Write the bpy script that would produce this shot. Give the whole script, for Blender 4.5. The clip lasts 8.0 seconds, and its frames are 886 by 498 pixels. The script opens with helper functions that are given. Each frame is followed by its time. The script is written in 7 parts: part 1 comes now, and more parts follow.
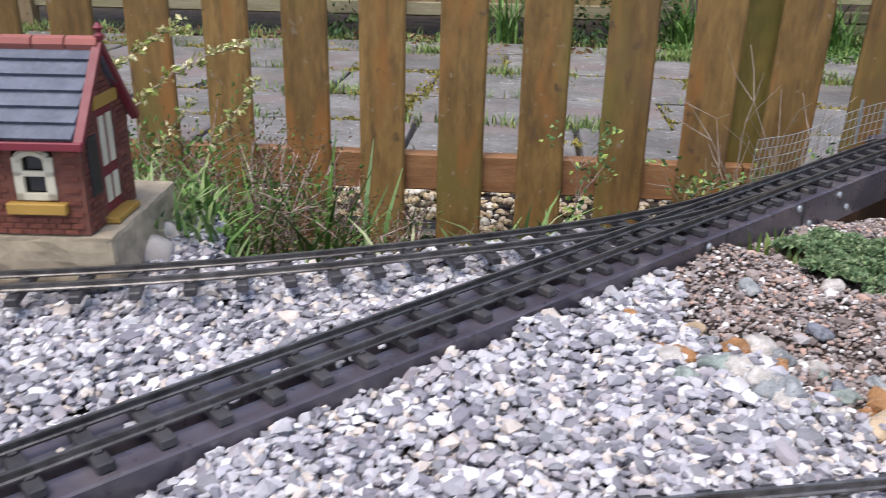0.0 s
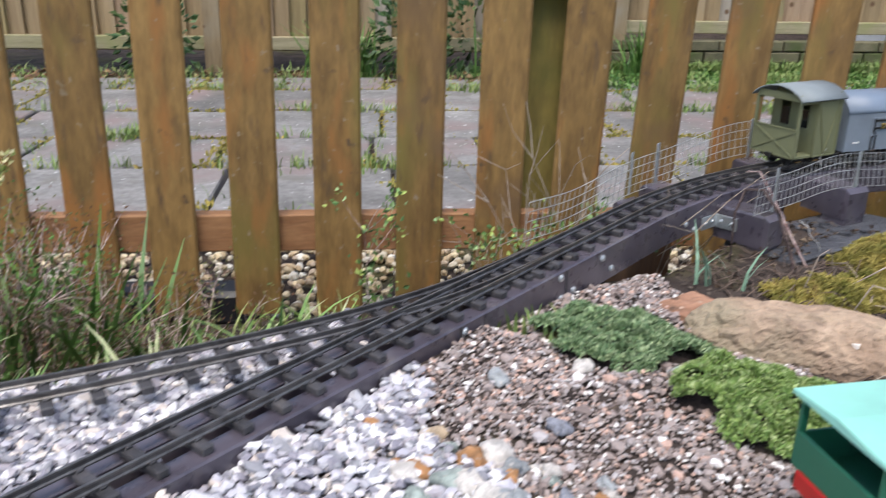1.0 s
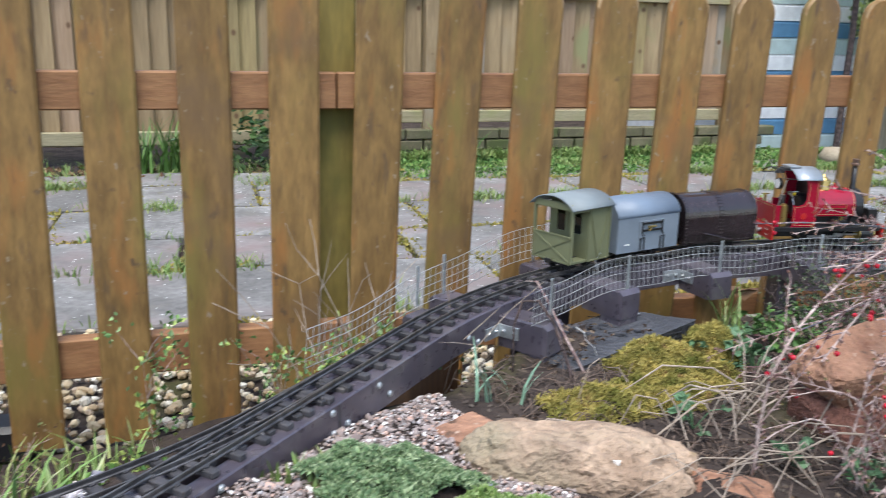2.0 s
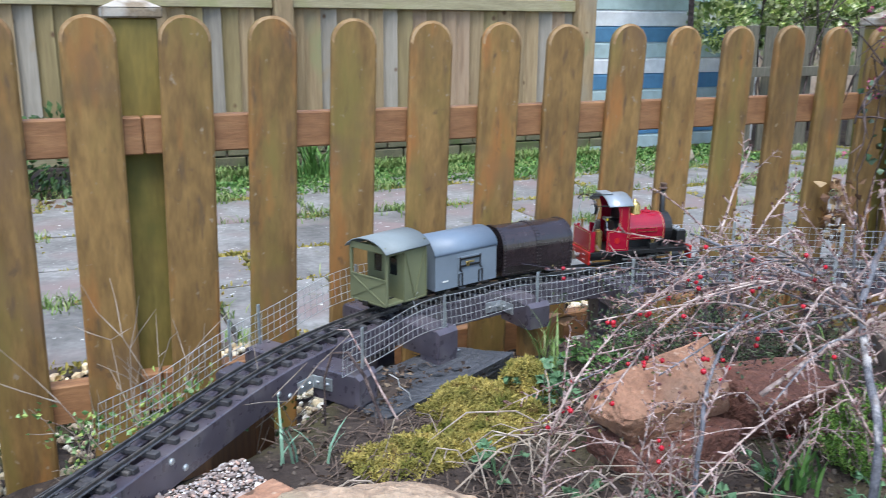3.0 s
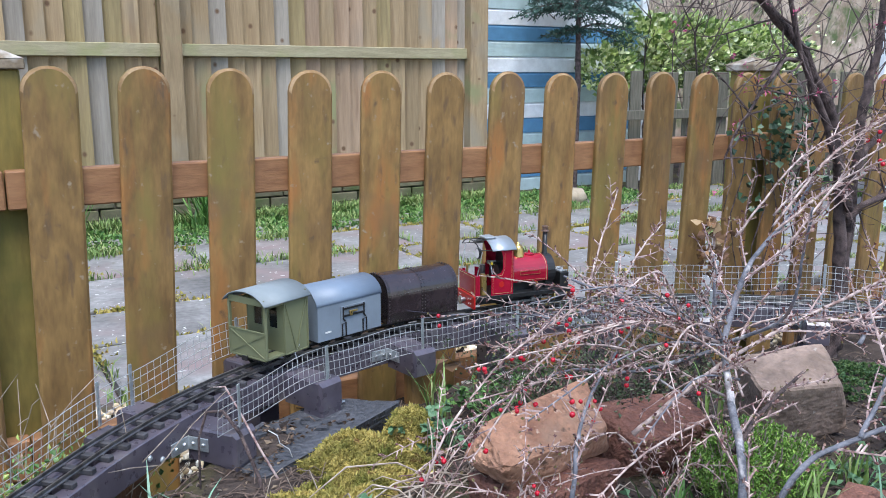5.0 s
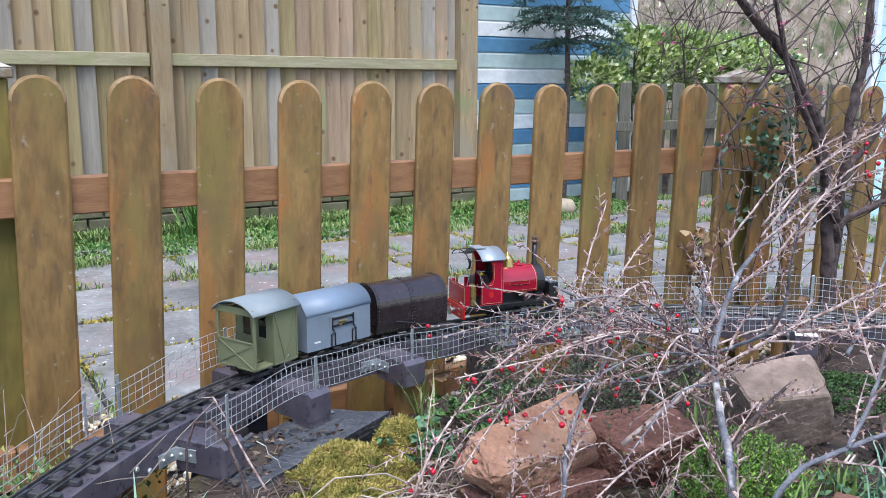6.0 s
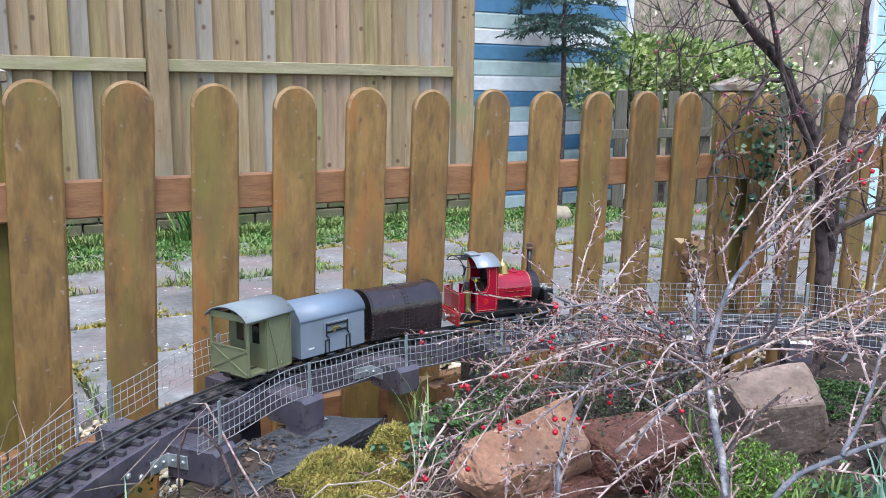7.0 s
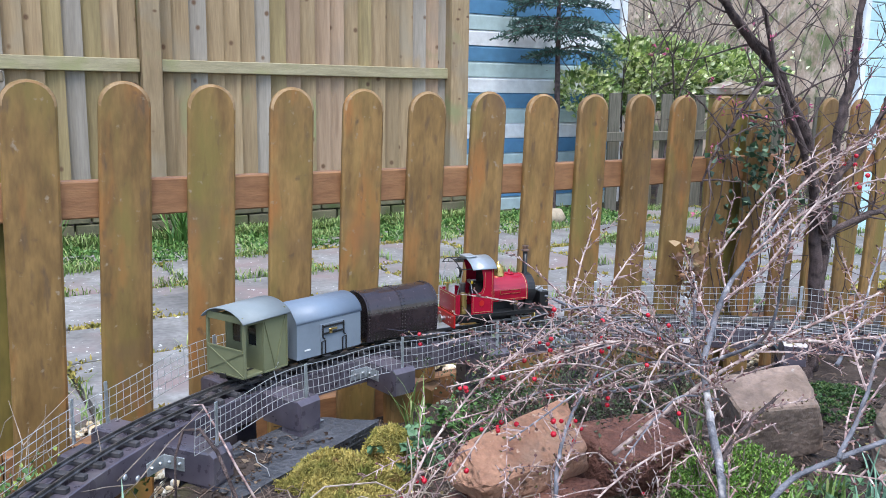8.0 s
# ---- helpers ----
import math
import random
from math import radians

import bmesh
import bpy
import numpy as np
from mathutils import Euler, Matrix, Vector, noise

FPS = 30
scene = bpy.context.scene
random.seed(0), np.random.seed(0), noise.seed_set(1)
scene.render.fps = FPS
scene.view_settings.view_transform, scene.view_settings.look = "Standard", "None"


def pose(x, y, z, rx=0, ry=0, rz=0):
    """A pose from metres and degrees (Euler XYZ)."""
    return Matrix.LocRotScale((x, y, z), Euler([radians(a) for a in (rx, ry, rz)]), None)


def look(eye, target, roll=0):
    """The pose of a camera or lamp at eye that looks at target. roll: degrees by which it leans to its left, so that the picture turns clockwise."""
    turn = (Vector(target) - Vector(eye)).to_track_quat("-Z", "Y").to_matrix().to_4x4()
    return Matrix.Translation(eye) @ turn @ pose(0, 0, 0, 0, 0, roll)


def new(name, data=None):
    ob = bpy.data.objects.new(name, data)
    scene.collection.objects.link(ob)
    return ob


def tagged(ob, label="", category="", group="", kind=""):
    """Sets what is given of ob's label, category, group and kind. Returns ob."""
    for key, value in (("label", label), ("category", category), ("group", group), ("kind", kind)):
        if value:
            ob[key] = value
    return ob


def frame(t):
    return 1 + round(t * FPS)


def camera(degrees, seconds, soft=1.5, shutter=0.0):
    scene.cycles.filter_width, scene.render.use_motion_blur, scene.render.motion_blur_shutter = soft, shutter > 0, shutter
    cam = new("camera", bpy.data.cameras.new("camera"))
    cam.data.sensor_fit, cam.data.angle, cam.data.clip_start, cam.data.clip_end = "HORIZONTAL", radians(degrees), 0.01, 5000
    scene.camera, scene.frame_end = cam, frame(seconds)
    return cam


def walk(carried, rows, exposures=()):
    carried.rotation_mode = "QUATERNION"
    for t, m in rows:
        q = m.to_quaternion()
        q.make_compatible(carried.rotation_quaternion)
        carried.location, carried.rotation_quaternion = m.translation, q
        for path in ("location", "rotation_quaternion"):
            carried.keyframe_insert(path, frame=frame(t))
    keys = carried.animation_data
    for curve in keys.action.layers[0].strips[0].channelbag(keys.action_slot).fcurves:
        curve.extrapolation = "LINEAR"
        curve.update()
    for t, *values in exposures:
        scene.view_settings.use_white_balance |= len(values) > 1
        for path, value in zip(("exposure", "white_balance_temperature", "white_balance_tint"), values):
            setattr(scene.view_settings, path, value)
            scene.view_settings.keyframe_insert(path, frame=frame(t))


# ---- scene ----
cam = camera(54.7, 8.0, soft=0.8, shutter=0.34)

PATH = [
    (0, (-0.38, -1.828, 0.687), (-0.563, 0.022, -0.049), 0.8),
    (0.5, (-0.332, -1.790, 0.716), (-0.373, 0.064, -0.032), 0.7),
    (1, (-0.273, -1.76, 0.746), (-0.114, 0.113, 0.061), 1.0),
    (1.5, (-0.218, -1.746, 0.792), (0.098, 0.142, 0.214), 0.6),
    (1.7, (-0.210, -1.742, 0.796), (0.199, 0.145, 0.270), 1.0),
    (2.8, (-0.067, -1.741, 0.871), (0.671, 0.049, 0.371), 0.4),
    (3, (-0.059, -1.754, 0.885), (0.731, 0.014, 0.384), 0.4),
    (3.5, (-0.032, -1.764, 0.891), (0.874, -0.047, 0.412), 0.2),
    (4, (-0.016, -1.766, 0.894), (0.942, -0.066, 0.457), 0.0),
    (4.5, (-0.014, -1.767, 0.894), (0.953, -0.069, 0.471), -0.1),
    (5, (-0.013, -1.766, 0.89), (0.981, -0.077, 0.49), -0.0),
    (6.5, (-0.013, -1.766, 0.889), (1.008, -0.086, 0.519), 0.3),
    (7, (-0.009, -1.765, 0.888), (1.017, -0.087, 0.528), 0.5),
    (7.5, (-0.016, -1.764, 0.888), (1.021, -0.091, 0.533), 0.7),
    (8, (-0.017, -1.763, 0.889), (1.024, -0.094, 0.533), 0.8),
]
walk(cam, [(t, look(eye, target, roll)) for t, eye, target, roll in PATH], exposures=[(0.0, 0.70, 7100, 13), (1.5, 1.06, 6950, 9), (3.0, 1.16, 6300, 6), (4.5, 1.18, 6250, 8), (8.0, 1.22, 6300, 9)])

# ---- light: a bright overcast day ----
world = bpy.data.worlds.new("sky")
scene.world = world
world.use_nodes = True
wn, wl = world.node_tree.nodes, world.node_tree.links
sky = wn.new("ShaderNodeTexSky")
sky.sky_type = "NISHITA"
sky.sun_disc = False
sky.sun_elevation = radians(66)
sky.sun_rotation = radians(200)
sky.air_density, sky.dust_density, sky.ozone_density = 1.0, 1.6, 1.0
wl.new(sky.outputs[0], wn["Background"].inputs[0])
wn["Background"].inputs[1].default_value = 0.15
sun_data = bpy.data.lights.new("sun", "SUN")
sun_data.energy, sun_data.angle, sun_data.color = 1.75, radians(38), (0.975, 0.985, 1.0)
sun = new("sun", sun_data)
sun.matrix_world = look((-0.5, -1.9, 6.0), (0.6, 0.3, 0.0))

rng = np.random.default_rng(7)


# ---- materials ----
def mat(name, c1, c2, scale=8.0, rough=0.7, bump=0.3, metal=0.0, stretch=(1, 1, 1), stain=None, rand=0.12, island=False, ramp=None, spec=0.4, fine=7.0, bdist=0.002, coat=0.0, speck=0.7, streak=None, knots=None):
    m = bpy.data.materials.new(name)
    m.use_nodes = True
    n, l = m.node_tree.nodes, m.node_tree.links
    b = n["Principled BSDF"]
    tc = n.new("ShaderNodeTexCoord")
    oi = n.new("ShaderNodeObjectInfo")
    rnd = oi.outputs["Random"]
    if island:
        rnd = n.new("ShaderNodeNewGeometry").outputs["Random Per Island"]
    sh = n.new("ShaderNodeVectorMath")
    sh.operation = "MULTIPLY_ADD"
    sh.inputs[1].default_value = (13.7, 7.3, 5.9)
    l.new(rnd, sh.inputs[0])
    l.new(tc.outputs["Object"], sh.inputs[2])
    mp = n.new("ShaderNodeMapping")
    mp.inputs["Scale"].default_value = stretch
    l.new(sh.outputs[0], mp.inputs["Vector"])
    big = n.new("ShaderNodeTexNoise")
    big.inputs["Scale"].default_value, big.inputs["Detail"].default_value = scale, 6
    l.new(mp.outputs[0], big.inputs["Vector"])
    small = n.new("ShaderNodeTexNoise")
    small.inputs["Scale"].default_value, small.inputs["Detail"].default_value = scale * fine, 4
    l.new(mp.outputs[0], small.inputs["Vector"])
    cr = n.new("ShaderNodeValToRGB")
    el = cr.color_ramp.elements
    if ramp:
        cr.color_ramp.interpolation = "CONSTANT"
        el[0].position, el[0].color = 0.0, (*ramp[0], 1)
        el[1].position, el[1].color = 1.0 / len(ramp), (*ramp[1], 1)
        for k in range(2, len(ramp)):
            e = el.new(k / len(ramp))
            e.color = (*ramp[k], 1)
        l.new(rnd, cr.inputs[0])
    else:
        el[0].position, el[0].color = 0.32, (*c1, 1)
        el[1].position, el[1].color = 0.68, (*c2, 1)
        l.new(big.outputs[0], cr.inputs[0])
    col = cr.outputs[0]
    val = n.new("ShaderNodeMath")
    val.operation = "MULTIPLY_ADD"
    val.inputs[1].default_value, val.inputs[2].default_value = speck, 1.0 - speck / 2
    l.new((big if ramp else small).outputs[0], val.inputs[0])
    v2 = n.new("ShaderNodeMath")
    v2.operation = "MULTIPLY_ADD"
    v2.inputs[1].default_value, v2.inputs[2].default_value = 2 * rand, 1.0 - rand
    l.new(rnd, v2.inputs[0])
    v3 = n.new("ShaderNodeMath")
    v3.operation = "MULTIPLY"
    l.new(val.outputs[0], v3.inputs[0])
    l.new(v2.outputs[0], v3.inputs[1])
    hs = n.new("ShaderNodeHueSaturation")
    l.new(col, hs.inputs["Color"])
    l.new(v3.outputs[0], hs.inputs["Value"])
    col = hs.outputs[0]
    layers = [(sc, lo, hi, c, mp) for sc, lo, hi, c in (streak or ())] + [(sc, lo, hi, c, sh) for sc, lo, hi, c in (stain or ())]
    for sc, lo, hi, colour, coords in layers:
        st = n.new("ShaderNodeTexNoise")
        st.inputs["Scale"].default_value, st.inputs["Detail"].default_value = sc, 5
        l.new(coords.outputs[0], st.inputs["Vector"])
        rg = n.new("ShaderNodeMapRange")
        rg.inputs["From Min"].default_value, rg.inputs["From Max"].default_value = lo, hi
        l.new(st.outputs[0], rg.inputs["Value"])
        mx = n.new("ShaderNodeMix")
        mx.data_type = "RGBA"
        mx.inputs["B"].default_value = (*colour, 1)
        for i in mx.inputs:
            if i.name == "B" and i.type == "RGBA":
                i.default_value = (*colour, 1)
        l.new(rg.outputs[0], mx.inputs[0])
        l.new(col, [i for i in mx.inputs if i.name == "A" and i.type == "RGBA"][0])
        col = [o for o in mx.outputs if o.type == "RGBA"][0]
    if knots:
        # scattered round knots: dark eyes with a softer ring, in about half of the cells
        size, flat, radius, eye = knots
        kp = n.new("ShaderNodeMapping")
        kp.inputs["Scale"].default_value = flat
        l.new(sh.outputs[0], kp.inputs["Vector"])
        vo = n.new("ShaderNodeTexVoronoi")
        vo.inputs["Scale"].default_value = size
        l.new(kp.outputs[0], vo.inputs["Vector"])
        sep = n.new("ShaderNodeSeparateColor")
        l.new(vo.outputs["Color"], sep.inputs[0])
        some = n.new("ShaderNodeMath")
        some.operation = "GREATER_THAN"
        some.inputs[1].default_value = 0.45
        l.new(sep.outputs[0], some.inputs[0])
        spot = n.new("ShaderNodeMapRange")
        spot.inputs["From Min"].default_value, spot.inputs["From Max"].default_value = radius, radius * 0.45
        l.new(vo.outputs["Distance"], spot.inputs["Value"])
        both = n.new("ShaderNodeMath")
        both.operation = "MULTIPLY"
        l.new(some.outputs[0], both.inputs[0])
        l.new(spot.outputs[0], both.inputs[1])
        mx = n.new("ShaderNodeMix")
        mx.data_type = "RGBA"
        for i in mx.inputs:
            if i.name == "B" and i.type == "RGBA":
                i.default_value = (*eye, 1)
        l.new(both.outputs[0], mx.inputs[0])
        l.new(col, [i for i in mx.inputs if i.name == "A" and i.type == "RGBA"][0])
        col = [o for o in mx.outputs if o.type == "RGBA"][0]
    l.new(col, b.inputs["Base Color"])
    rr = n.new("ShaderNodeMapRange")
    rr.inputs["To Min"].default_value, rr.inputs["To Max"].default_value = max(0.03, rough - 0.12), min(1, rough + 0.12)
    l.new(small.outputs[0], rr.inputs["Value"])
    l.new(rr.outputs[0], b.inputs["Roughness"])
    b.inputs["Metallic"].default_value = metal
    b.inputs["Specular IOR Level"].default_value = spec
    b.inputs["Coat Weight"].default_value = coat
    if bump:
        bp = n.new("ShaderNodeBump")
        bp.inputs["Strength"].default_value, bp.inputs["Distance"].default_value = bump, bdist
        l.new(small.outputs[0], bp.inputs["Height"])
        l.new(bp.outputs[0], b.inputs["Normal"])
    return m


M = {}
GRAIN = (14, 14, 1.1)
M["pale"] = mat("stained_pale", (0.152, 0.087, 0.030), (0.268, 0.157, 0.054), 6, 0.60, 0.6, stretch=(6, 6, 1.6), fine=4, rand=0.17, spec=0.35, speck=0.45,
                streak=[(1.6, 0.54, 0.72, (0.185, 0.140, 0.038)), (2.6, 0.54, 0.70, (0.31, 0.135, 0.040)), (7.0, 0.60, 0.74, (0.115, 0.070, 0.036))], stain=[(4.5, 0.56, 0.74, (0.155, 0.092, 0.046)), (55, 0.66, 0.74, (0.27, 0.205, 0.135)), (21, 0.66, 0.74, (0.105, 0.066, 0.036)), (12, 0.72, 0.77, (0.24, 0.19, 0.13))])
M["pale_edge"] = mat("worn_pale_edge", (0.20, 0.115, 0.043), (0.34, 0.225, 0.12), 30, 0.75, 0.4, rand=0.1, stain=[(18, 0.55, 0.7, (0.22, 0.115, 0.045))])
M["rail"] = mat("stained_rail", (0.225, 0.105, 0.046), (0.32, 0.162, 0.073), 6, 0.65, 0.5, stretch=(1.6, 8, 8), fine=4, speck=0.4, stain=[(9, 0.6, 0.75, (0.14, 0.06, 0.03))])
M["post"] = mat("green_post", (0.16, 0.122, 0.030), (0.245, 0.185, 0.048), 5, 0.7, 0.5, stretch=(6, 6, 1.5), fine=4, speck=0.4, stain=[(5, 0.5, 0.7, (0.10, 0.10, 0.02))])
M["cap"] = mat("weathered_cap", (0.14, 0.10, 0.06), (0.25, 0.20, 0.14), 30, 0.8, 0.5, stain=[(20, 0.46, 0.62, (0.42, 0.38, 0.33))])
BOARD = dict(scale=4, rough=0.75, bump=0.4, stretch=(8, 8, 1.1), fine=4, speck=0.35, knots=(8.5, (1, 1, 1.5), 0.17, (0.12, 0.066, 0.034)))
M["board"] = mat("feather_board", (0.250, 0.176, 0.096), (0.335, 0.244, 0.140), rand=0.16, streak=[(2.5, 0.56, 0.72, (0.22, 0.15, 0.085))], stain=[(2, 0.55, 0.75, (0.27, 0.235, 0.175)), (3, 0.60, 0.72, (0.235, 0.225, 0.11))], **BOARD)
M["board_pink"] = mat("pinkish_board", (0.262, 0.178, 0.112), (0.340, 0.238, 0.158), rand=0.14, streak=[(2.5, 0.56, 0.72, (0.215, 0.14, 0.09))], stain=[(2, 0.55, 0.75, (0.25, 0.20, 0.15)), (3, 0.62, 0.72, (0.235, 0.225, 0.11))], **BOARD)
M["board_olive"] = mat("yellowed_board", (0.228, 0.170, 0.080), (0.308, 0.240, 0.116), rand=0.14, streak=[(2.5, 0.56, 0.72, (0.19, 0.145, 0.07))], stain=[(2, 0.55, 0.75, (0.25, 0.19, 0.11))], **BOARD)
M["board_grey"] = mat("silvered_board", (0.235, 0.204, 0.165), (0.305, 0.270, 0.225), rand=0.18, stain=[(6, 0.6, 0.75, (0.30, 0.22, 0.13))], **BOARD)
M["board_rail"] = mat("fence_rail", (0.235, 0.200, 0.118), (0.325, 0.285, 0.180), 4, 0.75, 0.4, stretch=(1, 12, 12), stain=[(4, 0.52, 0.72, (0.25, 0.25, 0.11))])
M["grey_pale"] = mat("grey_pale", (0.10, 0.09, 0.065), (0.17, 0.155, 0.12), 5, 0.8, 0.4, stretch=GRAIN)
M["plastic"] = mat("plastic_lumber", (0.052, 0.044, 0.058), (0.104, 0.090, 0.112), 9, 0.30, 0.3, stain=[(22, 0.55, 0.75, (0.13, 0.115, 0.12))], spec=0.8)
M["sleeper"] = mat("sleeper_plastic", (0.032, 0.031, 0.034), (0.072, 0.069, 0.074), 30, 0.5, 0.3, stain=[(35, 0.6, 0.75, (0.10, 0.09, 0.085))])
M["railsteel"] = mat("rail_steel", (0.10, 0.092, 0.088), (0.22, 0.21, 0.205), 60, 0.34, 0.1, metal=0.7)
M["zinc"] = mat("galvanised", (0.42, 0.45, 0.47), (0.62, 0.66, 0.68), 60, 0.4, 0.1, metal=0.75, rand=0.05)
M["wire"] = mat("wire", (0.40, 0.41, 0.41), (0.58, 0.59, 0.59), 40, 0.5, 0.0, metal=0.5, rand=0.05)
M["soil"] = mat("soil", (0.026, 0.020, 0.018), (0.074, 0.057, 0.049), 9, 0.95, 1.0, fine=9, bdist=0.008, spec=0.15,
                stain=[(3.2, 0.55, 0.7, (0.075, 0.07, 0.03)), (40, 0.62, 0.7, (0.12, 0.092, 0.07))])
M["slab"] = mat("paving_slab", (0.130, 0.126, 0.122), (0.238, 0.232, 0.226), 5, 0.72, 0.6, rand=0.2, fine=8, speck=1.0, spec=0.35,
                stain=[(2.6, 0.50, 0.66, (0.22, 0.17, 0.165)), (7, 0.58, 0.70, (0.17, 0.16, 0.145)), (34, 0.67, 0.70, (0.60, 0.60, 0.58)), (13, 0.66, 0.76, (0.15, 0.15, 0.09))])
M["cream_pebble"] = mat("cream_pebble", (0, 0, 0), (0, 0, 0), 30, 0.7, 0.2, island=True, rand=0.2,
                        ramp=[(0.60, 0.48, 0.31), (0.70, 0.62, 0.47), (0.52, 0.39, 0.24), (0.74, 0.69, 0.59), (0.46, 0.36, 0.26), (0.66, 0.54, 0.35)])
M["gravel"] = mat("slate_chippings", (0, 0, 0), (0, 0, 0), 70, 0.6, 0.5, island=True, rand=0.22, bdist=0.001,
                  ramp=[(0.31, 0.309, 0.336), (0.53, 0.524, 0.553), (0.392, 0.387, 0.424), (0.661, 0.647, 0.666), (0.23, 0.227, 0.259), (0.538, 0.52, 0.55), (0.435, 0.421, 0.468), (0.718, 0.709, 0.724), (0.346, 0.317, 0.342), (0.548, 0.482, 0.434), (0.203, 0.194, 0.227)])
M["grit"] = mat("brown_grit", (0, 0, 0), (0, 0, 0), 90, 0.85, 0.5, island=True, rand=0.25, bdist=0.001,
                ramp=[(0.30, 0.235, 0.215), (0.40, 0.325, 0.300), (0.23, 0.18, 0.165), (0.34, 0.28, 0.26), (0.36, 0.30, 0.28), (0.44, 0.32, 0.27), (0.27, 0.225, 0.21), (0.33, 0.29, 0.28), (0.48, 0.32, 0.26), (0.40, 0.37, 0.37), (0.64, 0.61, 0.59), (0.28, 0.23, 0.215)])
M["sandstone"] = mat("red_sandstone", (0.22, 0.105, 0.064), (0.43, 0.235, 0.150), 16, 0.85, 0.7, bdist=0.008, speck=0.9, rand=0.1, stain=[(9, 0.56, 0.68, (0.27, 0.17, 0.12)), (45, 0.62, 0.70, (0.13, 0.075, 0.05)), (70, 0.64, 0.72, (0.50, 0.36, 0.27))])
M["buffstone"] = mat("buff_sandstone", (0.23, 0.155, 0.105), (0.41, 0.30, 0.215), 13, 0.85, 1.0, bdist=0.010, speck=1.1, rand=0.1, stain=[(6, 0.55, 0.7, (0.30, 0.25, 0.17)), (22, 0.58, 0.70, (0.20, 0.14, 0.10)), (9, 0.58, 0.68, (0.25, 0.19, 0.03))])
# darker sandstone; behind the twigs its dark tone is painted shade
M["dark_shaded_sand"] = mat("dark_shaded_sandstone", (0.11, 0.045, 0.032), (0.21, 0.095, 0.068), 16, 0.85, 1.0, bdist=0.010, speck=1.1)
M["greystone"] = mat("grey_pink_sandstone", (0.155, 0.11, 0.085), (0.36, 0.26, 0.205), 13, 0.85, 0.6, bdist=0.007, speck=0.8, stain=[(9, 0.56, 0.68, (0.17, 0.15, 0.12)), (5, 0.60, 0.72, (0.36, 0.215, 0.14)), (60, 0.66, 0.74, (0.46, 0.42, 0.37))])
M["slate"] = mat("dark_slate", (0.034, 0.036, 0.042), (0.078, 0.081, 0.092), 14, 0.5, 0.9, bdist=0.008, speck=1.0)
M["oldtimber"] = mat("old_timber", (0.10, 0.045, 0.022), (0.18, 0.085, 0.035), 6, 0.75, 0.6, stretch=(14, 14, 1.2), fine=4)
M["bark"] = mat("dark_bark", (0.034, 0.023, 0.023), (0.150, 0.106, 0.098), 40, 0.85, 1.0, bdist=0.006)
M["greybark"] = mat("grey_bark", (0.070, 0.073, 0.088), (0.20, 0.20, 0.225), 45, 0.8, 1.0, stain=[(30, 0.57, 0.68, (0.52, 0.49, 0.48)), (18, 0.56, 0.7, (0.15, 0.10, 0.085))])
M["twig"] = mat("brown_twig", (0.18, 0.110, 0.098), (0.60, 0.485, 0.44), 75, 0.75, 0.3)
M["finetwig"] = mat("fine_twig", (0.14, 0.060, 0.058), (0.64, 0.50, 0.46), 75, 0.75, 0.3)
M["straw"] = mat("dead_stem", (0.22, 0.17, 0.13), (0.43, 0.36, 0.295), 30, 0.8, 0.2)
M["berry"] = mat("red_berry", (0.42, 0.006, 0.022), (0.56, 0.016, 0.035), 30, 0.25, 0.0, spec=0.6)


def leafmat(name, cols, rough=0.5, rand=0.25):
    return mat(name, cols[0], cols[-1], 20, rough, 0.0, island=True, ramp=cols, rand=rand, spec=0.35)


M["leaf_dark"] = leafmat("dark_leaf", [(0.035, 0.075, 0.022), (0.055, 0.11, 0.03), (0.04, 0.09, 0.035), (0.08, 0.12, 0.04)])
M["leaf_mid"] = leafmat("mid_leaf", [(0.07, 0.16, 0.03), (0.10, 0.21, 0.045), (0.055, 0.13, 0.03), (0.13, 0.24, 0.06)])
M["leaf_sedum"] = leafmat("sedum_leaf", [(0.17, 0.26, 0.13), (0.24, 0.34, 0.17), (0.11, 0.19, 0.09), (0.29, 0.36, 0.21)])
M["leaf_sedum2"] = leafmat("sedum_leaf_yellow", [(0.20, 0.31, 0.09), (0.27, 0.38, 0.12), (0.15, 0.25, 0.07), (0.30, 0.37, 0.17)])
M["leaf_hebe"] = leafmat("hebe_leaf", [(0.11, 0.22, 0.03), (0.16, 0.29, 0.05), (0.08, 0.16, 0.025), (0.24, 0.36, 0.08)])
M["leaf_ivy"] = leafmat("ivy_leaf", [(0.03, 0.075, 0.04), (0.05, 0.11, 0.055), (0.025, 0.05, 0.03), (0.12, 0.18, 0.11)])
M["leaf_varieg"] = leafmat("variegated_leaf", [(0.26, 0.38, 0.11), (0.38, 0.50, 0.17), (0.62, 0.66, 0.34), (0.12, 0.19, 0.06), (0.52, 0.60, 0.22), (0.76, 0.78, 0.54)])
M["leaf_fir"] = leafmat("fir_needle", [(0.06, 0.12, 0.095), (0.085, 0.155, 0.12), (0.045, 0.09, 0.075)])
M["leaf_brown"] = leafmat("dry_leaf", [(0.20, 0.11, 0.055), (0.28, 0.16, 0.085), (0.14, 0.075, 0.045), (0.33, 0.23, 0.13)], 0.8)
M["leaf_bud"] = leafmat("pink_bud", [(0.42, 0.06, 0.16), (0.52, 0.15, 0.24), (0.28, 0.05, 0.10)])
M["grass"] = leafmat("grass_blade", [(0.15, 0.24, 0.06), (0.20, 0.30, 0.085), (0.27, 0.31, 0.12), (0.12, 0.19, 0.05)])
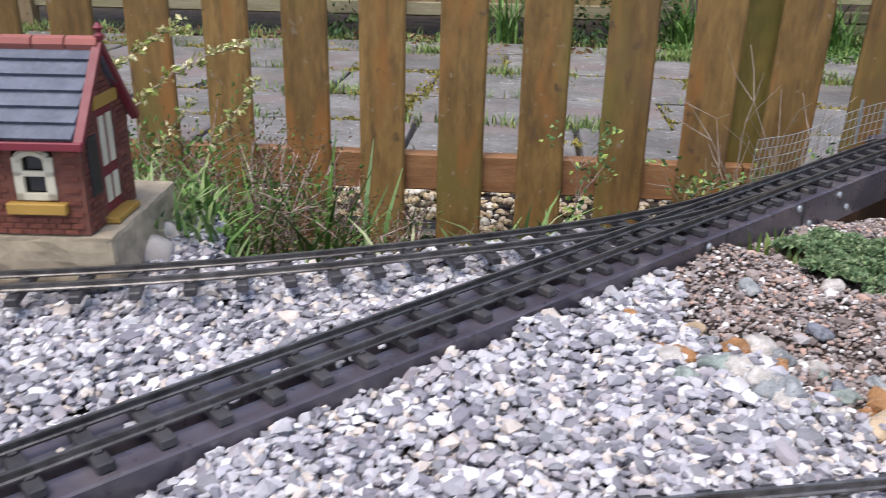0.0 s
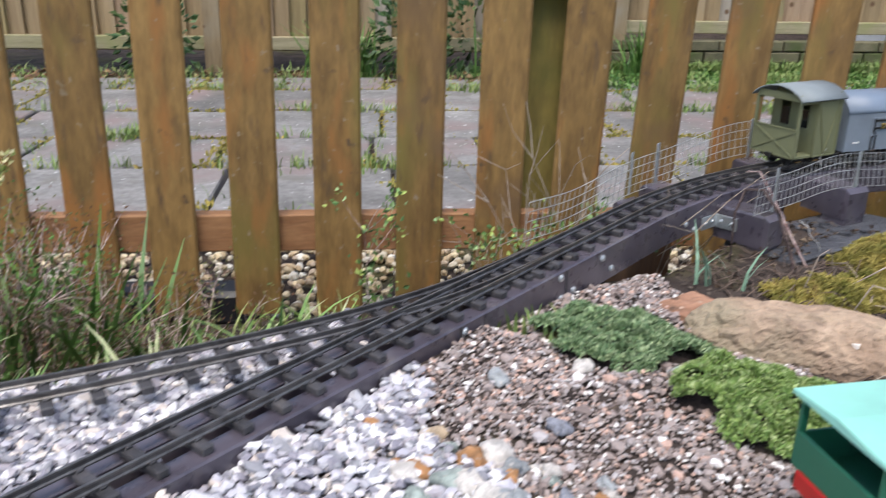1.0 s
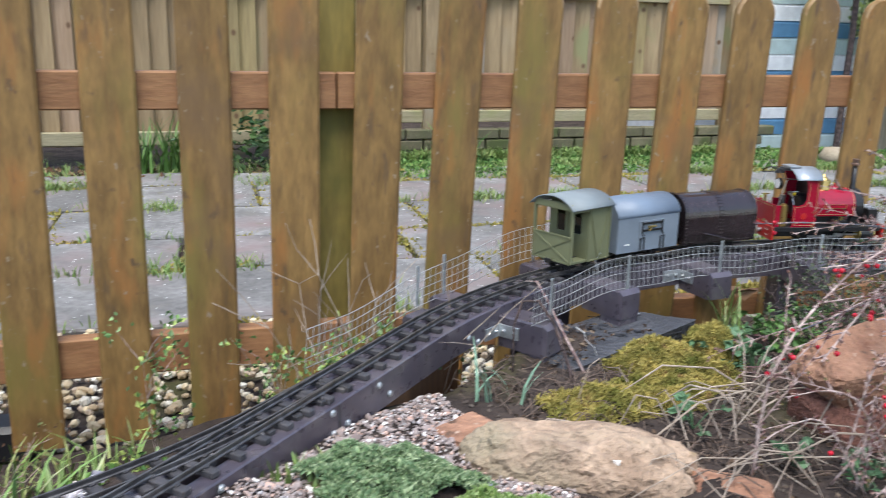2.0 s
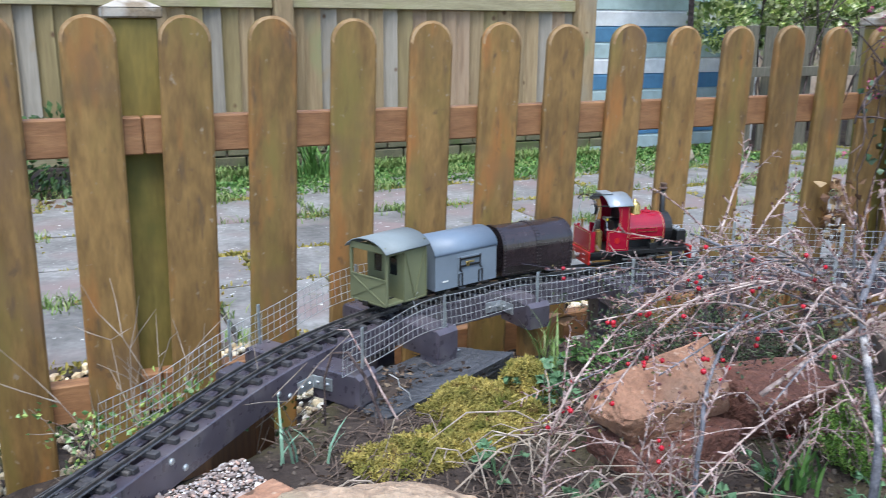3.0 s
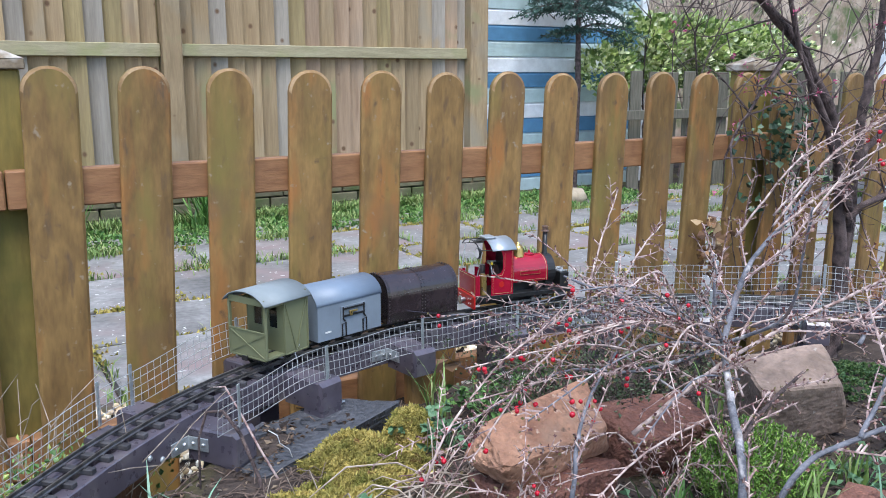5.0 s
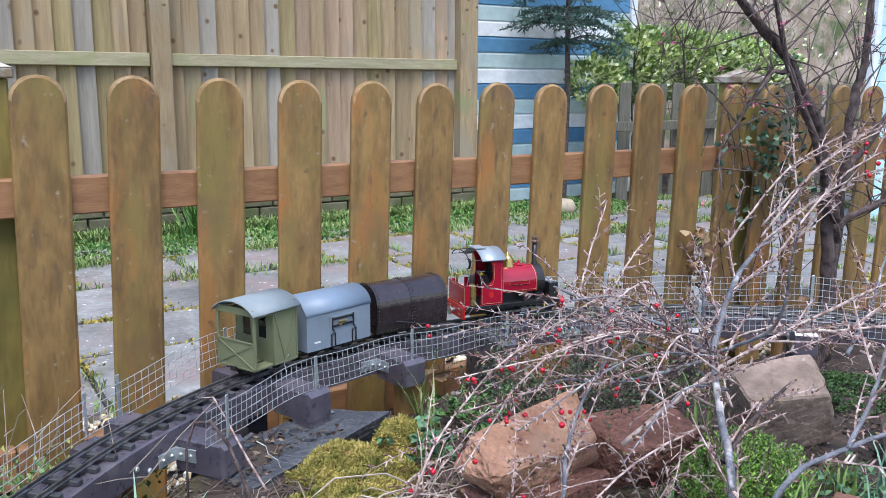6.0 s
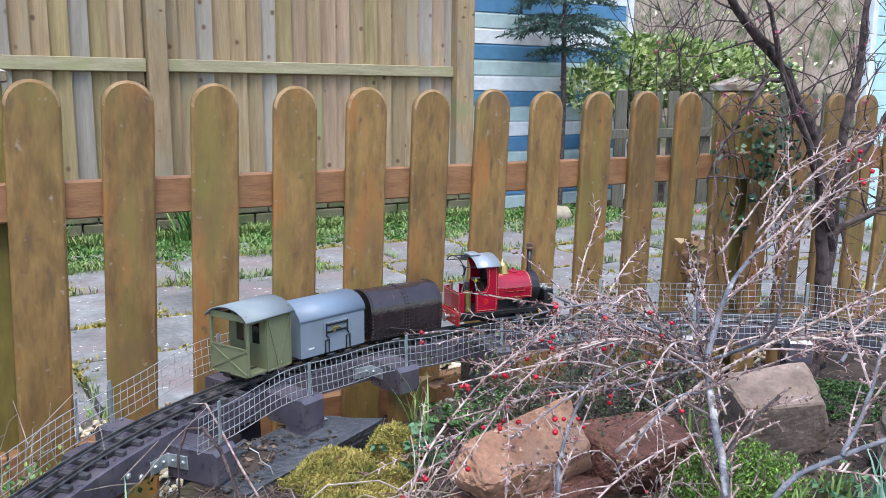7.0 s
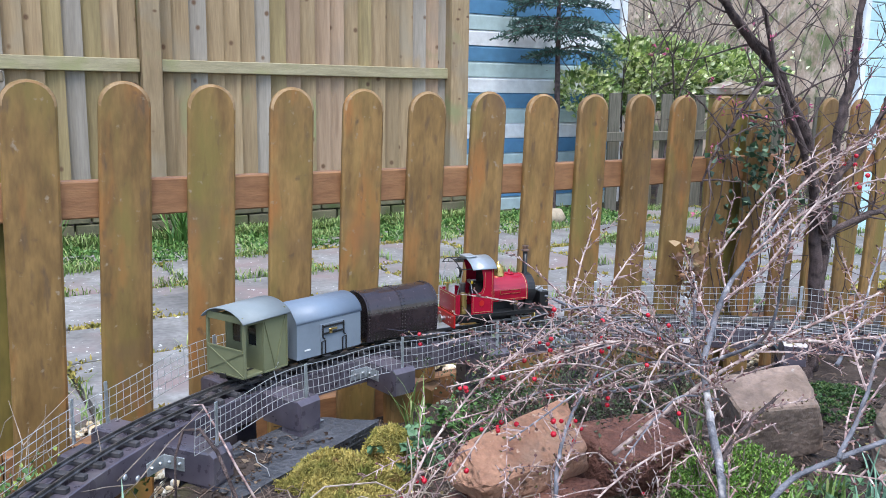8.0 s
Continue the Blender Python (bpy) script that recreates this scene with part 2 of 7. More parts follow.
M["blade_glauc"] = leafmat("blue_green_blade", [(0.13, 0.24, 0.17), (0.17, 0.29, 0.20)])
M["moss"] = mat("moss_frond", (0.13, 0.14, 0.025), (0.46, 0.37, 0.11), 26, 0.9, 0.0, rand=0.1, fine=5, speck=1.2, stain=[(40, 0.60, 0.72, (0.22, 0.12, 0.05))])
M["white_stone"] = mat("white_stone", (0.50, 0.45, 0.41), (0.68, 0.63, 0.58), 12, 0.7, 0.5, rand=0.08, stain=[(20, 0.62, 0.72, (0.5, 0.38, 0.3))])
M["concrete"] = mat("concrete_slab", (0.29, 0.235, 0.165), (0.43, 0.36, 0.265), 10, 0.85, 0.8, bdist=0.003, stain=[(30, 0.62, 0.7, (0.3, 0.25, 0.18))])


def paint(name, c, rough=0.4, rand=0.03, metal=0.0, spec=0.5, coat=0.0, vary=0.82):
    return mat(name, tuple(v * vary for v in c), c, 14, rough, 0.12, rand=rand, metal=metal, spec=spec, fine=11, bdist=0.0004, coat=coat, speck=0.16)


M["blue_board"] = paint("blue_paint", (0.10, 0.25, 0.42), 0.55)
M["teal_board"] = paint("pale_teal_paint", (0.46, 0.58, 0.58), 0.55)
M["white_board"] = paint("white_paint", (0.78, 0.80, 0.82), 0.55)
M["cyan_board"] = paint("pale_cyan_paint", (0.50, 0.72, 0.76), 0.55)
M["black"] = paint("black_paint", (0.016, 0.016, 0.017), 0.35)
M["blackplastic"] = paint("black_plastic", (0.02, 0.021, 0.026), 0.4)
M["red"] = paint("crimson_paint", (0.32, 0.006, 0.026), 0.22, coat=0.5)
M["vermilion"] = paint("vermilion_paint", (0.46, 0.014, 0.012), 0.35)
M["gold"] = paint("brass", (0.62, 0.44, 0.16), 0.3, metal=0.9)
M["line"] = paint("lining_cream", (0.46, 0.32, 0.14), 0.5)
M["steel"] = paint("bright_steel", (0.62, 0.63, 0.64), 0.3, metal=0.9)
M["roofgrey"] = paint("grey_metal_roof", (0.36, 0.40, 0.44), 0.38, metal=0.35)
M["dial"] = paint("white_dial", (0.82, 0.82, 0.8), 0.3)
M["yellow"] = paint("yellow_knob", (0.85, 0.62, 0.02), 0.4)
M["olive"] = paint("olive_green_paint", (0.168, 0.178, 0.094), 0.6)
M["oliveroof"] = paint("grey_green_roof", (0.205, 0.238, 0.252), 0.6)
M["vangrey"] = paint("blue_grey_paint", (0.200, 0.240, 0.285), 0.5)
M["vanroof"] = paint("blue_grey_roof", (0.165, 0.215, 0.285), 0.45)
M["browniron"] = mat("riveted_iron", (0.018, 0.012, 0.014), (0.034, 0.023, 0.025), 18, 0.22, 0.25, coat=0.3, stain=[(24, 0.68, 0.82, (0.038, 0.021, 0.017))], spec=0.6)
M["rivet"] = mat("rivet_iron", (0.010, 0.008, 0.009), (0.020, 0.015, 0.016), 18, 0.42, 0.0, spec=0.4)
M["brick"] = mat("model_brick", (0.14, 0.045, 0.032), (0.23, 0.075, 0.05), 40, 0.8, 0.5, rand=0.12)
M["mortar"] = mat("model_mortar", (0.13, 0.048, 0.036), (0.2, 0.078, 0.056), 60, 0.9, 0.4)
M["slateroof"] = mat("model_slate", (0.09, 0.105, 0.145), (0.15, 0.17, 0.22), 30, 0.55, 0.3, rand=0.12)
M["maroon"] = paint("maroon_trim", (0.21, 0.025, 0.04), 0.5)
M["ridge"] = paint("terracotta_ridge", (0.36, 0.12, 0.10), 0.7)
M["cream"] = paint("cream_paint", (0.76, 0.70, 0.54), 0.5)
M["ochre"] = paint("ochre_sill", (0.48, 0.28, 0.06), 0.6)
M["shutter"] = paint("dark_board", (0.025, 0.028, 0.032), 0.5)
M["window"] = paint("dark_glass", (0.012, 0.014, 0.016), 0.08, spec=0.8)
M["darkgreen"] = paint("dark_green_paint", (0.012, 0.13, 0.075), 0.4)
# pale mint tone holds the sky's reflection on the green roof
M["mint"] = paint("sky_sheen_roof", (0.26, 0.60, 0.50), 0.35)
M["brickwall"] = mat("old_brick", (0.09, 0.085, 0.05), (0.16, 0.14, 0.085), 12, 0.9, 0.6, stain=[(6, 0.5, 0.65, (0.07, 0.085, 0.03))])
M["farwall"] = mat("far_bank", (0.27, 0.195, 0.14), (0.50, 0.405, 0.32), 2.5, 0.9, 0.6, bdist=0.03, stain=[(3, 0.5, 0.65, (0.10, 0.13, 0.05))])


# ---- mesh helpers ----
class Form:
    def __init__(self):
        self.v, self.f = [], []

    def add(self, verts, faces, m=None):
        k = len(self.v)
        self.v += [tuple(m @ Vector(p)) if m else tuple(p) for p in verts]
        self.f += [tuple(i + k for i in q) for q in faces]
        return self

    def box(self, c, s, ch=0.0, m=None):
        h = [a / 2 for a in s]
        ch = min(ch, *(a * 0.45 for a in h))
        vs, fs, key = [], [], {}
        if ch <= 0:
            for sx in (-1, 1):
                for sy in (-1, 1):
                    for sz in (-1, 1):
                        vs.append((c[0] + sx * h[0], c[1] + sy * h[1], c[2] + sz * h[2]))
            fs = [(0, 1, 3, 2), (4, 6, 7, 5), (0, 4, 5, 1), (2, 3, 7, 6), (0, 2, 6, 4), (1, 5, 7, 3)]
            return self.add(vs, fs, m)
        for sx in (-1, 1):
            for sy in (-1, 1):
                for sz in (-1, 1):
                    s3 = (sx, sy, sz)
                    for a in range(3):
                        p = [c[i] + s3[i] * (h[i] if i == a else h[i] - ch) for i in range(3)]
                        key[(s3, a)] = len(vs)
                        vs.append(tuple(p))
        for a in range(3):
            b, d = (a + 1) % 3, (a + 2) % 3
            for s0 in (-1, 1):
                loop = []
                for sb, sd in ((-1, -1), (1, -1), (1, 1), (-1, 1)):
                    t3 = [0, 0, 0]
                    t3[a], t3[b], t3[d] = s0, sb, sd
                    loop.append(key[(tuple(t3), a)])
                fs.append(tuple(loop if s0 > 0 else loop[::-1]))
            for sb in (-1, 1):
                for sd in (-1, 1):
                    lo, hi = [0, 0, 0], [0, 0, 0]
                    lo[a], lo[b], lo[d] = -1, sb, sd
                    hi[a], hi[b], hi[d] = 1, sb, sd
                    q = (key[(tuple(lo), b)], key[(tuple(hi), b)], key[(tuple(hi), d)], key[(tuple(lo), d)])
                    fs.append(q if sb * sd > 0 else q[::-1])
        for sx in (-1, 1):
            for sy in (-1, 1):
                for sz in (-1, 1):
                    q = tuple(key[((sx, sy, sz), a)] for a in range(3))
                    fs.append(q if sx * sy * sz > 0 else q[::-1])
        return self.add(vs, fs, m)

    def tube(self, pts, r, n=6, caps=True, m=None):
        pts = [Vector(p) for p in pts]
        rs = r if isinstance(r, (list, tuple)) else [r] * len(pts)
        vs, fs = [], []
        up = None
        for i, p in enumerate(pts):
            d = (pts[min(i + 1, len(pts) - 1)] - pts[max(i - 1, 0)]).normalized()
            if up is None:
                up = d.orthogonal().normalized()
            up = (up - d * up.dot(d))
            up = up.normalized() if up.length > 1e-6 else d.orthogonal().normalized()
            w = d.cross(up)
            for k in range(n):
                a = 2 * math.pi * k / n
                vs.append(p + (up * math.cos(a) + w * math.sin(a)) * rs[i])
        for i in range(len(pts) - 1):
            for k in range(n):
                k2 = (k + 1) % n
                fs.append((i * n + k, i * n + k2, (i + 1) * n + k2, (i + 1) * n + k))
        if caps:
            fs += [tuple(range(n))[::-1], tuple(range((len(pts) - 1) * n, len(pts) * n))]
        return self.add(vs, fs, m)

    def cyl(self, p, q, r, n=12, r2=None):
        return self.tube([p, q], [r, r if r2 is None else r2], n)

    def lathe(self, prof, n=16, m=None):
        vs, fs = [], []
        for r, z in prof:
            for k in range(n):
                a = 2 * math.pi * k / n
                vs.append((r * math.cos(a), r * math.sin(a), z))
        for i in range(len(prof) - 1):
            for k in range(n):
                k2 = (k + 1) % n
                fs.append((i * n + k, i * n + k2, (i + 1) * n + k2, (i + 1) * n + k))
        fs += [tuple(range(n))[::-1], tuple(range((len(prof) - 1) * n, len(prof) * n))]
        return self.add(vs, fs, m)

    def sweep(self, outline, x0, x1, m=None, caps=True):
        """A closed (y, z) outline drawn from x0 to x1."""
        n = len(outline)
        vs = [(x0, y, z) for y, z in outline] + [(x1, y, z) for y, z in outline]
        fs = [(k, (k + 1) % n, n + (k + 1) % n, n + k) for k in range(n)]
        if caps:
            fs += [tuple(range(n))[::-1], tuple(range(n, 2 * n))]
        return self.add(vs, fs, m)

    def along(self, path, outline):
        """A closed (side, up) outline carried along a path of (point, side) pairs."""
        n = len(outline)
        vs, fs = [], []
        for p, side in path:
            for a, b in outline:
                vs.append((p[0] + side[0] * a, p[1] + side[1] * a, p[2] + b))
        for i in range(len(path) - 1):
            for k in range(n):
                fs.append((i * n + k, i * n + (k + 1) % n, (i + 1) * n + (k + 1) % n, (i + 1) * n + k))
        fs += [tuple(range(n))[::-1], tuple(range((len(path) - 1) * n, len(path) * n))]
        return self.add(vs, fs)

    def mesh(self, name, material, smooth=False):
        me = bpy.data.meshes.new(name)
        me.from_pydata(self.v, [], self.f)
        bm = bmesh.new()
        bm.from_mesh(me)
        bmesh.ops.recalc_face_normals(bm, faces=bm.faces)
        bm.to_mesh(me)
        bm.free()
        me.materials.append(material)
        if smooth:
            me.shade_smooth()
        return me


def bulk(name, verts, faces, material, smooth=False):
    """A large mesh from arrays of vertices and faces."""
    me = bpy.data.meshes.new(name)
    me.from_pydata(verts.tolist() if hasattr(verts, "tolist") else verts, [], faces.tolist() if hasattr(faces, "tolist") else faces)
    me.materials.append(material)
    if smooth:
        me.shade_smooth()
    return me


def thing(name, label, category, group="", kind="", m=None):
    ob = new(name)
    ob.empty_display_size = 0.05
    if m is not None:
        ob.matrix_world = m
    return tagged(ob, label, category, group, kind)


def part(name, form, material, parent, label="", smooth=False, kind=""):
    ob = new(name, form.mesh(name, material, smooth) if isinstance(form, Form) else form)
    ob.parent = parent
    return tagged(ob, label, kind=kind)


def solid(name, form, material, label, category, group="", kind="", smooth=False, m=None):
    ob = new(name, form.mesh(name, material, smooth) if isinstance(form, Form) else form)
    if m is not None:
        ob.matrix_world = m
    return tagged(ob, label, category, group, kind)


def sstep(a, b, x):
    t = np.clip((np.asarray(x, float) - a) / (b - a), 0, 1)
    return t * t * (3 - 2 * t)


# ---- the line of the railway: a straight that runs into a curve ----
RAIL = 0.375
CX, CY, R0 = 0.93, -1.325, 1.115
A0 = radians(47)
TX, TY = CX - R0 * math.sin(A0), CY + R0 * math.cos(A0)


def rail_at(s, off=0.0, z=0.0):
    """The point s metres along the line, off to its outer side, with its heading."""
    if s < 0:
        h = A0
        x, y = TX + s * math.cos(A0), TY + s * math.sin(A0)
    else:
        h = A0 - s / R0
        x, y = CX - R0 * math.sin(h), CY + R0 * math.cos(h)
    side = (-math.sin(h), math.cos(h))
    return (x + side[0] * off, y + side[1] * off, z), side, h


def rail_sn(x, y):
    """Distance along and outward from the line, for arrays."""
    x, y = np.asarray(x, float), np.asarray(y, float)
    ang = np.arctan2(x - CX, y - CY)
    s = (ang + A0) * R0
    n = np.hypot(x - CX, y - CY) - R0
    sl = (x - TX) * math.cos(A0) + (y - TY) * math.sin(A0)
    nl = -(x - TX) * math.sin(A0) + (y - TY) * math.cos(A0)
    use = (sl < 0) & (x < 1.0)
    return np.where(use, sl, s), np.where(use, nl, n)


def bumps(x, y, f):
    return np.sin(x * f + 1.3 * np.sin(y * f * 0.7)) * np.cos(y * f * 1.13 + 0.9 * np.sin(x * f * 0.6))


def beyond_siding(x, y):
    """Distance past the far edge of the siding's bed, for arrays."""
    line = np.interp(x, [-1.9, -1.25, -0.78, -0.45, -0.20, 0.03], [-1.33, -1.24, -1.145, -1.02, -0.875, -0.652])
    return (y - line) * 0.87 - 0.045


def ground_z(x, y):
    x, y = np.asarray(x, float), np.asarray(y, float)
    s, n = rail_sn(x, y)
    out = -0.105 + 0 * x
    bed = 0.335 - 0.055 * sstep(-0.15, 0.35, x + 0.35 * (y + 1.0)) + 0.004 * bumps(x, y, 40)
    bed = bed - 0.05 * sstep(0.35, 0.7, x) * sstep(-0.75, -0.45, y)
    north_left = 0.33 + (-0.06 - 0.33) * sstep(0.0, 0.26, beyond_siding(x, y) - 0.20 * sstep(-0.68, -0.78, x))
    north_right = 0.21 + (0.02 - 0.21) * sstep(-0.03, 0.13, n)
    north = north_left + (north_right - north_left) * sstep(-0.05, 0.25, s)
    z = np.where(n > 0, north, bed)
    edge = sstep(-0.09, 0.03, n) * sstep(-0.12, 0.1, s)
    z = np.where(n <= 0, bed + (north_right - bed) * edge, z)
    pit = sstep(-0.10, 0.0, s) * sstep(0.28, 0.14, s) * sstep(-0.05, 0.0, n) * sstep(0.4, 0.1, n)
    z = z - 0.10 * pit
    z = z + 0.018 * np.exp(-((x - 0.45) / 0.17) ** 2 - ((y + 0.42) / 0.11) ** 2)
    z = z + 0.006 * bumps(x, y, 23) + 0.003 * bumps(x + 3, y, 61)
    z = z + (out - z) * sstep(-0.02, 0.05, y)
    return z


def gz(x, y):
    return float(ground_z(x, y))


# ---- ground ----
def axis_steps(parts):
    out = []
    for a, b, d in parts:
        out += list(np.arange(a, b - 1e-9, d))
    return np.array(out + [parts[-1][1]])


gx = axis_steps([(-80, -10, 10), (-10, -2.4, 0.8), (-2.4, 3.2, 0.025), (3.2, 10, 0.8), (10, 80, 10)])
gy = axis_steps([(-80, -10, 10), (-10, -2.6, 0.8), (-2.6, 0.12, 0.02), (0.12, 10, 0.9), (10, 80, 10)])
GX, GY = np.meshgrid(gx, gy)
GZ = ground_z(GX, GY)
gv = np.stack([GX.ravel(), GY.ravel(), GZ.ravel()], 1)
nx = len(gx)
ii = (np.arange(len(gy) - 1)[:, None] * nx + np.arange(nx - 1)[None]).ravel()
gf = np.stack([ii, ii + 1, ii + nx + 1, ii + nx], 1)
tagged(new("ground", bulk("ground", gv, gf, M["soil"], True)), "dark brown garden soil with leaf litter under rockery", "ground", kind="structure")

# ---- front picket fence ----
PITCH, PW, PT = 0.173, 0.101, 0.019


def pale_mesh(seed, top):
    r = random.Random(seed)
    hw = PW / 2
    outline = [(-hw, -0.045), (hw, -0.045)]
    for k in range(13):
        a = math.pi * k / 12
        outline.append((hw * math.cos(a), top - 0.046 + 0.046 * math.sin(a)))
    f = Form()
    rings = [(0.0, 0.0058), (0.0035, 0.001), (0.007, 0.0), (PT, 0.0030)]
    n = len(outline)
    for y, inset in rings:
        for x, z in outline:
            sx = (hw - inset) / hw
            zz = z - inset if z > 0.5 else z
            f.v.append((x * sx, y, zz))
    for j in range(3):
        for k in range(n):
            f.f.append((j * n + k, j * n + (k + 1) % n, (j + 1) * n + (k + 1) % n, (j + 1) * n + k))
    f.f += [tuple(range(n)), tuple(range(3 * n, 4 * n))[::-1]]
    me = f.mesh("pale", M["pale"])
    me.materials.append(M["pale_edge"])
    for j in range(2):
        for k in range(n):
            if j == 0 and 1 < k < n - 1:
                me.polygons[j * n + k].material_index = 1
    return me


fence = thing("picket_fence", "golden-brown stained picket fence with round-topped pales", "fence")
pales = [pale_mesh(k, 0.896 + 0.005 * k) for k in range(3)]
rr = random.Random(3)
for i in range(-13, 21):
    # the panel right of the post has sagged: its pales lean by two degrees
    ob = part("pale", pales[2 if i < 3 else 1 if i < 6 else 0], None, fence)
    lean = radians((2.0 if i > 1 else 1.3 if i == 1 else 0.4) + rr.uniform(-0.35, 0.35))
    ob.location = (i * PITCH + rr.uniform(-0.002, 0.002) - 0.75 * math.tan(lean), rr.uniform(-0.001, 0.001), rr.uniform(-0.002, 0.002))
    ob.rotation_euler = (0, lean, 0)
JOINTS = [-2.0, 0.089, 2.21, 3.6]
for a, b in zip(JOINTS, JOINTS[1:]):
    for z0, z1 in ((0.638, 0.712), (0.094, 0.178)):
        f = Form().box(((a + b) / 2, 0.039, (z0 + z1) / 2), (b - a - 0.003, 0.038, z1 - z0), 0.003)
        part("rail", f, M["rail"], fence)
for x in JOINTS[:3]:
    post = part("post", Form().box((x, 0.105, 0.40), (0.092, 0.09, 1.0), 0.004), M["post"], fence, "greenish square fence post")
    cap = Form().box((x, 0.105, 0.909), (0.112, 0.112, 0.02), 0.003)
    cap.add([(x - 0.056, 0.049, 0.919), (x + 0.056, 0.049, 0.919), (x + 0.056, 0.161, 0.919), (x - 0.056, 0.161, 0.919), (x, 0.105, 0.945)],
            [(0, 1, 4), (1, 2, 4), (2, 3, 4), (3, 0, 4), (0, 3, 2, 1)])
    part("cap", cap, M["cap"], post, "weathered pyramid post cap")

# ---- back fence of upright boards ----
BF = 4.10
back = thing("board_fence", "tall weathered closeboard timber fence with horizontal rails", "fence")
bboards = []
for k, bmat in enumerate(("board", "board", "board_pink", "board_olive", "board_grey")):
    f = Form()
    w = 0.125
    f.add([(0, 0, 0), (w, -0.042, 0), (w, 0.006, 0), (0, 0.006, 0), (0, 0, 1), (w, -0.042, 1), (w, 0.006, 1), (0, 0.006, 1)],
          [(0, 1, 5, 4), (1, 2, 6, 5), (2, 3, 7, 6), (3, 0, 4, 7), (4, 5, 6, 7), (3, 2, 1, 0)])
    bboards.append(f.mesh("board", M[bmat]))
x = -4.4
while x < 3.60:
    ob = part("board", bboards[rr.choice((0, 1, 2, 2, 3, 3, 0, 4))], None, back)
    base = 0.20 if x > 0.6 else 0.02
    ob.location, ob.scale = (x, BF + rr.uniform(0, 0.004), base), (1, 1, 1.95 - base)
    x += 0.112 + rr.uniform(-0.006, 0.006)
for z0, z1, xa, xb in ((1.0, 1.085, -4.4, 1.29), (1.005, 1.085, 1.42, 3.62), (0.03, 0.115, -4.4, 0.55), (0.16, 0.24, 0.7, 3.62), (1.72, 1.80, -4.4, 3.62)):
    f = Form().box(((xa + xb) / 2, BF - 0.045, (z0 + z1) / 2), (xb - xa, 0.05, z1 - z0), 0.004)
    part("rail", f, M["board_rail"], back)
for x, w in ((-3.9, 0.11), (-1.3, 0.11), (1.355, 0.125), (3.70, 0.16)):
    part("post", Form().box((x, BF - 0.07, 0.90), (w, 0.10, 2.1), 0.006), M["board"], back)
plinth = thing("brick_edging", "low mossy old brick edging under the board fence", "edging", kind="structure")
for row in range(2):
    for k in range(15):
        f = Form().box((0.72 + k * 0.225 + (row % 2) * 0.1, BF - 0.09, -0.03 + row * 0.075 + 0.04), (0.212, 0.10, 0.066), 0.006)
        part("brick", f, M["brickwall"], plinth)

# ---- paved yard behind the picket fence ----
yard = thing("pavement", "worn grey stone paving slabs with mossy joints", "paving", kind="structure")
rp = random.Random(11)
y = 0.80
joints = []
while y < 3.25:
    d = rp.choice([0.44, 0.6, 0.5])
    x = -5.2 + rp.uniform(0, 0.4)
    while x < 9.0:
        w = rp.choice([0.45, 0.6, 0.75, 0.6])
        f = Form().box((0, 0, 0), (w - 0.02, d - 0.02, 0.05), 0.007)
        f.v = [(p[0] + rp.uniform(-0.006, 0.006), p[1] + rp.uniform(-0.006, 0.006), p[2]) for p in f.v]
        ob = part("slab", f, M["slab"], yard)
        ob.location = (x + w / 2, y + d / 2, -0.098 + rp.uniform(-0.004, 0.004))
        ob.rotation_euler = (rp.uniform(-0.006, 0.006), rp.uniform(-0.006, 0.006), rp.uniform(-0.006, 0.006))
        joints.append((x, y, w, d))
        x += w
    y += d

# ---- scatter helpers ----
_b = bmesh.new()
bmesh.ops.create_icosphere(_b, subdivisions=1, radius=1)
ICO_V = np.array([v.co[:] for v in _b.verts])
ICO_F = np.array([[v.index for v in q.verts] for q in _b.faces])
_b.free()


def rot_mats(n, g, tilt=math.pi):
    a, b, c = g.uniform(0, 2 * math.pi, n), g.uniform(-tilt, tilt, n), g.uniform(0, 2 * math.pi, n)
    ca, sa, cb, sb, cc, sc = np.cos(a), np.sin(a), np.cos(b), np.sin(b), np.cos(c), np.sin(c)
    z = np.zeros(n)
    o = np.ones(n)
    A = np.array([[ca, -sa, z], [sa, ca, z], [z, z, o]]).transpose(2, 0, 1)
    B = np.array([[o, z, z], [z, cb, -sb], [z, sb, cb]]).transpose(2, 0, 1)
    C = np.array([[cc, -sc, z], [sc, cc, z], [z, z, o]]).transpose(2, 0, 1)
    return A @ B @ C


def stones(name, pts, sizes, material, g, angular=0.25, flat=0.7, smooth=False, tilt=0.6):
    n = len(pts)
    shape = np.stack([g.uniform(0.8, 1.35, n), g.uniform(0.65, 1.0, n), g.uniform(flat * 0.7, flat * 1.2, n)], 1)
    v = ICO_V[None] * (1 + g.uniform(-angular, angular, (n, len(ICO_V), 1)))
    v = v * shape[:, None, :] * sizes[:, None, None] * 0.5
    v = np.einsum("nij,nkj->nki", rot_mats(n, g, tilt), v) + pts[:, None, :]
    f = ICO_F[None] + (np.arange(n) * len(ICO_V))[:, None, None]
    return bulk(name, v.reshape(-1, 3), f.reshape(-1, 3), material, smooth)


